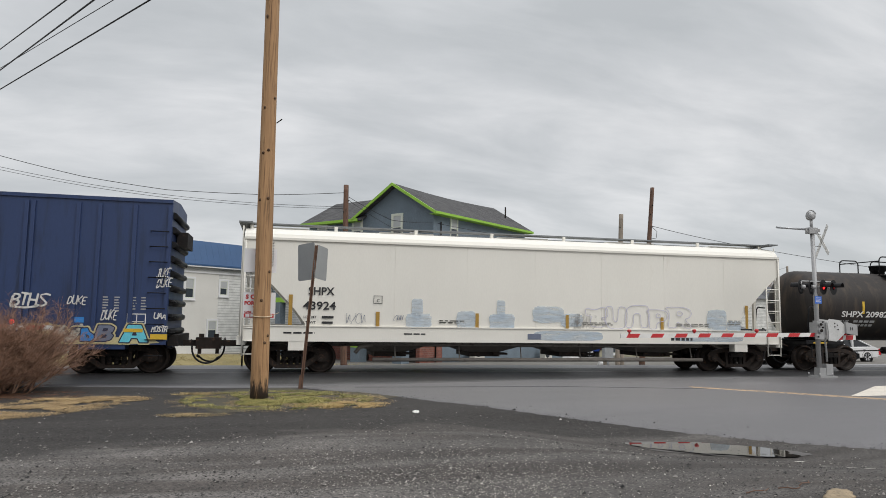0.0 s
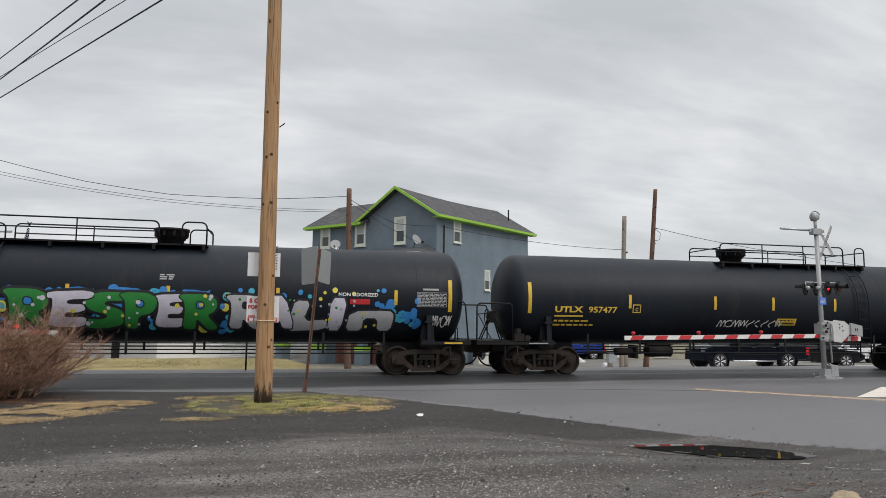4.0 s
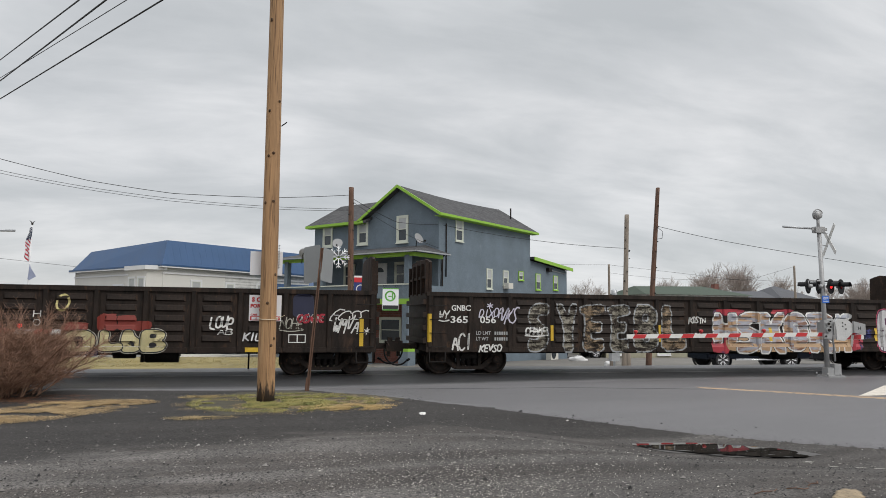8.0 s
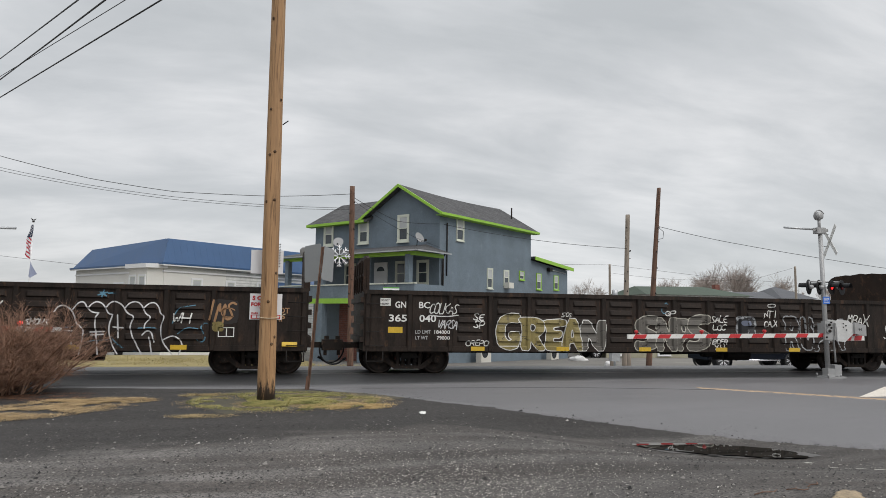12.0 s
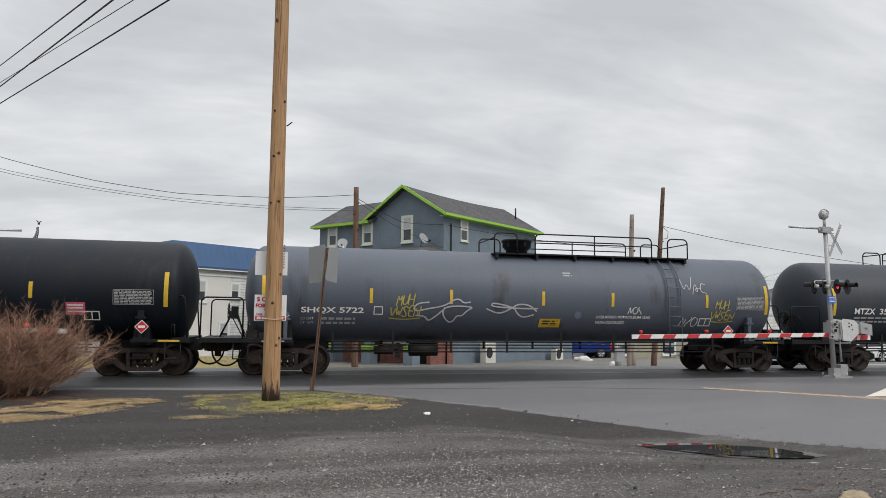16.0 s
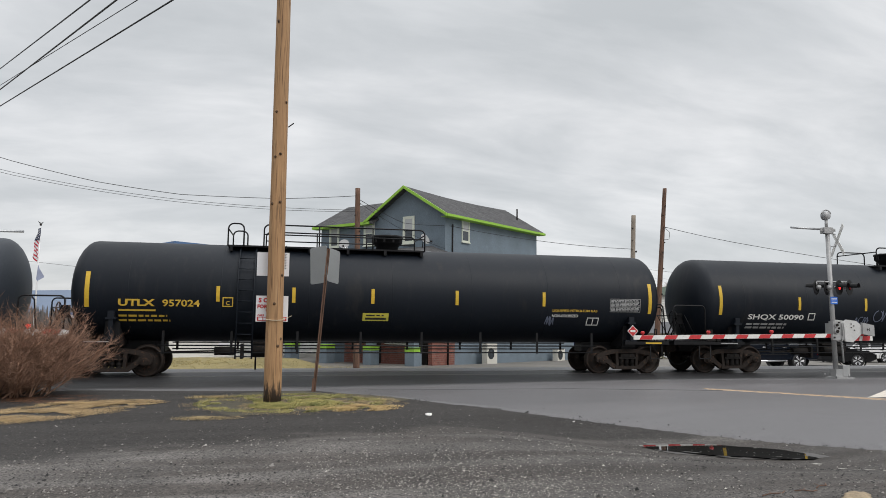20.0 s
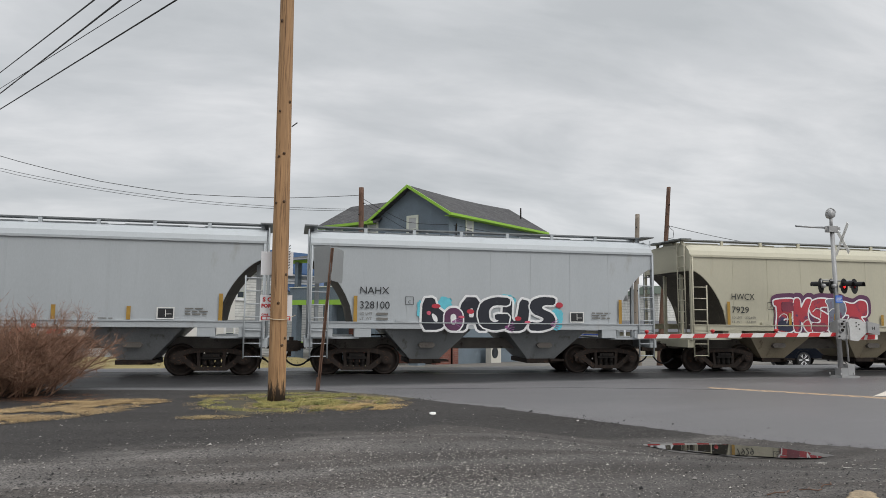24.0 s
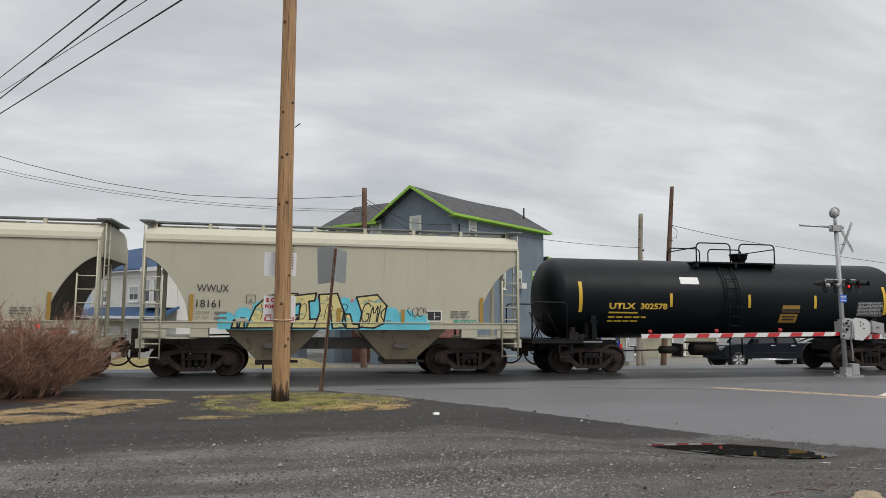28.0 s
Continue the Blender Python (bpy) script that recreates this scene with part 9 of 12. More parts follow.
def scuffed(ma, cut):
    """Wears holes into thin spray paint, streaked along the car, so that the old paint shows through."""
    nt = ma.node_tree
    N, K = nt.nodes.new, nt.links.new
    tc, mp, n, r = N("ShaderNodeTexCoord"), N("ShaderNodeMapping"), N("ShaderNodeTexNoise"), N("ShaderNodeMapRange")
    mp.inputs["Scale"].default_value = (1.0, 1.0, 2.2)
    n.inputs["Scale"].default_value, n.inputs["Detail"].default_value, n.inputs["Roughness"].default_value = 3.5, 7.0, 0.68
    r.inputs["From Min"].default_value, r.inputs["From Max"].default_value = cut, cut + 0.12
    K(tc.outputs["Object"], mp.inputs[0])
    K(mp.outputs[0], n.inputs["Vector"])
    K(n.outputs["Fac"], r.inputs["Value"])
    K(r.outputs[0], nt.nodes["Principled BSDF"].inputs["Alpha"])
    return ma


G_GREEN, G_CYAN, G_GREY = tones("spray_green", (0.02, 0.20, 0.035)), tones("spray_cyan", (0.05, 0.36, 0.50)), tones("spray_silver", (0.42, 0.42, 0.44))
G_LILAC, G_BLUE, G_LEMON = tones("spray_pale_lilac", (0.55, 0.52, 0.60)), tones("spray_blue", (0.03, 0.20, 0.52)), tones("spray_lemon", (0.62, 0.55, 0.08))
G_RED, G_NAVY, G_PINK = tones("spray_red", (0.42, 0.03, 0.05)), tones("spray_navy", (0.02, 0.022, 0.05)), tones("spray_pink", (0.6, 0.1, 0.16))
G_PLUM, G_SLATE, G_WHITE = tones("spray_plum", (0.10, 0.03, 0.08)), tones("spray_slate", (0.14, 0.16, 0.22)), tones("spray_white", (0.62, 0.61, 0.58))
G_BUTTER, G_SKY, G_TEAL = tones("spray_butter", (0.60, 0.52, 0.22)), tones("spray_sky_blue", (0.12, 0.50, 0.60)), tones("spray_teal", (0.02, 0.30, 0.24))
G_TAN, G_OLIVE, G_BONE = tones("spray_tan", (0.36, 0.20, 0.10)), tones("spray_olive_gold", (0.26, 0.22, 0.06)), tones("spray_bone", (0.42, 0.40, 0.34))
G_FADE, G_RUST, G_BLACK = tones("buffed_blue_patch", (0.42, 0.50, 0.58)), tones("spray_rust_red", (0.20, 0.03, 0.02)), tones("spray_black", (0.012, 0.012, 0.014))
G_OLD = scuffed(mat("worn_bone_spray", (0.20, 0.18, 0.14), 0.6, var=0.3, scale=3, second=(0.06, 0.048, 0.038), spots=0.5, bump=0.02), 0.44)
G_OLDTAN = scuffed(mat("worn_tan_spray", (0.21, 0.145, 0.085), 0.6, var=0.3, scale=3, bump=0.02), 0.44)
G_REDFADE = mat("spray_red_to_navy", (0.40, 0.035, 0.05), 0.5, var=0.25, scale=1.3, second=(0.04, 0.03, 0.09), spots=0.55, bump=0.02)
G_NAVYFADE = mat("spray_navy_streaked", (0.011, 0.013, 0.022), 0.5, var=0.3, scale=1.0, second=(0.045, 0.045, 0.06), spots=0.4, bump=0.02)
scuffed(G_WHITE, 0.33)
scuffed(G_BONE, 0.36)
G_CAMEL = mat("mottled_brown_and_lilac_spray", (0.34, 0.34, 0.38), 0.5, var=0.2, scale=1.3, second=(0.20, 0.085, 0.04), spots=0.62, bump=0.02, stretch=(0.5, 1, 1.6))
G_SMOKE, G_CARAMEL, G_COCOA = tones("spray_smoke_grey", (0.36, 0.37, 0.42)), tones("spray_caramel", (0.42, 0.27, 0.15)), tones("spray_cocoa", (0.16, 0.065, 0.03))
G_STRAW = mat("dulled_straw_spray", (0.40, 0.33, 0.07), 0.6, var=0.3, scale=2, second=(0.16, 0.13, 0.04), spots=0.5, bump=0.02)
G_DUST = scuffed(mat("worn_grey_spray", (0.30, 0.31, 0.32), 0.6, var=0.25, scale=3, bump=0.02), 0.40)
G_VIOLET = tones("faded_violet_line", (0.52, 0.50, 0.60))
scuffed(G_FADE, 0.42)
streaks(G_CAMEL, 2.6, (0.35, 1, 1.7), (0.42, 0.25, 0.12), 0.50, 0.56, 0.9)
streaks(G_CAMEL, 3.1, (0.4, 1, 1.9), (0.17, 0.07, 0.035), 0.57, 0.61, 0.9)


def washed(ma, lo, hi, stretch=(0.5, 1.0, 3.0)):
    """Thin paint: covers unevenly, in broad strokes, with no hard edge."""
    scuffed(ma, lo)
    for n in ma.node_tree.nodes:
        if n.type == "MAP_RANGE" and n.outputs[0].links and n.outputs[0].links[0].to_socket.name == "Alpha":
            n.inputs["From Max"].default_value = hi
        if n.type == "MAPPING":
            n.inputs["Scale"].default_value = stretch
    return ma


G_BUFF = washed(mat("thin_blue_buff_paint", (0.47, 0.55, 0.63), 0.6, var=0.12, scale=2, bump=0.02), 0.18, 0.72)
G_SOOT = washed(mat("sooty_smear", (0.20, 0.19, 0.18), 0.7, var=0.3, scale=3, bump=0.02), 0.40, 0.80, (2.5, 1.0, 0.9))
G_CREAMY = scuffed(mat("pale_cream_spray", (0.50, 0.44, 0.24), 0.6, var=0.25, scale=2.5, bump=0.02), 0.30)
G_DRAB = scuffed(mat("drab_grey_brown_spray", (0.105, 0.095, 0.082), 0.6, var=0.3, scale=2, bump=0.02), 0.3)
G_GILT = scuffed(mat("drab_gold_spray", (0.22, 0.175, 0.06), 0.6, var=0.35, scale=2.2, second=(0.09, 0.07, 0.035), spots=0.45, bump=0.02), 0.3)
G_WORN_SKY = scuffed(mat("worn_pale_blue_spray", (0.08, 0.20, 0.28), 0.6, var=0.2, scale=3, bump=0.02), 0.42)
G_WINE = scuffed(mat("spray_wine_red", (0.20, 0.03, 0.055), 0.55, var=0.3, scale=2, second=(0.10, 0.025, 0.05), spots=0.5, bump=0.02), 0.12)
G_PLUM_LINE = tones("spray_mauve_line", (0.28, 0.09, 0.24))
G_SLATEFADE = mat("spray_slate_to_plum", (0.15, 0.17, 0.22), 0.5, var=0.25, scale=1.3, second=(0.13, 0.03, 0.07), spots=0.55, bump=0.02)
G_INDIGO = scuffed(mat("worn_indigo_spray", (0.02, 0.02, 0.12), 0.6, var=0.2, scale=3, bump=0.02), 0.46)
G_CLEAN = tones("clean_white_spray", (0.74, 0.74, 0.74))
G_GON_DARK = tones("old_dark_brown_paint", (0.02, 0.015, 0.013))
G_SILVERY = scuffed(mat("worn_white_silver_spray", (0.55, 0.54, 0.54), 0.55, var=0.25, scale=2.2, second=(0.28, 0.28, 0.29), spots=0.45, bump=0.02), 0.3)
scuffed(G_BUTTER, 0.34)


STROKES = {
    "E": [[(1, 1), (0.1, 1), (0.1, 0), (1, 0)], [(0.1, 0.5), (0.8, 0.5)]],
    "K": [[(0, 1), (0, 0)], [(1, 1), (0.1, 0.5), (1, 0)]],
    "S": [[(1, 0.9), (0.5, 1), (0.05, 0.78), (0.5, 0.5), (0.95, 0.22), (0.5, 0), (0, 0.1)]],
    "R": [[(0, 0), (0, 1), (0.8, 1), (1, 0.75), (0.8, 0.5), (0.1, 0.5)], [(0.5, 0.5), (1, 0)]],
    "T": [[(0, 1), (1, 1)], [(0.5, 1), (0.5, 0)]],
    "B": [[(0, 0), (0, 1), (0.8, 1), (1, 0.77), (0.6, 0.52), (0.1, 0.52)], [(0.5, 0.52), (1, 0.4), (1, 0.1), (0.6, 0), (0, 0)]],
    "O": [[(0.5, 1), (0, 0.85), (0, 0.15), (0.5, 0), (1, 0.15), (1, 0.85), (0.5, 1)]],
    "G": [[(1, 0.8), (0.6, 1), (0, 0.8), (0, 0.2), (0.5, 0), (1, 0.15), (1, 0.45), (0.6, 0.45)]],
    "U": [[(0, 1), (0, 0.2), (0.5, 0), (1, 0.2), (1, 1)]],
    "C": [[(1, 0.8), (0.6, 1), (0, 0.8), (0, 0.2), (0.5, 0), (1, 0.15)]],
    "M": [[(0, 0), (0.08, 1), (0.5, 0.35), (0.92, 1), (1, 0)]],
    "A": [[(0, 0), (0.5, 1), (1, 0)], [(0.2, 0.35), (0.8, 0.35)]],
    "P": [[(0, 0), (0, 1), (0.8, 1), (1, 0.75), (0.8, 0.45), (0.1, 0.45)]],
    "L": [[(0, 1), (0, 0), (1, 0)]],
    "I": [[(0.5, 1), (0.5, 0)]],
    "N": [[(0, 0), (0, 1), (1, 0), (1, 1)]],
    "H": [[(0, 1), (0, 0)], [(1, 1), (1, 0)], [(0, 0.5), (1, 0.5)]],
    "D": [[(0, 0), (0, 1), (0.7, 0.95), (1, 0.5), (0.7, 0.05), (0, 0)]],
    "W": [[(0, 1), (0.25, 0), (0.5, 0.7), (0.75, 0), (1, 1)]],
    "V": [[(0, 1), (0.5, 0), (1, 1)]],
    "Y": [[(0, 1), (0.5, 0.5), (1, 1)], [(0.5, 0.5), (0.4, 0)]],
    "J": [[(0.3, 1), (0.9, 1)], [(0.65, 1), (0.65, 0.15), (0.35, 0), (0, 0.2)]],
    "X": [[(0, 1), (1, 0)], [(1, 1), (0, 0)]],
    "F": [[(1, 1), (0, 1), (0, 0)], [(0, 0.55), (0.7, 0.55)]],
    "*": [[(0.5, 1), (0.5, 0)], [(0, 0.75), (1, 0.25)], [(1, 0.75), (0, 0.25)]],
    "-": [[(0, 0.5), (0.6, 0.55), (1, 0.45)]],
}


def rounded(pts, n=1):
    for _ in range(n):
        out = [pts[0]]
        for p, q in zip(pts, pts[1:]):
            out += [(p[0] * 0.86 + q[0] * 0.14, p[1] * 0.86 + q[1] * 0.14), (p[0] * 0.14 + q[0] * 0.86, p[1] * 0.14 + q[1] * 0.86)]
        pts = out + [pts[-1]]
    return pts


def traced(F, gx, gz):
    """A flat mesh of the region where a field on a grid is positive."""
    bm, seen = BM(), {}

    def vert(key, x, z):
        if key not in seen:
            seen[key] = bm.verts.new((x, z, 0))
        return seen[key]

    P = F > 0
    some = P[:-1, :-1] | P[1:, :-1] | P[:-1, 1:] | P[1:, 1:]
    for ix, iz in zip(*np.nonzero(some)):
        cs = [(ix, iz), (ix + 1, iz), (ix + 1, iz + 1), (ix, iz + 1)]
        fs = [F[c] for c in cs]
        poly = []
        for k in range(4):
            c, e, f0, f1 = cs[k], cs[(k + 1) % 4], fs[k], fs[(k + 1) % 4]
            if f0 > 0:
                poly.append(vert(c, gx[c[0]], gz[c[1]]))
            if (f0 > 0) != (f1 > 0):
                t = f0 / (f0 - f1)
                poly.append(vert(tuple(sorted((c, e))), gx[c[0]] + t * (gx[e[0]] - gx[c[0]]), gz[c[1]] + t * (gz[e[1]] - gz[c[1]])))
        if len(poly) > 2 and len(set(poly)) == len(poly):
            try:
                bm.faces.new(poly)
            except ValueError:
                pass
    return bm


def lines_field(lines, margin, step):
    """Distance to a set of broken lines on a grid round them."""
    A = np.array([p for ln in lines for p in ln[:-1]], dtype=float)
    B = np.array([q for ln in lines for q in ln[1:]], dtype=float)
    lo, hi = np.minimum(A, B).min(axis=0) - margin, np.maximum(A, B).max(axis=0) + margin
    gx, gz = np.arange(lo[0], hi[0] + step, step), np.arange(lo[1], hi[1] + step, step)
    X, Z = np.meshgrid(gx, gz, indexing="ij")
    best = np.full(X.shape, 9.0)
    for p, q in zip(A, B):
        d = q - p
        t = np.clip(((X - p[0]) * d[0] + (Z - p[1]) * d[1]) / max(1e-9, d @ d), 0, 1)
        best = np.minimum(best, np.hypot(X - p[0] - t * d[0], Z - p[1] - t * d[1]))
    return best, gx, gz, X, Z


def stroked(lines, w):
    """One flat mesh of round strokes of width w along broken lines."""
    step = max(0.009, 0.42 * w)
    best, gx, gz, _, _ = lines_field(lines, w / 2 + step, step)
    return traced(w / 2 - best, gx, gz)


def grown(pts, r):
    """One flat mesh of a closed outline and all within r of it."""
    best, gx, gz, X, Z = lines_field([pts + pts[:1]], r + 0.06, 0.03)
    inside = np.zeros(X.shape, dtype=bool)
    for (x0, z0), (x1, z1) in zip(pts, pts[1:] + pts[:1]):
        if abs(z1 - z0) > 1e-9:
            inside ^= ((z0 > Z) != (z1 > Z)) & (X < (x1 - x0) * (Z - z0) / (z1 - z0) + x0)
    return traced(np.where(inside, r + best, r - best), gx, gz)


EYE = [(0.44, 0.62), (0.46, 0.8), (0.62, 0.78), (0.66, 0.68), (0.58, 0.58)]
FORMS = {
    "R": [[(0.0, 0.93), (0.1, 1.0), (0.7, 1.0), (0.95, 0.88), (1.0, 0.68), (0.9, 0.5), (0.72, 0.42), (1.0, 0.08), (0.95, 0.0), (0.72, 0.0), (0.45, 0.34), (0.42, 0.0), (0.08, 0.02), (0.16, 0.5), (0.14, 0.8)], EYE],
    "E": [[(0.0, 0.95), (0.95, 1.0), (1.0, 0.78), (0.45, 0.74), (0.45, 0.62), (0.85, 0.62), (0.8, 0.4), (0.42, 0.4), (0.43, 0.26), (0.92, 0.28), (0.86, 0.0), (0.2, 0.0), (0.08, 0.1), (0.16, 0.5), (0.14, 0.78), (0.02, 0.78)]],
    "S": [[(0.98, 0.98), (0.45, 1.0), (0.12, 0.9), (0.02, 0.7), (0.15, 0.5), (0.55, 0.38), (0.5, 0.28), (0.3, 0.24), (0.04, 0.28), (0.0, 0.02), (0.45, 0.0), (0.85, 0.1), (0.98, 0.32), (0.85, 0.52), (0.45, 0.66), (0.55, 0.76), (0.95, 0.76)]],
    "P": [[(0.0, 0.92), (0.1, 1.0), (0.72, 1.0), (0.97, 0.88), (1.0, 0.66), (0.86, 0.44), (0.48, 0.34), (0.46, 0.0), (0.1, 0.02), (0.16, 0.5), (0.14, 0.8)], EYE],
    "A": [[(0.0, 0.0), (0.28, 1.0), (0.74, 1.0), (1.0, 0.0), (0.7, 0.0), (0.63, 0.24), (0.4, 0.24), (0.34, 0.0)], [(0.45, 0.42), (0.52, 0.7), (0.58, 0.42)]],
    "L": [[(0.1, 1.0), (0.45, 0.98), (0.42, 0.32), (0.95, 0.4), (1.0, 0.05), (0.05, 0.0), (0.1, 0.5)]],
    "I": [[(0.15, 1.0), (0.85, 1.0), (0.8, 0.0), (0.2, 0.0)]],
    "N": [[(0.0, 0.0), (0.05, 1.0), (0.35, 1.0), (0.68, 0.45), (0.65, 1.0), (1.0, 1.0), (0.98, 0.0), (0.68, 0.0), (0.33, 0.52), (0.36, 0.0)]],
    "M": [[(0.0, 0.0), (0.08, 0.95), (0.9, 1.0), (1.0, 0.8), (0.95, 0.0), (0.66, 0.0), (0.66, 0.62), (0.36, 0.62), (0.34, 0.0)]],
    "H": [[(0.0, 0.0), (0.05, 1.0), (0.36, 1.0), (0.38, 0.64), (0.64, 0.64), (0.64, 1.0), (1.0, 1.0), (0.96, 0.0), (0.62, 0.0), (0.62, 0.38), (0.36, 0.38), (0.36, 0.0)]],
    "K": [[(0.0, 0.0), (0.05, 1.0), (0.4, 1.0), (0.4, 0.65), (0.68, 1.0), (1.0, 1.0), (0.68, 0.55), (1.0, 0.0), (0.66, 0.0), (0.4, 0.38), (0.38, 0.0)]],
    "O": [[(0.3, 1.0), (0.7, 1.0), (0.97, 0.78), (1.0, 0.3), (0.75, 0.0), (0.28, 0.0), (0.0, 0.25), (0.02, 0.78)], [(0.4, 0.3), (0.36, 0.66), (0.52, 0.72), (0.62, 0.6), (0.58, 0.3)]],
    "G": [[(0.98, 0.98), (0.5, 1.0), (0.12, 0.85), (0.0, 0.5), (0.1, 0.12), (0.5, 0.0), (0.9, 0.08), (0.98, 0.5), (0.52, 0.5), (0.52, 0.34), (0.66, 0.3), (0.5, 0.24), (0.36, 0.34), (0.34, 0.62), (0.5, 0.76), (0.95, 0.74)]],
    "B": [[(0.0, 0.0), (0.06, 1.0), (0.7, 1.0), (0.94, 0.85), (0.92, 0.62), (0.8, 0.53), (1.0, 0.35), (0.92, 0.1), (0.65, 0.0)], [(0.38, 0.64), (0.4, 0.8), (0.6, 0.78), (0.6, 0.66)], [(0.38, 0.2), (0.38, 0.4), (0.62, 0.38), (0.62, 0.22)]],
    "D": [[(0.0, 0.0), (0.05, 0.96), (0.5, 1.0), (0.62, 0.7), (0.95, 0.5), (1.0, 0.2), (0.72, 0.0)], [(0.42, 0.5), (0.6, 0.4), (0.62, 0.25), (0.5, 0.3)]],
    "U": [[(0.0, 0.95), (0.34, 1.0), (0.36, 0.4), (0.48, 0.28), (0.56, 0.4), (0.62, 1.0), (1.0, 0.92), (0.98, 0.25), (0.8, 0.0), (0.22, 0.0), (0.02, 0.25)]],
    "Y": [[(0.0, 1.0), (0.32, 0.98), (0.55, 0.72), (0.72, 1.0), (1.0, 0.98), (0.78, 0.5), (0.8, 0.0), (0.34, 0.0), (0.38, 0.5)]],
    "T": [[(0.0, 0.96), (0.45, 0.85), (0.7, 1.0), (1.0, 0.95), (1.0, 0.5), (0.68, 0.5), (0.92, 0.25), (0.8, 0.0), (0.28, 0.0), (0.2, 0.3), (0.3, 0.55), (0.02, 0.55)]],
}


def softened(pts, n):
    """Cuts the corners of a closed outline n times."""
    for _ in range(n):
        out = []
        for p, q in zip(pts, pts[1:] + pts[:1]):
            out += [(p[0] * 0.8 + q[0] * 0.2, p[1] * 0.8 + q[1] * 0.2), (p[0] * 0.2 + q[0] * 0.8, p[1] * 0.2 + q[1] * 0.8)]
        pts = out
    return pts


def piece(car, spec, fills, line, w=0.03, halo=None, hw=0.09, hole=None, face=-1.57, tank=None, ribs=False, soft=1, base=0.0):
    """A painted word: letters (form, x0, x1, z0, z1, lean) with edge lines, an optional halo behind all, and their eyes."""
    def put(name, bm, ma, depth):
        paint_on(name, bm, ma, car, 0, 0, face, tank, base + depth, ribs=ribs)

    def outlines(item):
        ch, x0, x1, z0, z1 = item[:5]
        lean = item[5] if len(item) > 5 else 0.0
        return [softened([(x0 + (x1 - x0) * (u + lean * (v - 0.5)), z0 + (z1 - z0) * v) for u, v in ring], soft) for ring in FORMS[ch]]

    for i, item in enumerate(spec):
        if halo:
            put("graffiti_halo", grown(outlines(item)[0], hw), halo, 0.003 + 0.0006 * (i % 3))
    for i, item in enumerate(spec):
        rings, d = outlines(item), 0.0065 + 0.003 * (i % 2)
        if fills:
            put("graffiti_outline", grown(rings[0], w), line, d)
            put("graffiti_letter", grown(rings[0], 0.0), fills[i % len(fills)], d + 0.0009)
        else:
            put("graffiti_outline", stroked([rings[0] + rings[0][:1]], w), line, d)
        for ring in rings[1:]:
            if fills:
                put("graffiti_letter", grown(ring, 0.0), hole or line, d + 0.0018)
            put("graffiti_outline", stroked([ring + ring[:1]], w), line, d + 0.0024)


def blotch(car, x0, x1, z0, z1, ma, seed, face=-1.57, depth=0.003, ribs=False, rough=0.06, tank=None, square=0.45):
    """A patch of rolled-on or sprayed paint with soft corners and an uneven edge."""
    rnd = random.Random(seed)
    pts = []
    for k in range(28):
        a = 2 * math.pi * k / 28
        c, q = math.cos(a), math.sin(a)
        g = rnd.uniform(1 - rough, 1 + rough)
        pts.append(((x0 + x1) / 2 + (x1 - x0) / 2 * g * math.copysign(abs(c) ** square, c), (z0 + z1) / 2 + (z1 - z0) / 2 * g * math.copysign(abs(q) ** square, q)))
    bm = BM()
    bm.faces.new([bm.verts.new((a, b, 0)) for a, b in pts])
    bmesh.ops.triangulate(bm, faces=bm.faces)
    paint_on("paint_patch", bm, ma, car, 0, 0, face, tank, depth, ribs=ribs)


def flowing(pts, n=2):
    """An open line with its corners rounded n times."""
    for _ in range(n):
        out = [pts[0]]
        for p, q in zip(pts, pts[1:]):
            out += [(p[0] * 0.75 + q[0] * 0.25, p[1] * 0.75 + q[1] * 0.25), (p[0] * 0.25 + q[0] * 0.75, p[1] * 0.25 + q[1] * 0.75)]
        pts = out + [pts[-1]]
    return pts


def tag(car, text, x0, x1, z0, z1, ma, t=0.03, face=-1.57, tank=None, ribs=False, seed=1, lean=0.18, under=False):
    """A quick hand-sprayed word of single strokes, each letter leaning and jumping a little."""
    rnd = random.Random(seed)
    n = len(text)
    w, h = (x1 - x0) / n, z1 - z0
    for i, ch in enumerate(text):
        dz, k, tilt = rnd.uniform(-0.08, 0.08) * h, rnd.uniform(0.85, 1.1), rnd.uniform(-0.12, 0.12)
        bm = stroked([flowing([(x0 + w * (i + 0.08 + 0.86 * u) + lean * h * (v - 0.5), z0 + dz + h * k * (v + tilt * (u - 0.5))) for u, v in st], 1) for st in STROKES[ch]], t)
        paint_on("graffiti_tag", bm, ma, car, 0, 0, face, tank, 0.0125, ribs=ribs)
    if under:
        bm = stroked([flowing([(x0, z0 - 0.16 * h), (x0 + 0.5 * (x1 - x0), z0 - 0.3 * h), (x1, z0 - 0.12 * h)])], t)
        paint_on("graffiti_tag", bm, ma, car, 0, 0, face, tank, 0.0125, ribs=ribs)


def ribbon(bm, pts, w):
    last = None
    for i, p in enumerate(pts):
        a, b = pts[max(0, i - 1)], pts[min(len(pts) - 1, i + 1)]
        d = Vector((b[0] - a[0], b[1] - a[1], 0))
        d = d.normalized() if d.length > 1e-6 else Vector((1, 0, 0))
        nrm = Vector((-d.y, d.x, 0)) * w / 2
        cur = (bm.verts.new(Vector((p[0], p[1], 0)) + nrm), bm.verts.new(Vector((p[0], p[1], 0)) - nrm))
        if last:
            bm.faces.new((last[0], last[1], cur[1], cur[0]))
        last = cur


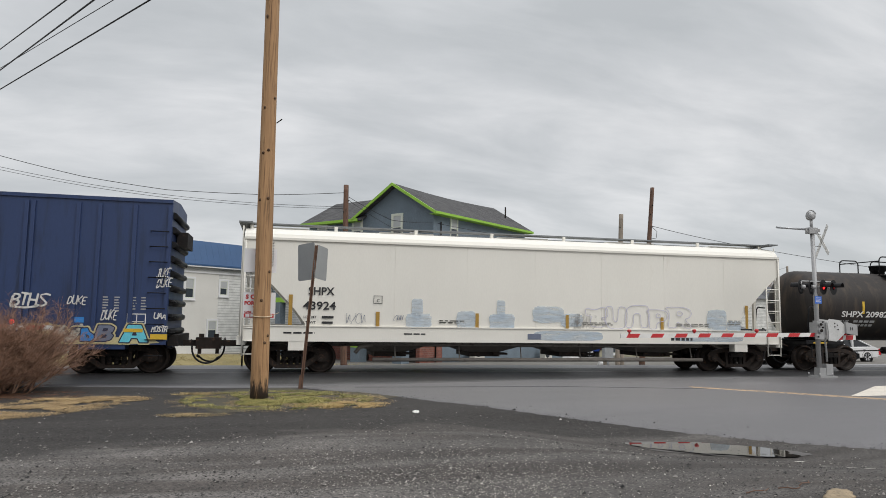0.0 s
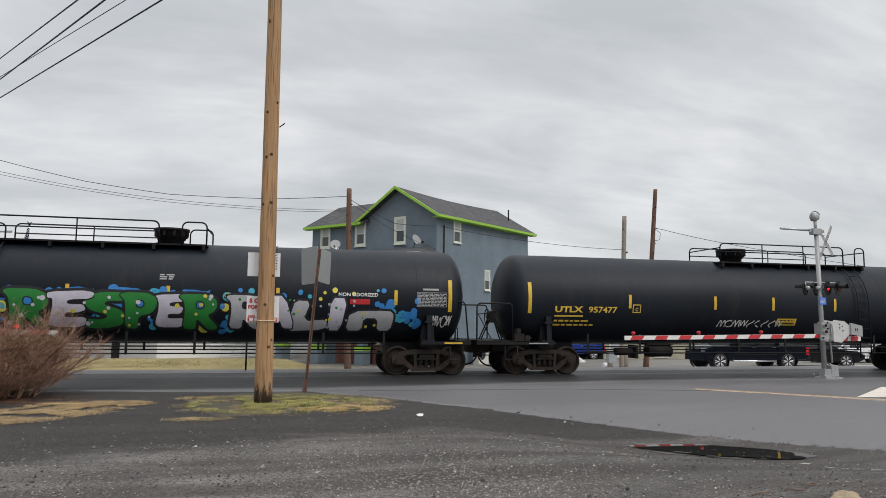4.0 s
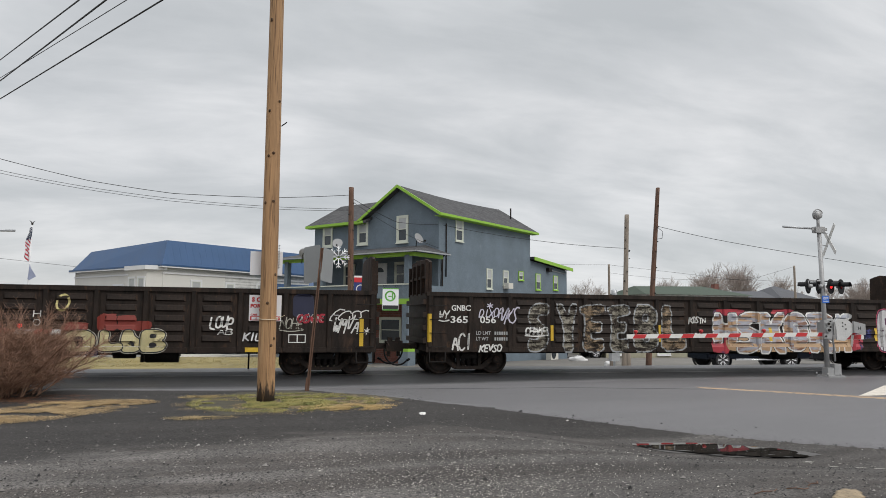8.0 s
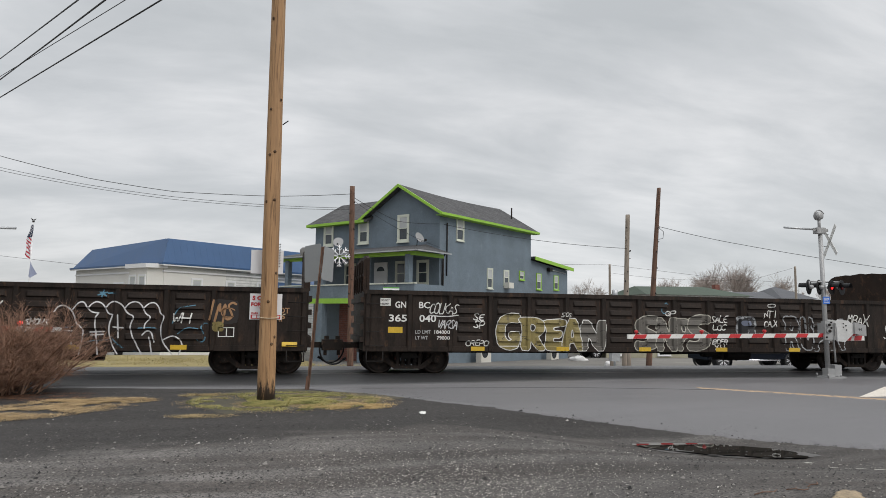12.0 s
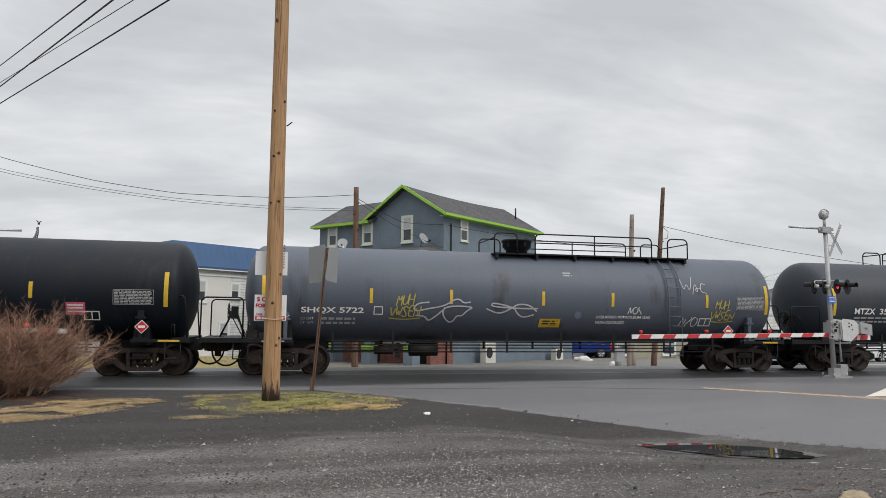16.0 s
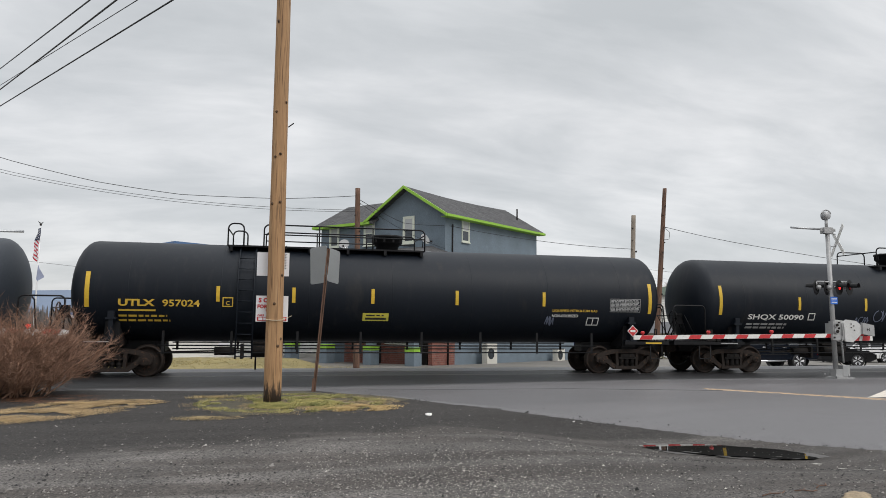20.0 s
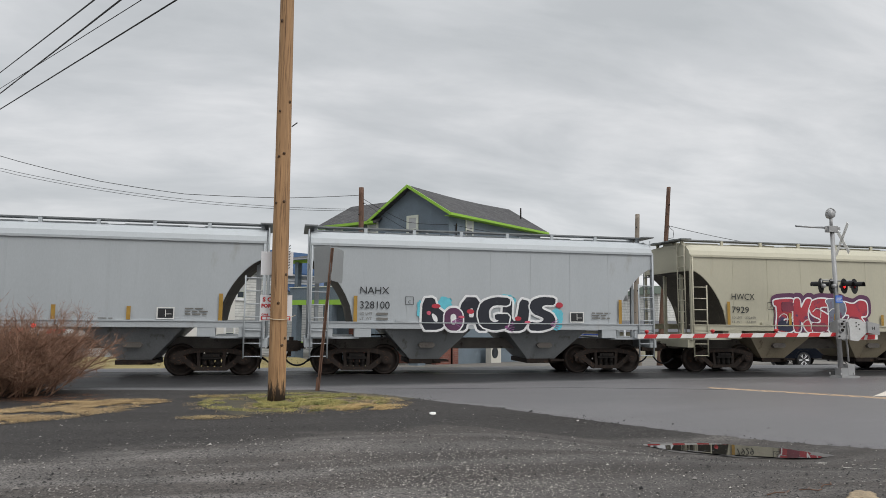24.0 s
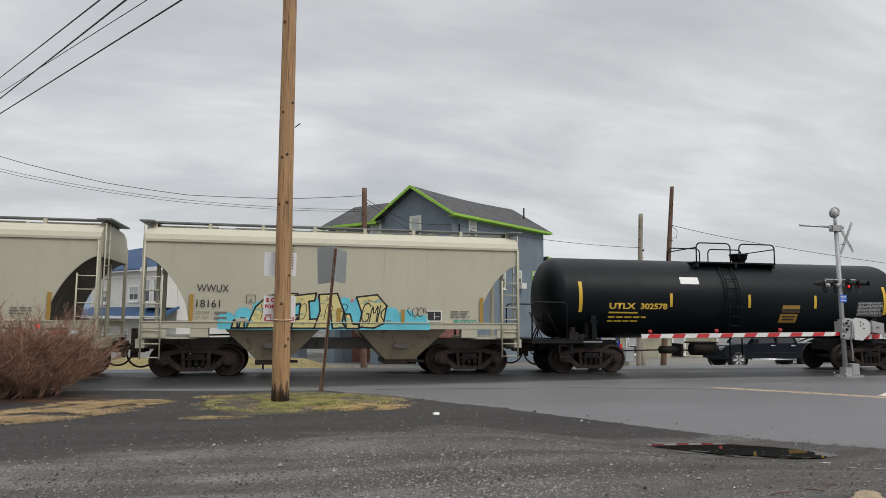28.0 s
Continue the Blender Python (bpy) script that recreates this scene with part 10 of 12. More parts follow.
def scribble(car, x0, x1, z0, z1, ma, face=-1.57, tank=None, seed=1, n=4, t=0.04, ribs=False):
    """A quick sprayed tag: a row of looping strokes of one can."""
    rnd = random.Random(seed)
    w, h = (x1 - x0) / n, z1 - z0
    for k in range(n):
        kind, px = rnd.randrange(4), x0 + w * k
        ph = rnd.uniform(0, 6.28)
        pts = []
        for i in range(15):
            u = i / 14
            if kind == 0:
                q = (0.5 + 0.5 * math.cos(5.6 * u + ph), 0.5 + 0.5 * math.sin(5.6 * u + ph))
            elif kind == 1:
                q = (u, abs(math.sin(6.3 * u + 0.3 * ph)))
            elif kind == 2:
                q = (0.5 + 0.35 * math.sin(4 * u + ph), 1 - u)
            else:
                q = (u * 0.9, 0.5 + 0.5 * math.sin(9 * u + ph) * (1 - 0.4 * u))
            pts.append((px + w * 1.05 * q[0] + 0.1 * h * q[1], z0 + h * (0.06 + 0.88 * q[1])))
        paint_on("graffiti_tag", stroked([pts], t), ma, car, 0, 0, face, tank, 0.013 + 0.0008 * (k % 2), ribs=ribs)


def dots(car, x0, x1, z0, z1, mats, n, r, seed, face=-1.57, tank=None, ribs=False, depth=0.005):
    rnd = random.Random(seed)
    for i in range(n):
        bm = BM()
        cx, cz, q = rnd.uniform(x0, x1), rnd.uniform(z0, z1), r * rnd.uniform(0.4, 1.0)
        bm.faces.new([bm.verts.new((cx + q * math.cos(a), cz + q * math.sin(a) * rnd.uniform(0.9, 1.1), 0)) for a in (k * 0.5236 for k in range(12))])
        paint_on("graffiti_blot", bm, mats[i % len(mats)], car, 0, 0, face, tank, depth + 0.0006 * (i % 5), ribs=ribs)


def cloud(car, x0, x1, z0, z1, ma, seed, face=-1.57, n=9, depth=0.003, ribs=False):
    """A bubbly backing shape: one outline of bulging arcs."""
    rnd = random.Random(seed)
    pts = [(x0, z0)]
    xs = np.linspace(x0, x1, n + 1)
    for k in range(n):
        c, r = (xs[k] + xs[k + 1]) / 2, (xs[k + 1] - xs[k]) / 2
        e = math.sin(math.pi * (k + 0.5) / n)
        top = z0 + (z1 - z0) * (0.45 + 0.55 * e) * rnd.uniform(0.8, 1.0)
        for a in range(180, -1, -30):
            pts.append((c + r * math.cos(radians(a)), top - r * 0.8 + r * 0.8 * math.sin(radians(a))))
    pts.append((x1, z0))
    bm = BM()
    low = [bm.verts.new((x, z0, 0)) for x, _ in pts[1:-1]]
    up = [bm.verts.new((x, max(z, z0 + 0.02), 0)) for x, z in pts[1:-1]]
    for i in range(len(low) - 1):
        if abs(low[i].co.x - low[i + 1].co.x) > 1e-5:
            bm.faces.new((low[i], low[i + 1], up[i + 1], up[i]))
    paint_on("graffiti_backing", bm, ma, car, 0, 0, face, None, depth, ribs=ribs)


# angular cut letters, in widths and heights of the whole word
CUT_LETTERS = [
    [(0.0, 0.0), (0.06, 0.6), (0.14, 0.92), (0.24, 1.0), (0.35, 1.0), (0.34, 0.66), (0.25, 0.66), (0.19, 0.5), (0.21, 0.3), (0.35, 0.38), (0.34, 0.02)],
    [(0.33, 0.94), (0.48, 1.02), (0.47, 0.8), (0.43, 0.78), (0.44, 0.26), (0.5, 0.28), (0.49, 0.0), (0.31, 0.0), (0.32, 0.24), (0.36, 0.26), (0.37, 0.7), (0.33, 0.7)],
    [(0.5, 0.98), (0.63, 1.02), (0.68, 0.5), (0.67, 0.16), (0.7, 0.02), (0.6, 0.0), (0.585, 0.52), (0.565, 0.0), (0.47, 0.0), (0.51, 0.5)],
    [(0.7, 0.0), (0.685, 0.42), (0.725, 0.42), (0.745, 0.14), (0.79, 0.1), (0.79, 0.0)],
    [(0.77, 0.92), (0.92, 1.0), (0.99, 0.68), (0.97, 0.15), (0.9, 0.02), (0.79, 0.04), (0.81, 0.45)],
    [(-0.1, 0.0), (-0.085, 0.22), (-0.06, 0.22), (-0.06, 0.0)],
    [(-0.05, 0.0), (-0.035, 0.28), (-0.012, 0.28), (-0.012, 0.0)],
]


def cut_letter(car, form, x0, z0, w, h, fill, line, face, depth):
    """A flat sprayed letter with straight cut sides and a black edge line."""
    pts = [(x0 + u * w, z0 + v * h) for u, v in form]
    bm = BM()
    bm.faces.new([bm.verts.new((x, z, 0)) for x, z in pts])
    bmesh.ops.triangulate(bm, faces=bm.faces)
    paint_on("graffiti_letter", bm, fill, car, 0, 0, face, None, depth)
    bm = BM()
    for a, b in zip(pts, pts[1:] + pts[:1]):
        d = Vector((b[0] - a[0], b[1] - a[1], 0)).normalized() * 0.02
        ribbon(bm, [(a[0] - d.x, a[1] - d.y), (b[0] + d.x, b[1] + d.y)], 0.05)
    paint_on("graffiti_outline", bm, line, car, 0, 0, face, None, depth + 0.0006)


def mark_cars():
    C = [c for c, _ in CARS]
    L, S, B = (1.5, 2.5), (1.30, 2.40), (1.37, 2.5)
    # boxcar
    f = -1.55
    c = C[0]
    tag(c, "BTH", 3.98, 4.62, 1.92, 2.22, G_WHITE, 0.055, f - 0.06, seed=3, under=True)
    tag(c, "S", 4.62, 4.92, 1.9, 2.3, G_WHITE, 0.05, f - 0.06, seed=4)
    for word, x0, x1, z0, z1 in (("DUKE", 5.38, 5.85, 1.95, 2.18), ("DUKE", 6.26, 6.66, 1.53, 1.8), ("JUKE", 7.64, 8.0, 2.75, 3.0), ("DUKE", 7.66, 8.05, 2.48, 2.72), ("UAA", 7.62, 7.95, 1.58, 1.75), ("MOSTR", 7.58, 8.0, 1.22, 1.38)):
        tag(c, word, x0, x1, z0, z1, G_WHITE, 0.028, f - 0.062, seed=len(word) + int(x0 * 9))
    rect_on(c, "data_bar", M_STENCIL, bars(6.25, 2.15, 6, 0.16, 0.035, 0.075, 1) + bars(6.55, 2.15, 6, 0.14, 0.035, 0.075, 2) + bars(6.95, 2.15, 5, 0.2, 0.035, 0.08, 3) + bars(7.25, 2.15, 5, 0.15, 0.035, 0.08, 4), f)
    rect_on(c, "data_frame", M_WHITE, frame_art(6.9, 1.42, 0.5, 0.3, 0.025) + [(7.15, 1.45, 7.17, 1.7), (6.95, 1.49, 7.35, 1.505)], f)
    rect_on(c, "blue_label", G_BLUE, [(5.45, 1.45, 5.8, 1.6)], f)
    blotch(c, 4.0, 7.75, 0.86, 1.06, G_CREAMY, 7, f - 0.052)
    blotch(c, 4.15, 5.2, 1.1, 1.42, G_CREAMY, 8, f - 0.052)
    piece(c, [("N", 5.0, 5.7, 0.93, 1.3, 0.3), ("D", 5.75, 6.1, 0.95, 1.3), ("B", 6.12, 6.6, 0.95, 1.38, 0.2), ("A", 6.75, 7.5, 0.92, 1.4)], [G_BONE, G_BLUE, G_SLATE, G_SKY], G_NAVY, 0.03, halo=G_CREAMY, hw=0.07, face=f - 0.058, soft=0)
    dots(c, 4.4, 7.0, 1.28, 1.42, [G_BONE, G_TAN, G_BONE], 9, 0.07, 31, f - 0.062)
    rect_on(c, "reflector_stripe", M_YELLOW, [(6.85, 1.2, 7.35, 1.3), (7.55, 1.0, 8.0, 1.15)], f - 0.07)
    # white hopper
    c, f = C[1], -1.6
    text_fit(c, "SHPX", -7.21, -6.44, 2.35, 0.24, M_INK, f)
    text_fit(c, "43924", -7.36, -6.39, 1.91, 0.25, M_INK, f)
    text_fit(c, "LD LMT", -7.33, -6.95, 1.66, 0.07, M_INK, f)
    text_fit(c, "LT  WT", -7.33, -6.97, 1.5, 0.07, M_INK, f)
    rect_on(c, "data_bar", M_INK, [(-6.8, 1.66, -6.45, 1.73), (-6.8, 1.5, -6.47, 1.57)], f)
    rect_on(c, "class_frame", M_INK, frame_art(-5.26, 2.12, 0.27, 0.25, 0.018), f)
    text_fit(c, "C", -5.16, -5.08, 2.17, 0.1, M_INK, f)
    for x, z0, h in ((-7.72, 1.45, 0.9), (-5.12, 1.43, 0.45), (-1.98, 1.43, 0.45), (1.06, 1.43, 0.45), (4.48, 1.43, 0.42), (7.74, 1.5, 0.8)):
        rect_on(c, "reflector_stripe", M_DULLGOLD, [(x - 0.055, z0, x + 0.055, z0 + h)], f)
    for k, (x0, x1, z0, z1) in enumerate(((-4.25, -3.45, 1.4, 1.85), (-4.08, -3.72, 1.7, 2.3), (-2.65, -2.02, 1.42, 1.95), (-1.58, -0.72, 1.4, 1.88), (-1.33, -1.05, 1.75, 2.32), (-0.12, 0.95, 1.62, 2.15), (0.85, 1.6, 1.5, 1.92), (6.2, 6.95, 1.42, 2.15), (6.95, 7.5, 1.42, 1.75))):
        blotch(c, x0, x1, z0, z1, G_BUFF, k + 40, f, depth=0.004 + 0.0005 * (k % 2))
    blotch(c, 1.2, 2.1, 1.42, 1.9, G_SOOT, 60, f, depth=0.006, rough=0.2)
    for k, (x0, x1) in enumerate(((-0.1, 2.3), (4.9, 7.6))):
        blotch(c, x0, x1, 1.05, 1.36, G_BUFF, k + 70, -1.6, depth=0.008, rough=0.02)
    piece(c, [("T", 1.7, 2.5, 1.5, 2.15), ("U", 2.4, 3.2, 1.45, 2.2), ("M", 3.1, 4.0, 1.5, 2.25), ("P", 3.9, 4.7, 1.45, 2.1), ("R", 4.6, 5.6, 1.5, 2.2)], None, G_VIOLET, 0.022, face=f, soft=2)
    scribble(c, -6.1, -5.5, 1.48, 1.85, G_SLATE, f, seed=12, n=4, t=0.012)
    scribble(c, -4.65, -4.35, 1.6, 1.8, G_SLATE, f, seed=13, n=3, t=0.012)
    for x, n, w in ((-3.2, 2, 0.7), (-3.2, 2, 0.8), (1.6, 2, 1.2), (5.0, 2, 1.4), (7.0, 3, 0.6)):
        rect_on(c, "data_bar", M_GREYINK, bars(x, 1.75 if n > 2 else 1.62, n, w, 0.03, 0.06, int(x * 7)), f, proud=0.009)
    rect_on(c, "data_bar", M_INK, bars(4.6, 1.22, 1, 1.35, 0.09, 0.1, 3) + bars(4.8, 1.08, 1, 1.0, 0.09, 0.1, 4) + bars(-7.9, 1.2, 1, 1.0, 0.05, 0.1, 5) + bars(-4.3, 1.2, 1, 0.7, 0.04, 0.1, 6), f, proud=0.01)
    rect_on(c, "grey_plate", G_SLATE, [(-0.3, 1.08, 0.15, 1.26)], f, proud=0.01)
    bm = BM()
    for z, r in ((0.88, 0.045), (0.42, 0.06)):
        rod(bm, (-5.2, -1.25, z), (6.2, -1.25, z), r, 10)
    pipe(bm, [(-5.2, -1.25, 0.88), (-5.6, -1.25, 0.8), (-5.75, -1.25, 0.62)], 0.06, 8)
    for x in np.linspace(-4.5, 5.8, 6):
        rod(bm, (x, -1.25, 0.4), (x, -1.1, 1.0), 0.02, 5)
    part("outlet_pipe", bm, M_HOP_DIRT, c, "long grimy pneumatic outlet pipes")
    # sulfur tank
    c, T = C[2], S
    text_fit(c, "SHPX 209825", -3.98, -1.75, 1.97, 0.22, M_WHITE, tank=T)
    text_fit(c, "LD LMT", -4.05, -3.6, 1.78, 0.08, M_STENCIL, tank=T)
    text_fit(c, "LT  WT", -4.05, -3.6, 1.64, 0.08, M_STENCIL, tank=T)
    rect_on(c, "data_bar", M_STENCIL, bars(-3.4, 1.78, 1, 1.2, 0.08, 0.1, 3) + bars(-3.4, 1.64, 1, 1.1, 0.08, 0.1, 4), tank=T)
    rect_on(c, "orange_panel", M_ORANGE, [(4.35, 2.74, 4.9, 2.86), (4.85, 1.75, 5.25, 1.87)], tank=T)
    text_fit(c, "2448", 4.46, 4.8, 2.765, 0.075, M_INK, tank=T, proud=0.012)
    text_fit(c, "2448", 4.92, 5.2, 1.775, 0.075, M_INK, tank=T, proud=0.012)
    rect_on(c, "yellow_placard", M_YELLOW, [(1.65, 2.28, 2.41, 2.52)], tank=T)
    rect_on(c, "data_bar", M_INK, [(1.72, 2.42, 2.34, 2.46), (1.72, 2.33, 2.3, 2.37)], tank=T, proud=0.009)
    text_fit(c, "MOLTEN SULFUR", 2.68, 3.63, 1.87, 0.1, M_WHITE, tank=T)
    rect_on(c, "data_frame", M_WHITE, frame_art(3.0, 1.48, 0.55, 0.3, 0.03) + [(3.26, 1.5, 3.29, 1.76), (3.05, 1.6, 3.5, 1.615)], tank=T)
    data_block(c, 3.83, 2.14, T, w=1.06, h=0.5)
    rect_on(c, "data_bar", M_STENCIL, bars(0.25, 1.8, 2, 0.5, 0.04, 0.07, 9), tank=T)
    diamond(c, 1.5, 1.85, 0.13, M_WHITE, T)
    diamond(c, 1.5, 1.85, 0.10, M_INK, (1.306, 2.40))
    # tank with the big piece
    c, T = C[3], L
    text_fit(c, "SHQX", -7.6, -6.72, 1.94, 0.21, M_WHITE, tank=T)
    text_fit(c, "5901", -6.25, -5.6, 1.94, 0.21, M_WHITE, tank=T)
    text_fit(c, "LD LMT", -7.6, -7.2, 1.74, 0.08, M_STENCIL, tank=T)
    text_fit(c, "LT  WT", -7.6, -7.22, 1.6, 0.08, M_STENCIL, tank=T)
    rect_on(c, "data_bar", M_STENCIL, bars(-7.0, 1.74, 1, 1.4, 0.07, 0.1, 3) + bars(-7.0, 1.6, 1, 1.9, 0.07, 0.1, 4), tank=T)
    dots(c, -4.6, 1.9, 1.4, 2.6, [G_CYAN, G_BLUE, G_LEMON, G_BLUE, G_CYAN], 46, 0.17, 1, tank=T)
    dots(c, 1.7, 6.4, 2.2, 2.65, [G_CYAN, G_BLUE, G_LEMON], 20, 0.11, 2, tank=T)
    dots(c, 6.3, 7.9, 1.45, 2.4, [G_CYAN, G_BLUE, G_BLUE], 18, 0.17, 3, tank=T)
    dots(c, -4.6, -4.1, 1.55, 2.1, [G_PINK, G_CYAN, G_LEMON], 8, 0.12, 4, tank=T)
    blotch(c, -4.4, -2.6, 1.6, 2.2, G_BLUE, 80, depth=0.004, tank=T, rough=0.18)
    for k, x in enumerate((-2.2, -1.0, 0.0, 0.9)):
        blotch(c, x - 0.45, x + 0.45, 1.55, 2.55, G_BLUE, 81 + k, depth=0.004 + 0.0004 * k, tank=T, rough=0.12)
    piece(c, [("R", -4.11, -2.94, 1.4, 2.5), ("E", -3.05, -1.85, 1.45, 2.48, 0.12), ("S", -2.08, -0.92, 1.41, 2.45), ("P", -1.13, -0.13, 1.41, 2.44), ("E", -0.25, 0.72, 1.46, 2.43, 0.1), ("R", 0.45, 1.52, 1.4, 2.42)], [G_GREEN, G_LILAC, G_GREEN, G_GREEN, G_LILAC, G_GREEN], G_BLACK, 0.035, halo=G_BLACK, hw=0.08, hole=G_BLUE, tank=T, base=0.004)
    piece(c, [("R", 1.74, 2.8, 1.43, 2.42), ("A", 2.58, 3.72, 1.45, 2.42), ("L", 3.46, 4.78, 1.37, 2.29, 0.2), ("I", 4.63, 5.3, 1.4, 2.38, 0.2), ("M", 5.25, 6.72, 1.4, 2.02)], [G_GREY, G_LILAC], G_BLACK, 0.035, halo=G_BLACK, hw=0.07, tank=T, base=0.004)
    dots(c, -4.0, 1.4, 1.5, 2.4, [G_LILAC, G_LEMON, G_LILAC, G_LILAC, G_VIOLET], 44, 0.075, 5, tank=T, depth=0.019)
    dots(c, 1.9, 6.4, 1.5, 2.3, [G_SMOKE, G_SMOKE, G_LEMON, G_GREEN, G_SMOKE], 34, 0.05, 6, tank=T, depth=0.019)
    text_fit(c, "NON ODORIZED", 5.0, 6.2, 2.44, 0.11, M_WHITE, tank=T)
    rect_on(c, "red_label", M_RED, [(5.35, 2.2, 5.95, 2.36)], tank=T)
    data_block(c, 7.41, 2.15, T, w=0.95, h=0.45)
    rect_on(c, "data_bar", M_STENCIL, bars(-0.1, 2.95, 3, 0.5, 0.035, 0.06, 7) + [(7.6, 2.66, 8.1, 2.72)], tank=T)
    scribble(c, 7.9, 8.5, 1.5, 1.9, G_WHITE, tank=T, seed=8, n=4, t=0.03)
    # tanks with yellow lettering
    for k, num, nx, extra in ((4, "957477", -7.76, 0), (9, "958086", -7.59, 1), (12, "957024", -7.83, 2)):
        c = C[k]
        text_fit(c, "UTLX", nx, nx + 0.98, 2.04, 0.2, M_GOLD, tank=L, bold=0.04)
        text_fit(c, num, nx + 1.18, nx + 2.2, 2.04, 0.2, M_GOLD, tank=L)
        rect_on(c, "slogan_bar", M_GOLD, [(nx, 1.9, nx + 1.0, 1.9 + 0.05)], tank=L)
        rect_on(c, "data_bar", M_GOLD, bars(nx, 1.74, 2, 1.5, 0.055, 0.13, k), tank=L)
        rect_on(c, "class_frame", M_GOLD, frame_art(-5.0, 2.05, 0.3, 0.28, 0.03), tank=L)
        text_fit(c, "C", -4.9, -4.8, 2.1, 0.12, M_GOLD, tank=L)
        yx = {4: 0.63, 9: 2.03, 12: -0.9}[k]
        rect_on(c, "yellow_placard", M_YELLOW if k == 4 else G_LEMON, [(yx, 1.68, yx + 0.8, 1.92)], tank=L)
        rect_on(c, "data_bar", M_INK, bars(yx + 0.1, 1.83, 1, 0.55, 0.04, 0.06, 2) + [(yx + 0.08, 1.72, yx + 0.72, 1.78)], tank=L, proud=0.01)
        data_block(c, 7.22, 2.05, L, w=1.08, h=0.43)
        lx = {4: 5.52, 9: 99, 12: 5.22}[k]
        if lx < 50:
            text_fit(c, "LIQUEFIED PETROLEUM GAS", lx, lx + 1.55, 2.02, 0.09, M_GOLD, tank=L)
            text_fit(c, "NON-ODORIZED", lx, lx + 0.9, 1.86, 0.09, M_WHITE, tank=L)
        rect_on(c, "data_frame", M_WHITE, frame_art(6.45, 1.6, 0.42, 0.26, 0.03) + [(6.65, 1.62, 6.68, 1.84)], tank=L)
        if k == 9:
            rect_on(c, "pink_label", G_PINK, [(6.0, 1.75, 6.5, 2.1)], tank=L)
            rect_on(c, "data_bar", M_WHITE, [(6.05, 2.0, 6.45, 2.04), (6.05, 1.92, 6.45, 1.96), (6.05, 1.82, 6.45, 1.86)], tank=L, proud=0.009)
        placard(c, 8.02, 1.43)
    scribble(C[4], -1.7, 0.85, 1.6, 1.85, G_WHITE, tank=L, seed=15, n=9, t=0.035)
    rect_on(C[4], "bar_label", M_GALV, [(5.5, 1.52, 6.05, 1.6)], tank=L)
    bm = BM()
    rod(bm, (8.0, -1.1, 1.25), (8.9, -1.1, 1.25), 0.14, 12)
    part("air_tank", bm, M_BLACK, C[4])
    scribble(C[12], 5.0, 5.3, 1.55, 1.9, G_SLATE, tank=L, seed=18, n=2, t=0.03)
    # slate-grey tank
    c = C[10]
    text_fit(c, "SHQX 5722", -7.38, -5.5, 1.86, 0.2, M_WHITE, tank=L)
    text_fit(c, "LD LMT", -7.38, -7.0, 1.68, 0.075, M_STENCIL, tank=L)
    text_fit(c, "LT  WT", -7.38, -7.0, 1.55, 0.075, M_STENCIL, tank=L)
    rect_on(c, "data_bar", M_STENCIL, bars(-6.8, 1.68, 1, 1.3, 0.07, 0.1, 3) + bars(-6.8, 1.55, 1, 1.3, 0.07, 0.1, 4), tank=L)
    rect_on(c, "class_frame", M_WHITE, frame_art(-5.2, 1.85, 0.28, 0.25, 0.025), tank=L)
    tag(c, "MUH", -4.5, -3.95, 2.16, 2.48, G_STRAW, 0.036, tank=L, seed=21)
    tag(c, "VWSEN", -4.72, -3.75, 1.8, 2.12, G_STRAW, 0.034, tank=L, seed=31, under=True)
    tag(c, "MUH", 6.5, 7.0, 2.16, 2.46, G_STRAW, 0.036, tank=L, seed=22)
    tag(c, "VWSEN", 6.32, 7.22, 1.8, 2.1, G_STRAW, 0.034, tank=L, seed=32, under=True)
    for loop in ([(-3.5, 2.25), (-3.83, 2.22), (-3.98, 2.07), (-3.89, 1.96), (-3.53, 2.05), (-2.99, 2.14), (-2.69, 2.35), (-2.51, 2.36), (-2.39, 2.24), (-2.17, 2.27)],
                 [(-3.88, 1.84), (-3.59, 1.82), (-3.47, 1.65), (-3.11, 1.94), (-2.9, 2.15), (-2.02, 2.13), (-2.26, 2.01), (-2.41, 1.83), (-2.57, 1.86), (-2.71, 1.62), (-2.9, 1.68), (-3.05, 1.91), (-2.99, 2.09)],
                 [(-1.62, 2.07), (-1.18, 1.9), (-0.77, 2.12), (-0.58, 2.24), (-0.2, 2.21), (0.05, 2.01)],
                 [(0.08, 2.1), (-0.46, 2.09), (-1.4, 2.14), (-1.49, 2.2), (-1.4, 2.27), (-0.71, 2.12), (-0.61, 1.94), (-0.39, 1.8), (-0.04, 1.9)]):
        bm = stroked([flowing(loop, 2)], 0.045)
        paint_on("graffiti_tag", bm, G_GREY, c, 0, 0, 0, L, 0.012)
    rect_on(c, "yellow_placard", M_YELLOW, [(0.2, 1.5, 0.92, 1.78)], tank=L)
    rect_on(c, "data_bar", M_INK, bars(0.3, 1.68, 2, 0.5, 0.04, 0.08, 2), tank=L, proud=0.01)
    text_fit(c, "LIQUEFIED PETROLEUM GAS", 2.16, 4.09, 1.8, 0.1, M_WHITE, tank=L)
    text_fit(c, "NON-ODORIZED", 2.16, 3.2, 1.63, 0.1, M_WHITE, tank=L)
    scribble(c, 3.25, 3.75, 1.95, 2.2, G_WHITE, tank=L, seed=25, n=3, t=0.03)
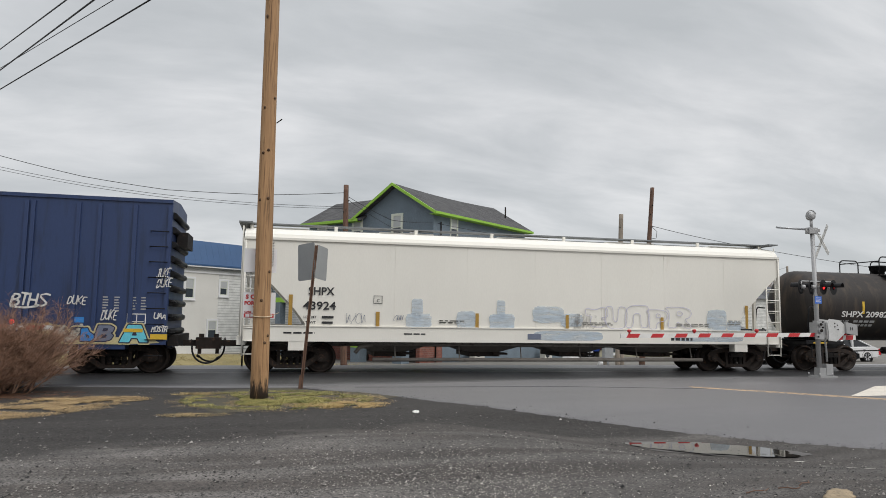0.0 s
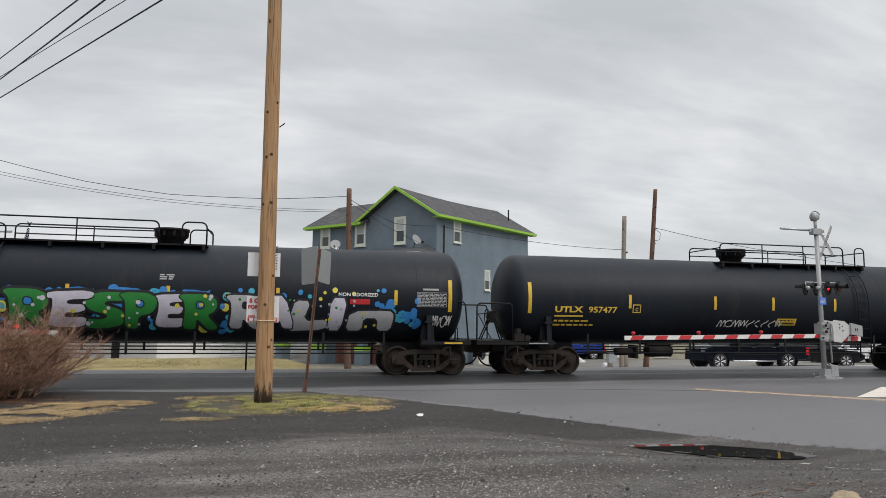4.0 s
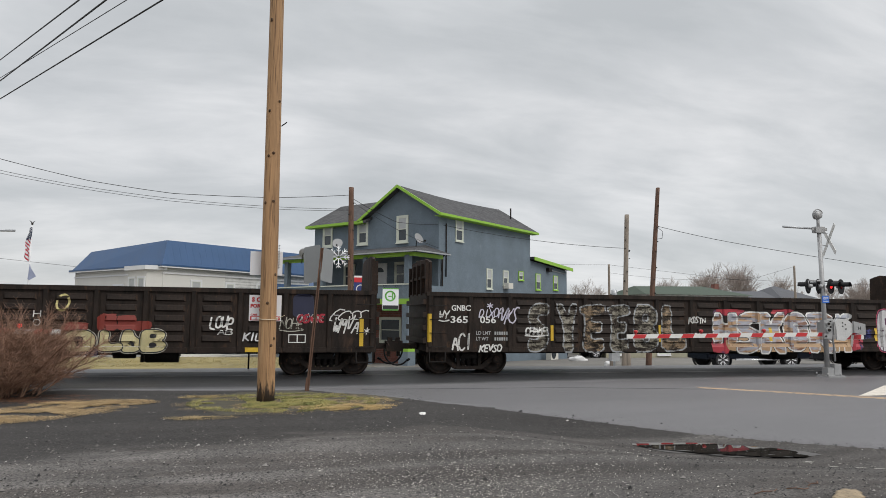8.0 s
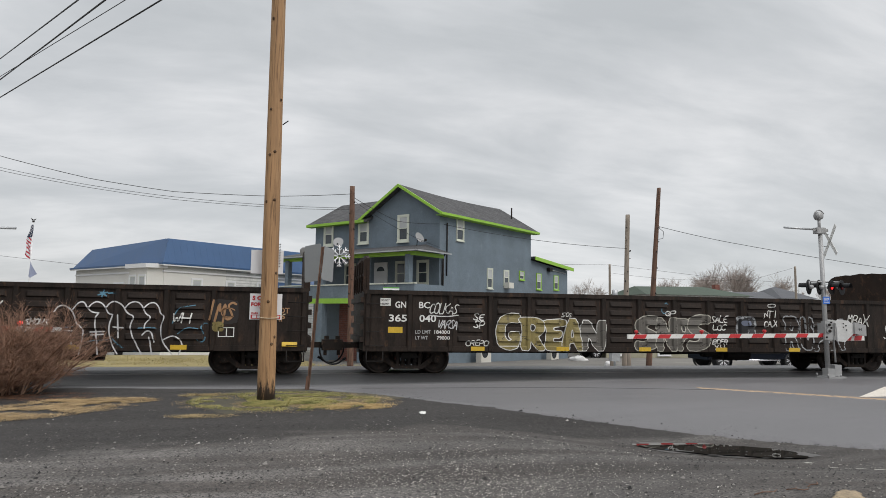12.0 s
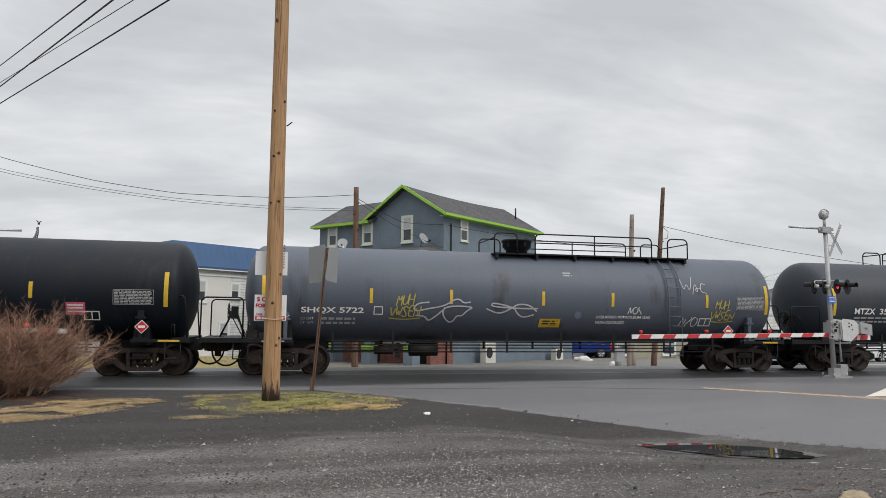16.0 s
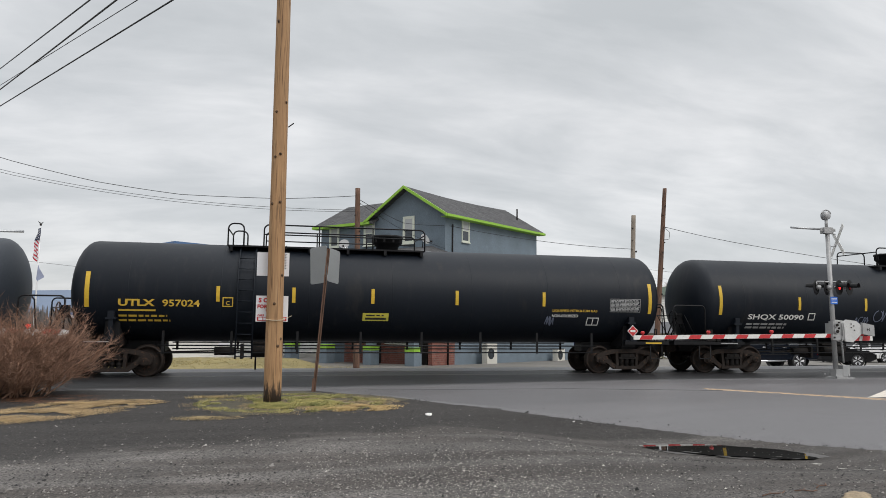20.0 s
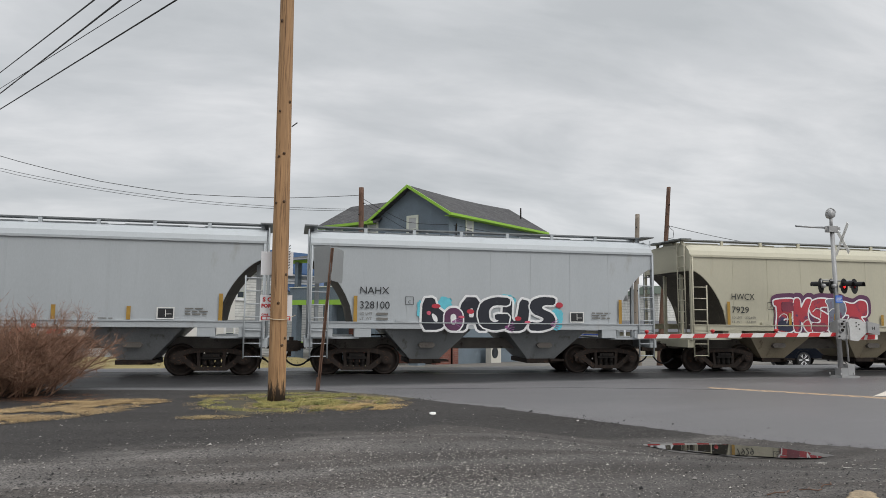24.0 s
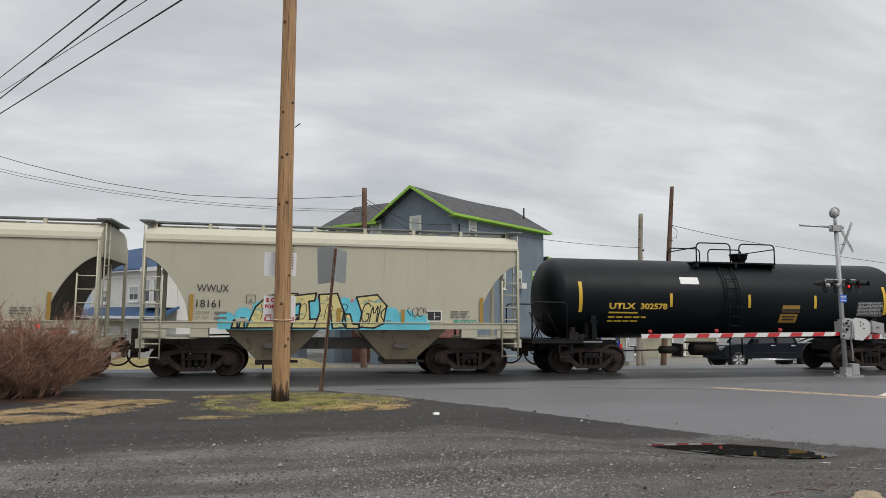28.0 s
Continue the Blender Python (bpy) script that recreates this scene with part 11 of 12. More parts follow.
    for loop in ([(5.2, 3.2), (5.3, 2.75), (5.42, 3.05), (5.52, 2.72), (5.66, 3.25)], [(5.62, 2.66), (5.74, 3.08), (5.84, 2.7), (5.7, 2.84), (5.95, 2.88)], [(6.12, 3.0), (5.96, 3.05), (5.92, 2.75), (6.14, 2.7)]):
        paint_on("graffiti_tag", stroked([flowing(loop, 2)], 0.025), G_GREY, c, 0, 0, 0, L, 0.012)
    scribble(c, 5.2, 5.85, 1.55, 1.9, G_WHITE, tank=L, seed=27, n=3, t=0.03)
    dots(c, 1.5, 1.52, 1.9, 1.92, [G_SLATE], 1, 0.2, 3, tank=L)
    data_block(c, 7.3, 2.15, L, w=1.08, h=0.45)
    rect_on(c, "data_frame", M_WHITE, frame_art(5.95, 1.58, 0.45, 0.27, 0.03) + [(6.17, 1.6, 6.2, 1.82)], tank=L)
    rect_on(c, "data_bar", M_STENCIL, bars(1.0, 3.25, 2, 0.4, 0.05, 0.08, 8), tank=L)
    placard(c, 6.96, 1.43)
    # charcoal tank
    c = C[11]
    text_fit(c, "MTZX", -8.02, -7.15, 2.06, 0.21, M_WHITE, tank=L)
    text_fit(c, "350195", -6.95, -5.89, 2.06, 0.21, M_WHITE, tank=L)
    rect_on(c, "data_bar", M_STENCIL, bars(-8.0, 1.9, 2, 1.7, 0.06, 0.13, 5), tank=L)
    rect_on(c, "class_frame", M_WHITE, frame_art(-5.75, 2.02, 0.25, 0.28, 0.03), tank=L)
    text_fit(c, "ACET WH", -4.4, -1.7, 1.52, 0.55, G_GREY, tank=L, bold=-0.012)
    arrow = BM()
    for line in (((-1.75, 1.74), (-1.0, 1.76)), ((-1.32, 1.98), (-1.15, 1.86), (-1.0, 1.76)), ((-1.42, 1.56), (-1.2, 1.66), (-1.0, 1.76))):
        ribbon(arrow, line, 0.03)
    paint_on("graffiti_tag", arrow, G_GREY, c, 0, 0, 0, L, 0.012)
    scribble(c, 0.6, 1.8, 1.55, 1.95, G_GREY, tank=L, seed=32, n=5, t=0.03)
    scribble(c, 3.5, 4.7, 1.5, 1.8, G_SLATE, tank=L, seed=33, n=5, t=0.03)
    rect_on(c, "yellow_placard", M_YELLOW, [(4.2, 2.1, 4.95, 2.35)], tank=L)
    rect_on(c, "data_bar", M_INK, bars(4.3, 2.25, 2, 0.5, 0.04, 0.08, 2), tank=L, proud=0.01)
    data_block(c, 7.7, 2.1, L, w=1.05, h=0.5)
    rect_on(c, "data_frame", M_WHITE, frame_art(7.4, 1.62, 0.42, 0.26, 0.03), tank=L)
    rect_on(c, "data_bar", M_STENCIL, bars(5.7, 1.75, 1, 1.1, 0.05, 0.1, 9), tank=L)
    placard(c, 8.35, 1.43)
    # last long black tank
    c = C[13]
    text_fit(c, "SHQX 50090", -7.3, -5.08, 1.83, 0.21, M_WHITE, tank=L)
    rect_on(c, "data_bar", M_STENCIL, bars(-7.3, 1.67, 2, 1.8, 0.065, 0.12, 5), tank=L)
    rect_on(c, "class_frame", M_WHITE, frame_art(-4.9, 1.85, 0.27, 0.25, 0.03), tank=L)
    tag(c, "LODGE", -0.23, 1.59, 1.82, 2.17, G_WHITE, 0.035, tank=L, seed=41, lean=0.4)
    scribble(c, 2.1, 2.85, 1.95, 2.2, G_WHITE, tank=L, seed=42, n=3, t=0.04)
    scribble(c, -2.2, -1.5, 1.8, 2.25, G_SLATE, tank=L, seed=43, n=2, t=0.03)
    scribble(c, -3.0, -2.4, 1.75, 2.0, G_SLATE, tank=L, seed=44, n=3, t=0.03)
    rect_on(c, "yellow_placard", M_YELLOW, [(0.2, 1.55, 0.95, 1.78)], tank=L)
    rect_on(c, "data_bar", M_INK, bars(0.3, 1.7, 2, 0.5, 0.035, 0.07, 2), tank=L, proud=0.01)
    text_fit(c, "LIQUEFIED PETROLEUM GAS", 2.52, 4.41, 1.84, 0.09, M_WHITE, tank=L)
    text_fit(c, "NON-ODORIZED", 2.52, 3.5, 1.68, 0.09, M_WHITE, tank=L)
    data_block(c, 7.42, 2.1, L, w=1.09, h=0.5)
    rect_on(c, "data_frame", M_WHITE, frame_art(6.05, 1.55, 0.5, 0.28, 0.03) + [(6.3, 1.57, 6.33, 1.8)], tank=L)
    # short last tank
    c = C[18]
    text_fit(c, "UTLX", -4.84, -3.9, 2.11, 0.2, M_GOLD, tank=B, bold=0.04)
    text_fit(c, "302578", -3.72, -2.75, 2.11, 0.2, M_GOLD, tank=B, bold=0.035)
    rect_on(c, "slogan_bar", M_GOLD, [(-4.84, 1.97, -3.8, 1.97 + 0.05)], tank=B)
    rect_on(c, "data_bar", M_GOLD, bars(-4.84, 1.82, 2, 1.5, 0.055, 0.13, 5), tank=B)
    rect_on(c, "white_label", M_WHITE, [(-2.2, 2.98, -1.5, 3.22)], tank=B)
    rect_on(c, "yellow_placard", M_DULLGOLD, [(1.6, 1.7, 2.3, 2.0), (1.65, 2.06, 2.35, 2.3)], tank=B)
    rect_on(c, "data_bar", M_INK, [(1.68, 1.88, 2.22, 1.93), (1.72, 1.78, 2.18, 1.83), (1.66, 2.08, 2.34, 2.17)], tank=B, proud=0.01)
    data_block(c, 4.7, 1.95, B, w=1.05, h=0.5)
    rect_on(c, "data_bar", M_STENCIL, bars(4.7, 1.75, 1, 1.0, 0.05, 0.1, 9), tank=B)
    # gondolas
    gs = ((5, "365", "077"), (6, "365", "056"), (8, "365", "040"))
    for k, a, b in gs:
        c = C[k]
        if k == 8:
            text_fit(c, "GN", -8.84, -8.5, 2.04, 0.2, M_WHITE, ribs=True)
            text_fit(c, "BC", -8.1, -7.75, 2.04, 0.2, M_WHITE, ribs=True)
        else:
            text_fit(c, "GNBC", -9.0, -8.4, 2.0, 0.18, M_WHITE, ribs=True)
        text_fit(c, a, -9.03, -8.47, 1.62, 0.22, M_WHITE, ribs=True)
        text_fit(c, b, -8.08, -7.55, 1.62, 0.22, M_WHITE, ribs=True)
        text_fit(c, "LD LMT", -8.2, -7.72, 1.26, 0.11, M_STENCIL, ribs=True)
        text_fit(c, "LT WT", -8.2, -7.8, 1.08, 0.11, M_STENCIL, ribs=True)
        if k == 8:
            text_fit(c, "184000", -7.6, -7.12, 1.26, 0.11, M_WHITE, ribs=True)
            text_fit(c, "79000", -7.52, -7.12, 1.08, 0.11, M_WHITE, ribs=True)
        else:
            rect_on(c, "data_bar", M_STENCIL, [(-7.6 + 0.075 * q, z, -7.545 + 0.075 * q, z + 0.1) for q in range(6) for z in (1.26, 1.08)])
    c = C[7]
    blotch(c, -8.25, -7.1, 0.78, 1.35, G_NAVY, 160, ribs=True, depth=0.003, rough=0.02)
    text_fit(c, "GNBC", -8.11, -7.45, 1.97, 0.18, M_WHITE, ribs=True, proud=0.012)
    text_fit(c, "365128", -8.13, -7.17, 1.66, 0.22, M_WHITE, ribs=True, proud=0.012)
    text_fit(c, "LD LMT", -8.1, -7.6, 1.2, 0.1, M_STENCIL, ribs=True, proud=0.012)
    text_fit(c, "LT WT", -8.1, -7.65, 1.02, 0.1, M_STENCIL, ribs=True, proud=0.012)
    text_fit(c, "184900", -7.5, -7.05, 1.2, 0.1, M_WHITE, ribs=True, proud=0.012)
    text_fit(c, "78100", -7.44, -7.05, 1.02, 0.1, M_WHITE, ribs=True, proud=0.012)
    R = dict(ribs=True)
    c = C[5]
    tag(c, "BEMR", -8.1, -7.4, 1.32, 1.53, G_WHITE, 0.045, seed=51, under=True, **R)
    tag(c, "SNKER", -7.42, -6.88, 0.85, 1.1, G_WHITE, 0.04, seed=52, under=True, **R)
    tag(c, "FE", -9.2, -8.9, 1.3, 1.5, G_BONE, 0.02, seed=49, under=True, **R)
    piece(c, [("B", -5.62, -4.9, 0.95, 1.98), ("I", -4.95, -4.5, 0.95, 1.9), ("A", -4.55, -4.0, 0.9, 1.9), ("B", -4.1, -3.45, 0.84, 1.92), ("E", -3.6, -2.82, 0.84, 1.92)], [G_DUST, G_DUST, G_SILVERY], G_BLACK, 0.03, soft=2, **R)
    tag(c, "KMJ", -6.55, -6.0, 1.35, 1.75, G_BONE, 0.022, seed=53, lean=0.5, under=True, **R)
    tag(c, "CHAVE", -1.5, -0.72, 1.42, 1.62, G_WHITE, 0.035, seed=54, **R)
    tag(c, "OWISH", -1.42, -0.75, 0.82, 1.08, G_WHITE, 0.035, seed=55, **R)
    for i, ch in enumerate("CHEV"):
        text_fit(c, ch, -0.66, -0.5, 1.75 - i * 0.23, 0.17, G_WHITE, bold=-0.01, ribs=True)
    for i, ch in enumerate("HOL"):
        text_fit(c, ch, 0.35, 0.55, 1.7 - i * 0.24, 0.18, G_WHITE, bold=-0.01, ribs=True)
    scribble(c, 0.9, 1.2, 1.85, 2.35, G_BUTTER, seed=56, n=1, t=0.06, **R)
    for k, (x0, x1, z0, z1) in enumerate(((1.09, 1.77, 1.3, 1.56), (2.0, 2.5, 1.33, 1.8), (2.5, 3.0, 1.35, 1.76), (2.95, 3.4, 1.34, 1.62))):
        blotch(c, x0, x1, z0, z1, G_RUST, k + 90, ribs=True, depth=0.0035 + 0.0004 * k, rough=0.1)
    piece(c, [("O", 1.13, 1.98, 0.74, 1.34), ("L", 2.0, 2.68, 0.76, 1.34), ("D", 2.62, 3.18, 0.74, 1.36), ("B", 3.1, 3.82, 0.74, 1.36)], [G_CREAMY], G_BLACK, 0.03, halo=G_BONE, hw=0.05, soft=3, **R)
    blotch(c, 1.72, 2.05, 0.62, 0.86, G_NAVY, 97, ribs=True, depth=0.0062)
    tag(c, "LOUP", 4.98, 5.62, 1.42, 1.72, G_WHITE, 0.05, seed=57, **R)
    tag(c, "AB", 5.2, 5.62, 1.24, 1.4, G_WHITE, 0.03, seed=47, **R)
    tag(c, "KILS", 5.92, 6.6, 1.06, 1.3, G_SILVERY, 0.045, seed=58, **R)
    blotch(c, 7.3, 7.92, 1.75, 2.44, G_NAVY, 161, ribs=True, depth=0.003, rough=0.04)
    tag(c, "CEASE", 7.45, 8.22, 1.62, 1.82, G_RED, 0.06, seed=59, **R)
    tag(c, "OOXOR", 7.42, 8.2, 1.6, 1.84, G_WHITE, 0.018, seed=46, **R)
    tag(c, "WMVA", 8.5, 9.3, 1.28, 1.75, G_WHITE, 0.045, seed=60, lean=0.3, **R)
    tag(c, "ECZS".replace("Z", "S"), 8.45, 9.45, 1.68, 2.02, G_WHITE, 0.035, seed=45, lean=0.9, **R)
    tag(c, "*", 9.42, 9.6, 1.26, 1.46, G_WHITE, 0.025, seed=44, **R)
    tag(c, "NOHE", 6.95, 7.62, 1.42, 1.74, G_BONE, 0.028, seed=61, under=True, **R)
    rect_on(c, "data_frame", M_WHITE, frame_art(7.2, 1.0, 0.5, 0.25, 0.025) + [(7.44, 1.0, 7.47, 1.25)], -1.585)
    c = C[6]
    tag(c, "WY", -9.4, -9.08, 1.74, 2.0, G_WHITE, 0.04, seed=62, under=True, **R)
    tag(c, "DIXOR", -8.1, -7.3, 1.82, 2.08, G_LILAC, 0.035, seed=63, **R)
    tag(c, "*", -7.85, -7.66, 2.1, 2.26, G_LILAC, 0.035, seed=43, **R)
    tag(c, "VKS", -7.42, -6.82, 1.6, 2.1, G_LILAC, 0.045, seed=64, lean=0.3, **R)
    tag(c, "ACI", -8.98, -8.36, 0.78, 1.32, G_WHITE, 0.055, seed=42, lean=0.05, **R)
    tag(c, "KEVSO", -8.1, -7.38, 0.74, 0.95, G_WHITE, 0.045, seed=65, lean=0.3, **R)
    old = [("S", -6.5, -5.78, 0.72, 2.28), ("Y", -5.55, -4.8, 0.72, 2.28), ("E", -4.7, -3.78, 0.72, 2.28), ("E", -3.72, -2.92, 0.72, 2.28), ("B", -2.82, -1.9, 0.72, 2.28), ("L", -1.85, -0.85, 0.72, 2.28)]
    piece(c, old, [G_OLD, G_OLD, G_OLDTAN], G_OLD, 0.03, soft=1, hole=G_GON_DARK, **R)
    piece(c, old, None, G_DUST, 0.045, soft=1, base=0.004, **R)
    tag(c, "CHAMP", -6.58, -5.85, 1.28, 1.52, G_WHITE, 0.045, seed=66, under=True, **R)
    tag(c, "KOSTN", -0.75, -0.12, 1.68, 1.88, G_WHITE, 0.035, seed=67, **R)
    tag(c, "IGNI", -0.62, -0.3, 1.2, 1.34, G_WHITE, 0.025, seed=41, **R)
    for k, (x0, x1, z0, z1) in enumerate(((0.1, 0.75, 0.68, 1.3), (4.8, 5.7, 1.15, 1.85), (5.6, 6.2, 0.75, 1.75), (0.2, 1.4, 1.95, 2.16), (2.5, 3.4, 1.98, 2.18), (4.3, 5.0, 1.5, 2.0))):
        blotch(c, x0, x1, z0, z1, G_REDFADE, k + 110, ribs=True, depth=0.0032 + 0.0004 * k, rough=0.1)
    blotch(c, 0.6, 5.7, 0.7, 1.2, G_CARAMEL, 120, ribs=True, depth=0.0055, rough=0.03)
    piece(c, [("M", 4.85, 5.72, 0.72, 1.22)], [G_CARAMEL], G_WHITE, 0.045, soft=0, **R)
    piece(c, [("H", 0.16, 1.1, 0.98, 2.0), ("S", 1.06, 2.06, 0.68, 2.06), ("K", 1.94, 3.02, 0.68, 2.04), ("O", 2.94, 3.92, 0.76, 2.06), ("R", 3.86, 5.0, 0.7, 2.06)], [G_CAMEL], G_WHITE, 0.05, halo=G_BLACK, hw=0.07, hole=G_SMOKE, soft=1, base=0.003, **R)
    piece(c, [("I", 5.05, 5.3, 1.42, 2.02), ("S", 5.25, 5.72, 1.42, 2.04)], [G_SMOKE], G_WHITE, 0.04, halo=G_BLACK, hw=0.055, soft=1, base=0.003, **R)
    piece(c, [("B", 6.86, 7.7, 0.74, 2.2), ("D", 7.5, 8.35, 0.76, 2.16)], [G_SILVERY], G_PLUM, 0.035, halo=G_PINK, hw=0.06, soft=3, **R)
    tag(c, "BYO", 7.62, 8.2, 1.62, 2.0, G_PLUM, 0.022, seed=40, **R)
    tag(c, "CYL", 8.62, 9.1, 1.66, 2.02, G_WHITE, 0.035, seed=68, **R)
    tag(c, "AO", 9.3, 9.52, 1.88, 1.98, G_WHITE, 0.022, seed=39, **R)
    tag(c, "CORSWA", 8.5, 9.5, 1.36, 1.58, G_WHITE, 0.032, seed=69, **R)
    blotch(c, 6.0, 6.6, 1.18, 1.58, G_INDIGO, 162, ribs=True, depth=0.003, rough=0.15)
    c = C[7]
    tag(c, "SMEYA", -8.3, -7.25, 1.42, 1.62, G_WHITE, 0.03, seed=71, lean=0.35, **R)
    for k, word in enumerate(("SOUL", "TNA", "MECK", "LOVA")):
        tag(c, word, -5.6 + 0.05 * k, -5.05 + 0.03 * k, 1.62 - 0.17 * k, 1.76 - 0.17 * k, G_TAN, 0.034, seed=k + 171, **R)
    scribble(c, -6.9, -6.2, 1.2, 1.4, G_BONE, seed=73, n=2, t=0.03, **R)
    tag(c, "MENIC", -4.62, -3.98, 0.76, 0.92, G_BUTTER, 0.024, seed=74, **R)
    for k, (ch, x) in enumerate((("C", -2.95), ("H", -2.05), ("E", -1.1), ("V", -0.25), ("X", 0.42), ("H", 0.72))):
        tag(c, ch, x, x + (0.5 if ch != "X" else 0.22), 1.45 if ch != "X" else 1.6, 2.0 if ch != "X" else 1.8, G_WHITE, 0.04, seed=k + 33, **R)
    scribble(c, 1.1, 1.65, 1.3, 2.1, G_WHITE, seed=101, n=2, t=0.04, **R)
    scribble(c, 1.3, 1.6, 0.75, 1.15, G_WHITE, seed=102, n=2, t=0.035, **R)
    arrow = BM()
    ribbon(arrow, [(-2.42, 1.25), (-2.42, 0.85)], 0.05)
    ribbon(arrow, [(-2.55, 1.0), (-2.42, 0.84), (-2.3, 1.0)], 0.05)
    paint_on("graffiti_tag", arrow, G_WHITE, c, 0, 0, -1.57, None, 0.013, ribs=True)
    text_fit(c, "JPEG", 0.15, 0.86, 0.72, 0.2, G_WHITE, bold=-0.01, ribs=True)
    tag(c, "ASTA", -1.65, -1.08, 0.7, 0.9, G_WHITE, 0.03, seed=103, **R)
    for strokes in ([[(2.91, 1.78), (2.99, 1.93), (3.16, 1.97), (3.30, 1.89), (3.41, 1.72), (3.49, 1.46), (3.59, 1.40), (3.70, 1.26), (3.61, 0.62)], [(3.18, 1.27), (3.41, 1.26)], [(3.36, 1.13), (3.39, 0.85)], [(3.38, 1.86), (3.51, 2.05), (3.67, 2.07), (3.76, 1.88), (3.87, 1.78), (4.05, 1.76)]],
                    [[(3.78, 1.90), (3.87, 2.03), (4.01, 2.09), (4.19, 1.99), (4.28, 1.75), (4.41, 1.72)], [(4.05, 1.76), (3.94, 1.59), (4.01, 1.20), (4.08, 0.62)], [(3.85, 1.23), (4.21, 1.25)], [(3.88, 1.15), (4.20, 1.17)]],
                    [[(4.23, 1.91), (4.33, 2.07), (4.49, 2.10), (4.66, 1.99), (4.78, 1.76), (5.00, 1.68), (4.88, 1.49), (4.91, 1.18), (5.22, 0.63)], [(4.41, 1.72), (4.31, 1.39), (4.38, 1.00), (4.59, 0.63)], [(4.55, 1.71), (4.59, 1.08)], [(4.43, 1.38), (4.70, 1.35)]],
                    [[(4.73, 1.92), (4.84, 2.06), (5.01, 2.11), (5.18, 2.00), (5.25, 1.77), (5.45, 1.66), (5.27, 1.50), (5.26, 1.35)], [(5.21, 1.16), (5.32, 1.29), (5.46, 1.24), (5.53, 0.96)], [(5.39, 1.10), (5.45, 0.86), (5.49, 0.63)]],
                    [[(5.22, 1.91), (5.34, 2.05), (5.51, 2.09), (5.63, 1.93), (5.66, 1.76), (5.80, 1.69), (5.68, 1.42), (5.73, 1.01), (6.02, 0.63)], [(5.80, 1.04), (5.99, 1.15), (6.19, 1.09), (6.31, 0.88), (6.21, 0.63)]]):
        paint_on("graffiti_tag", stroked([flowing(q, 2) for q in strokes], 0.038), G_SILVERY, c, 0, 0, -1.57, None, 0.008, ribs=True)
    for strokes in ([[(4.4, 1.1), (4.7, 0.78), (5.1, 0.7)], [(5.1, 1.35), (5.5, 1.38), (5.72, 1.3)]], [[(3.55, 0.7), (3.8, 1.0), (4.3, 1.02)], [(2.9, 1.3), (3.4, 1.38)]], [[(6.0, 1.5), (6.1, 1.95), (6.6, 2.02)], [(6.15, 1.2), (6.4, 1.4), (6.7, 1.35)]]):
        paint_on("graffiti_tag", stroked([flowing(q, 2) for q in strokes], 0.03), G_WORN_SKY, c, 0, 0, -1.57, None, 0.005, ribs=True)
    tag(c, "SHOWS", 2.2, 2.8, 1.42, 1.58, G_WHITE, 0.04, seed=37, **R)
    tag(c, "*-", 4.0, 4.5, 2.2, 2.42, G_WORN_SKY, 0.04, seed=75, **R)
    tag(c, "S", 6.7, 6.98, 0.96, 1.5, G_WORN_SKY, 0.035, seed=76, **R)
    dots(c, 2.1, 2.55, 0.8, 0.95, [G_TEAL], 8, 0.12, 7, ribs=True)
    tag(c, "WH", 5.98, 6.5, 1.5, 1.8, G_WHITE, 0.04, seed=78, **R)
    blotch(c, 7.05, 7.8, 1.5, 2.2, G_GON_DARK, 130, ribs=True, depth=0.004)
    blotch(c, 7.08, 7.4, 1.28, 1.56, G_GILT, 131, ribs=True, depth=0.006, rough=0.12)
    tag(c, "IMS", 6.92, 7.7, 1.6, 2.18, G_TAN, 0.06, seed=38, **R)
    tag(c, "C", 7.3, 7.7, 1.7, 2.0, G_TAN, 0.03, seed=79, **R)
    rect_on(c, "data_frame", M_WHITE, frame_art(7.25, 1.12, 0.45, 0.28, 0.025) + [(7.47, 1.12, 7.5, 1.4)], -1.585)
    text_fit(c, "DO NOT", 8.4, 9.25, 1.82, 0.17, G_TAN, ribs=True)
    text_fit(c, "HUMP", 8.5, 9.12, 1.58, 0.17, G_TAN, ribs=True)
    c = C[8]
    rect_on(c, "placard", M_WHITE, [(-9.3, 2.1, -8.98, 2.33)], -1.585)
    text_fit(c, "DO NOT", -9.27, -9.02, 2.24, 0.06, M_INK, proud=0.012, ribs=True)
    text_fit(c, "HUMP", -9.24, -9.04, 2.13, 0.06, M_INK, proud=0.012, ribs=True)
    rect_on(c, "reflector_stripe", M_YELLOW, [(-9.05, 1.28, -8.6, 1.46), (9.2, 1.2, 9.6, 1.38)], -1.585)
    tag(c, "COLKAS", -7.75, -6.85, 1.88, 2.2, G_WHITE, 0.032, seed=81, lean=0.25, under=True, **R)
    tag(c, "VARSA", -7.5, -6.85, 1.42, 1.7, G_SILVERY, 0.03, seed=82, lean=0.3, **R)
    tag(c, "SE", -6.36, -6.0, 1.7, 1.9, G_WHITE, 0.035, seed=83, **R)
    tag(c, "SP", -6.34, -5.98, 1.45, 1.66, G_WHITE, 0.035, seed=84, **R)
    tag(c, "CREPO", -6.6, -5.86, 0.9, 1.06, G_WHITE, 0.03, seed=85, **R)
    piece(c, [("G", -5.62, -4.78, 0.76, 1.93), ("R", -4.88, -3.98, 0.76, 1.8), ("E", -4.05, -3.25, 0.76, 1.77), ("A", -3.42, -2.66, 0.76, 1.78), ("N", -2.8, -1.86, 0.76, 1.73, 0.1)], [G_GILT, G_GILT, G_GILT, G_GILT, G_DRAB], G_WHITE, 0.026, hole=G_GON_DARK, **R)
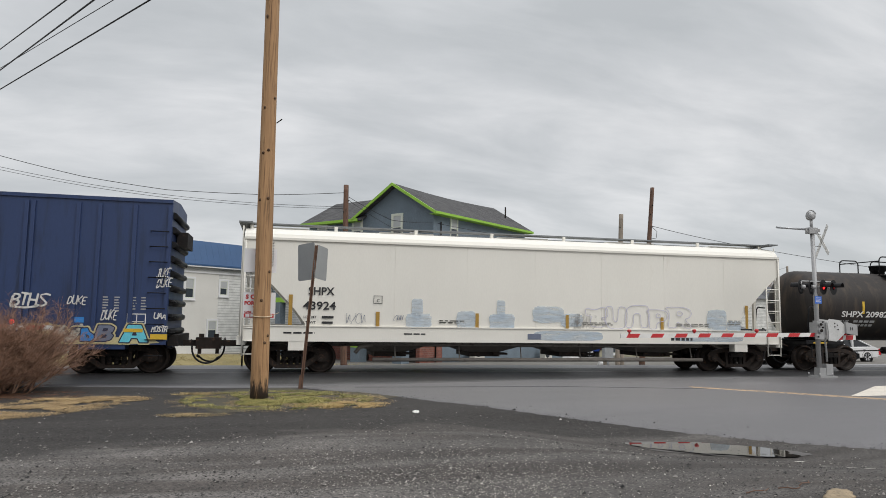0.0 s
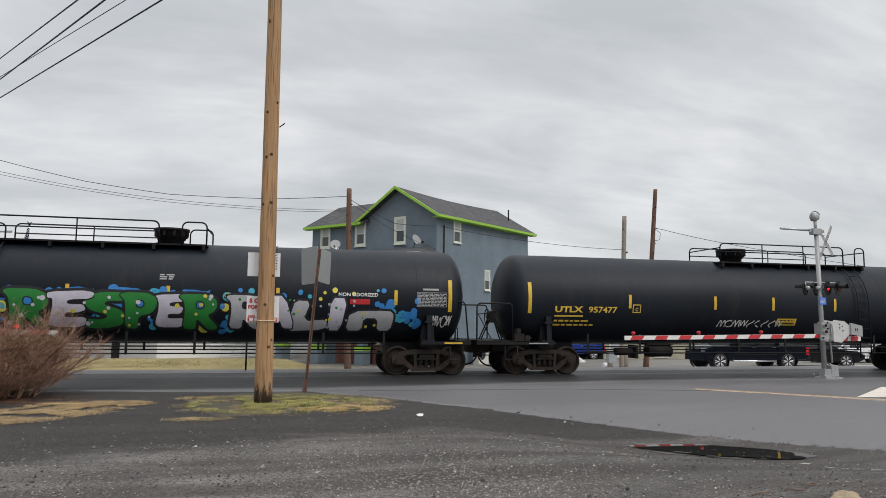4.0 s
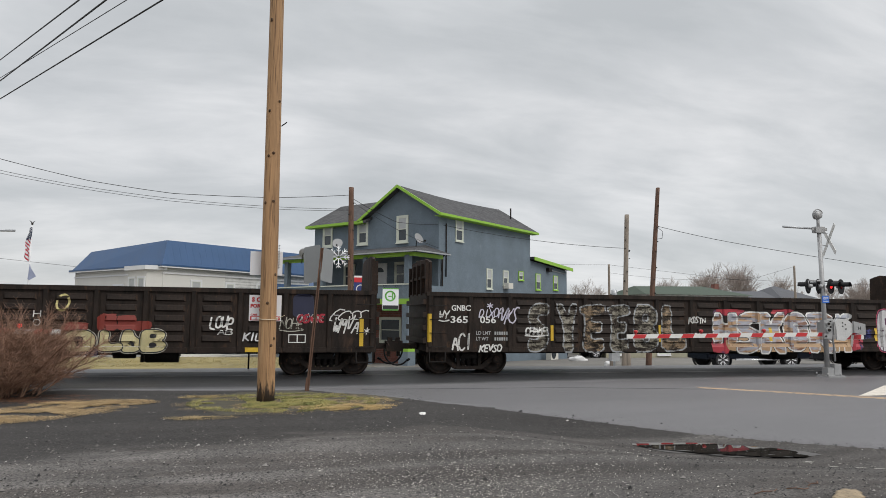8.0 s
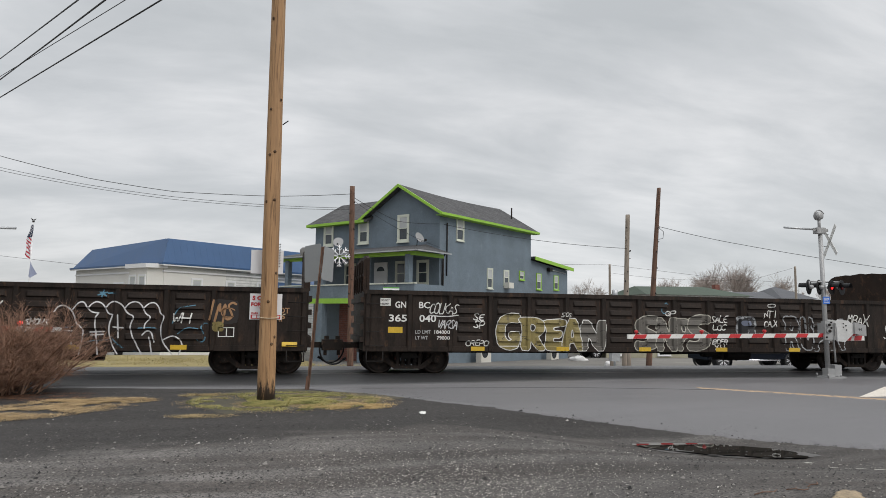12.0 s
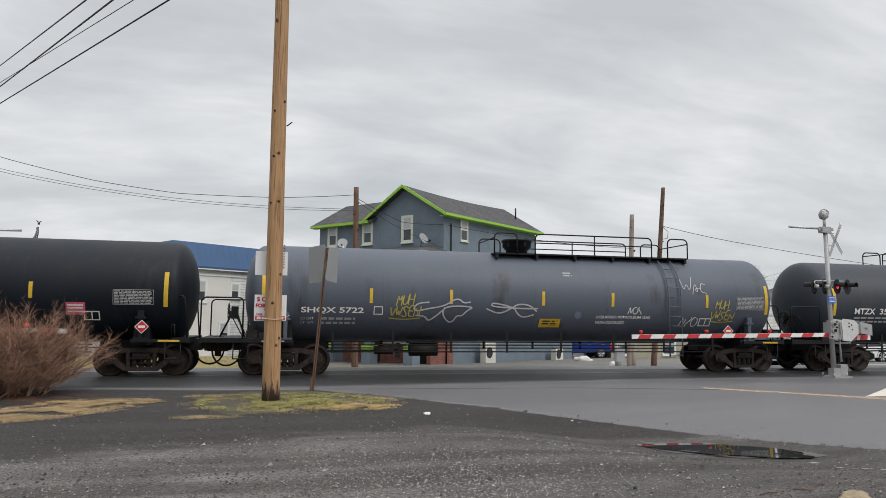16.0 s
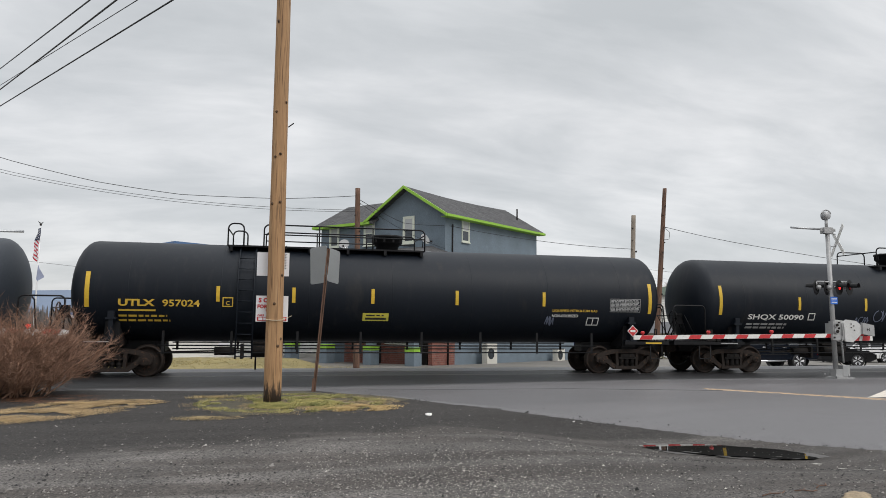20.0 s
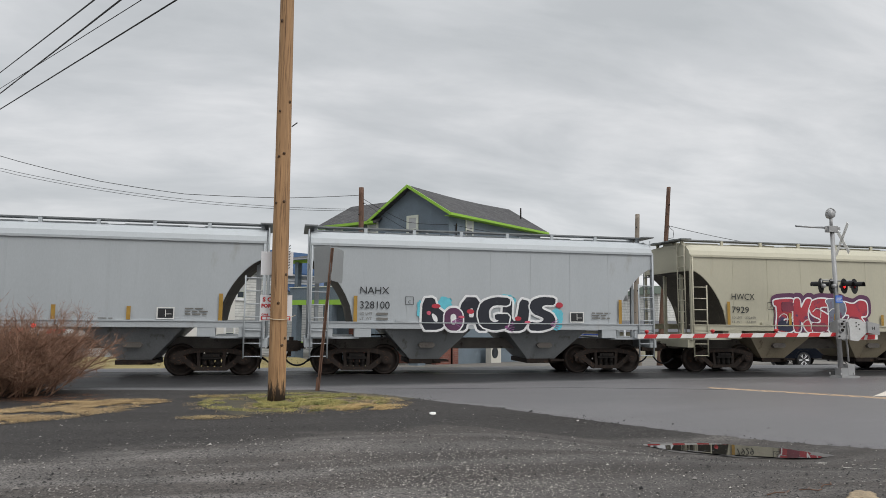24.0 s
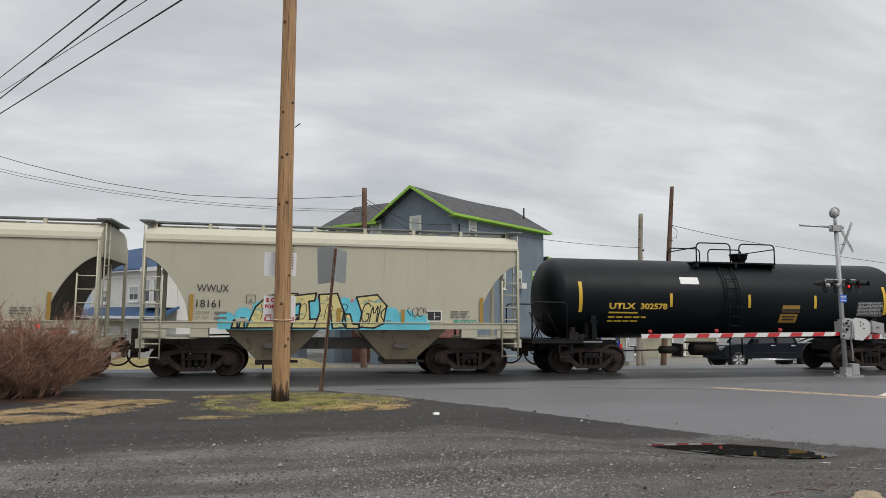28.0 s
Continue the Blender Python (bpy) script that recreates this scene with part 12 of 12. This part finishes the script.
    tag(c, "SOS", -3.4, -3.04, 1.84, 1.96, G_WHITE, 0.022, seed=36, **R)
    piece(c, [("S", -0.82, 0.1, 0.76, 1.91), ("N", -0.05, 0.73, 0.76, 1.85), ("P", 0.62, 1.3, 0.76, 1.83), ("S", 1.1, 2.0, 0.76, 1.97)], [G_DRAB], G_BONE, 0.03, hole=G_GON_DARK, **R)
    for k, (word, x0, x1, z0, z1) in enumerate((("SALE", 2.05, 2.66, 1.72, 1.94), ("LOC", 2.1, 2.6, 1.46, 1.66), ("BOFR", 2.08, 2.64, 1.0, 1.16), ("XII", 2.15, 2.6, 0.82, 0.96), ("NTI", 4.1, 4.6, 1.92, 2.14), ("CAX", 4.08, 4.6, 1.6, 1.82), ("O", 4.25, 4.55, 2.28, 2.4), ("GP", 0.3, 0.68, 1.92, 2.08), ("MBAX", 7.55, 8.4, 1.7, 2.1), ("SMO", 9.1, 9.6, 1.2, 1.8))):
        tag(c, word, x0, x1, z0, z1, G_WHITE, 0.034, seed=k + 85, **R)
    tag(c, "C", 0.18, 0.42, 1.98, 2.36, G_WORN_SKY, 0.035, seed=34, **R)
    piece(c, [("R", 4.85, 5.5, 0.76, 1.98), ("U", 5.55, 6.1, 0.8, 1.98), ("P", 6.0, 6.6, 0.76, 1.7), ("N", 6.7, 7.4, 0.8, 1.9)], None, G_DUST, 0.04, soft=1, **R)
    blotch(c, 2.98, 3.78, 1.3, 1.94, G_DUST, 133, ribs=True, depth=0.004)
    blotch(c, 3.05, 3.7, 1.2, 1.88, G_BLACK, 134, ribs=True, depth=0.006, rough=0.12)
    blotch(c, 3.18, 3.58, 1.62, 1.8, G_SLATE, 135, ribs=True, depth=0.009, rough=0.12)
    # covered hoppers
    for k, mark, num, graf in ((14, "NAHX", "328213", None), (15, "NAHX", "328100", "BOGUS"), (16, "HWCX", "7929", "EKSRT"), (17, "WWUX", "18161", "aCMK")):
        c, f = C[k], -1.6
        text_fit(c, mark, -4.1, -3.22, 2.48, 0.21, M_INK, f, bold=0.0)
        text_fit(c, num, -4.1, -3.2 if len(num) > 5 else -3.45, 2.03, 0.22, M_INK, f, bold=0.0)
        text_fit(c, "LD LMT", -4.1, -3.72, 1.84, 0.075, M_GREYINK, f, bold=0.0)
        text_fit(c, "LT  WT", -4.1, -3.74, 1.69, 0.075, M_GREYINK, f, bold=0.0)
        if num == "7929":
            text_fit(c, "232600", -3.6, -3.2, 1.84, 0.075, M_GREYINK, f, bold=0.0)
            text_fit(c, "53400", -3.55, -3.2, 1.69, 0.075, M_GREYINK, f, bold=0.0)
        else:
            rect_on(c, "data_bar", M_GREYINK, [(-3.6, 1.84, -3.25, 1.91), (-3.6, 1.69, -3.25, 1.76)], f)
        rect_on(c, "class_frame", M_INK, frame_art(-2.72, 2.16, 0.26, 0.25, 0.015), f)
        text_fit(c, "C", -2.63, -2.55, 2.2, 0.09, M_INK, f)
        for x, z0, h in ((-4.24, 1.63, 0.78), (4.38, 1.63, 0.78)) + (((-1.87, 1.64, 0.4), (-0.04, 1.64, 0.4), (1.9, 1.64, 0.38)) if k != 15 else ()):
            rect_on(c, "reflector_stripe", M_DULLGOLD, [(x - 0.055, z0, x + 0.055, z0 + h)], f, proud=0.03)
        rect_on(c, "data_panel", M_INK, [(2.68, 1.7, 3.08, 1.96)], f)
        rect_on(c, "data_frame", M_WHITE, frame_art(2.64, 1.66, 0.48, 0.34, 0.03) + [(2.87, 1.73, 2.89, 1.93), (2.9, 1.8, 3.05, 1.815)], f, proud=0.009)
        rect_on(c, "data_bar", M_GREYINK, bars(3.4, 1.95, 3, 0.65, 0.04, 0.08, k) + bars(1.1, 1.66, 1, 0.5, 0.03, 0.08, k), f)
        bm = BM()
        bx(bm, -3.0, -2.65, -1.64, -1.59, 1.64, 1.72)
        part("route_card_holder", bm, M_HOP_GREY if k < 16 else M_HOP_TAN, c, bevel=0.01)
    c = C[15]
    for k, (x0, x1, z0, z1) in enumerate(((-2.35, -2.1, 1.75, 2.3), (-1.7, -1.25, 1.95, 2.42), (-0.72, -0.3, 1.95, 2.42), (0.2, 0.8, 2.15, 2.52), (1.95, 2.4, 1.42, 2.1))):
        blotch(c, x0, x1, z0, z1, G_SKY, k + 140, -1.6, depth=0.0022 + 0.0002 * k, rough=0.14, square=0.8)
    word = [("D", -2.22, -1.42, 1.4, 2.4), ("O", -1.5, -0.9, 1.38, 2.08), ("A", -1.2, -0.1, 1.38, 2.42), ("G", -0.45, 0.66, 1.38, 2.44), ("U", 0.36, 1.26, 1.38, 2.4, 0.1), ("S", 1.24, 2.18, 1.38, 2.47)]
    piece(c, word, [G_NAVYFADE, G_PLUM, G_NAVYFADE, G_NAVYFADE, G_NAVYFADE, G_NAVYFADE], G_CLEAN, 0.045, halo=G_CLEAN, hw=0.07, face=-1.6, soft=1)
    for k, (x0, x1, z0, z1) in enumerate(((-1.9, -1.62, 2.06, 2.2), (-2.05, -1.92, 1.85, 1.98), (-0.78, -0.55, 1.9, 2.05), (-1.05, -0.85, 1.76, 1.84), (0.78, 1.0, 1.7, 1.84), (1.1, 1.3, 1.62, 1.7), (2.15, 2.4, 2.12, 2.3))):
        blotch(c, x0, x1, z0, z1, G_PINK if k % 2 else G_RED, k + 150, -1.6, depth=0.0145, square=1.0)
    for x, z in ((-1.25, 1.75), (0.45, 1.6), (1.95, 1.7)):
        bm = stroked([[(x, z - 0.1), (x + 0.32 * math.cos(radians(a)), z - 0.1 + 0.32 * math.sin(radians(a)))] for a in range(-30, 31, 15)], 0.018)
        paint_on("graffiti_tag", bm, G_PLUM_LINE, c, 0, 0, -1.6, None, 0.0145)
    c = C[16]
    word = [("E", -2.5, -1.62, 1.4, 2.56), ("K", -1.75, -0.95, 1.4, 2.56), ("S", -1.12, -0.18, 1.4, 2.57), ("R", -0.42, 0.42, 1.4, 2.56), ("T", 0.25, 1.3, 1.4, 2.54)]
    piece(c, [(a, x0 + 0.04, x1 + 0.04, z0 + 0.05, z1 + 0.07) for a, x0, x1, z0, z1 in word], [G_PLUM], G_PLUM, 0.13, face=-1.6, soft=3, base=-0.003)
    blotch(c, -2.48, 1.22, 1.4, 2.5, G_WINE, 179, -1.6, depth=0.0052, rough=0.03)
    piece(c, word, [G_REDFADE, G_REDFADE, G_REDFADE, G_SLATEFADE, G_REDFADE], G_CLEAN, 0.032, halo=G_CLEAN, hw=0.05, face=-1.6, soft=3, base=0.004, hole=G_WINE)
    for k, (x0, x1, z0, z1, ma) in enumerate(((-2.35, -1.75, 1.42, 1.8, G_NAVY), (0.5, 0.98, 1.42, 1.95, G_WINE), (-0.3, 0.2, 1.44, 1.75, G_NAVY), (-1.0, -0.4, 1.42, 1.72, G_WINE), (-2.2, -1.7, 2.1, 2.42, G_WINE))):
        blotch(c, x0, x1, z0, z1, ma, 180 + k, -1.6, depth=0.0168 + 0.0003 * k, rough=0.12)
    for x, z in ((-2.1, 1.9), (-1.15, 1.7), (-0.1, 2.1), (-0.75, 2.1)):
        bm = stroked([flowing([(x - 0.2, z), (x - 0.05, z + 0.14), (x + 0.15, z + 0.08), (x + 0.1, z - 0.2)])], 0.03)
        paint_on("graffiti_tag", bm, G_WHITE, c, 0, 0, -1.6, None, 0.0185)
    c = C[17]
    cloud(c, -3.5, 2.75, 1.4, 2.5, G_SKY, 11, -1.6, 13)
    cloud(c, -1.6, 1.6, 1.6, 2.55, G_PINK, 12, -1.6, 7, depth=0.0018)
    for k, form in enumerate(CUT_LETTERS):
        cut_letter(c, form, -2.7, 1.44, 4.14, 1.02, G_BUTTER, G_BLACK, -1.6, 0.006 + 0.0012 * k)
    tag(c, "GMK", 0.65, 1.4, 1.62, 2.2, G_BLACK, 0.035, -1.6, seed=96)
    for k, x in enumerate((-2.35, -1.2, -0.45, 0.0)):
        tag(c, "YOPB"[k], x, x + 0.22, 1.7, 2.15, G_BLACK, 0.018, -1.6, seed=k + 95)
    scribble(c, 3.5, 4.2, 1.6, 1.72, G_TEAL, -1.6, seed=97, n=6, t=0.03)
    scribble(c, 2.0, 2.7, 1.8, 2.1, G_BLACK, -1.6, seed=98, n=4, t=0.02)


mark_cars()


# ---- what moves: the train rolls past and halts in the last second and a half ----
STOP_T = 26.635


def run(t):
    u = min(t, STOP_T)
    s = 10.8553 * u + 0.0317624 * u * u / 2 - 0.00046013 * u ** 3 / 3
    return s - 0.2 * min(1.0, max(0.0, (t - 25.5) / 0.5))


def motions():
    ts = [i * 0.5 for i in range(53)] + [26.2, 26.4, 26.5, 26.55, 26.6, 26.63, 26.67, 26.75, 27.0, 28.0]
    for car, x0 in CARS:
        walk(car, [(t, pose(x0 - run(t), TRACK_Y, 0)) for t in ts])
    for ws, sx, x0 in WHEELSETS:
        on = [i * 0.0333333 * 1.0 for i in range(0, 841)]
        on = [t for t in on[::2] if -24 < x0 - run(t) < 38]
        rows = [(t, pose(sx, 0, WHEEL_R, 0, -math.degrees(run(t) / WHEEL_R), 0)) for t in on if 0.05 < t < 27.95]
        if not rows:
            rows = [(14.0, pose(sx, 0, WHEEL_R))]
        walk(ws, [(0.0, rows[0][1])] + rows + [(28.0, rows[-1][1])])


motions()
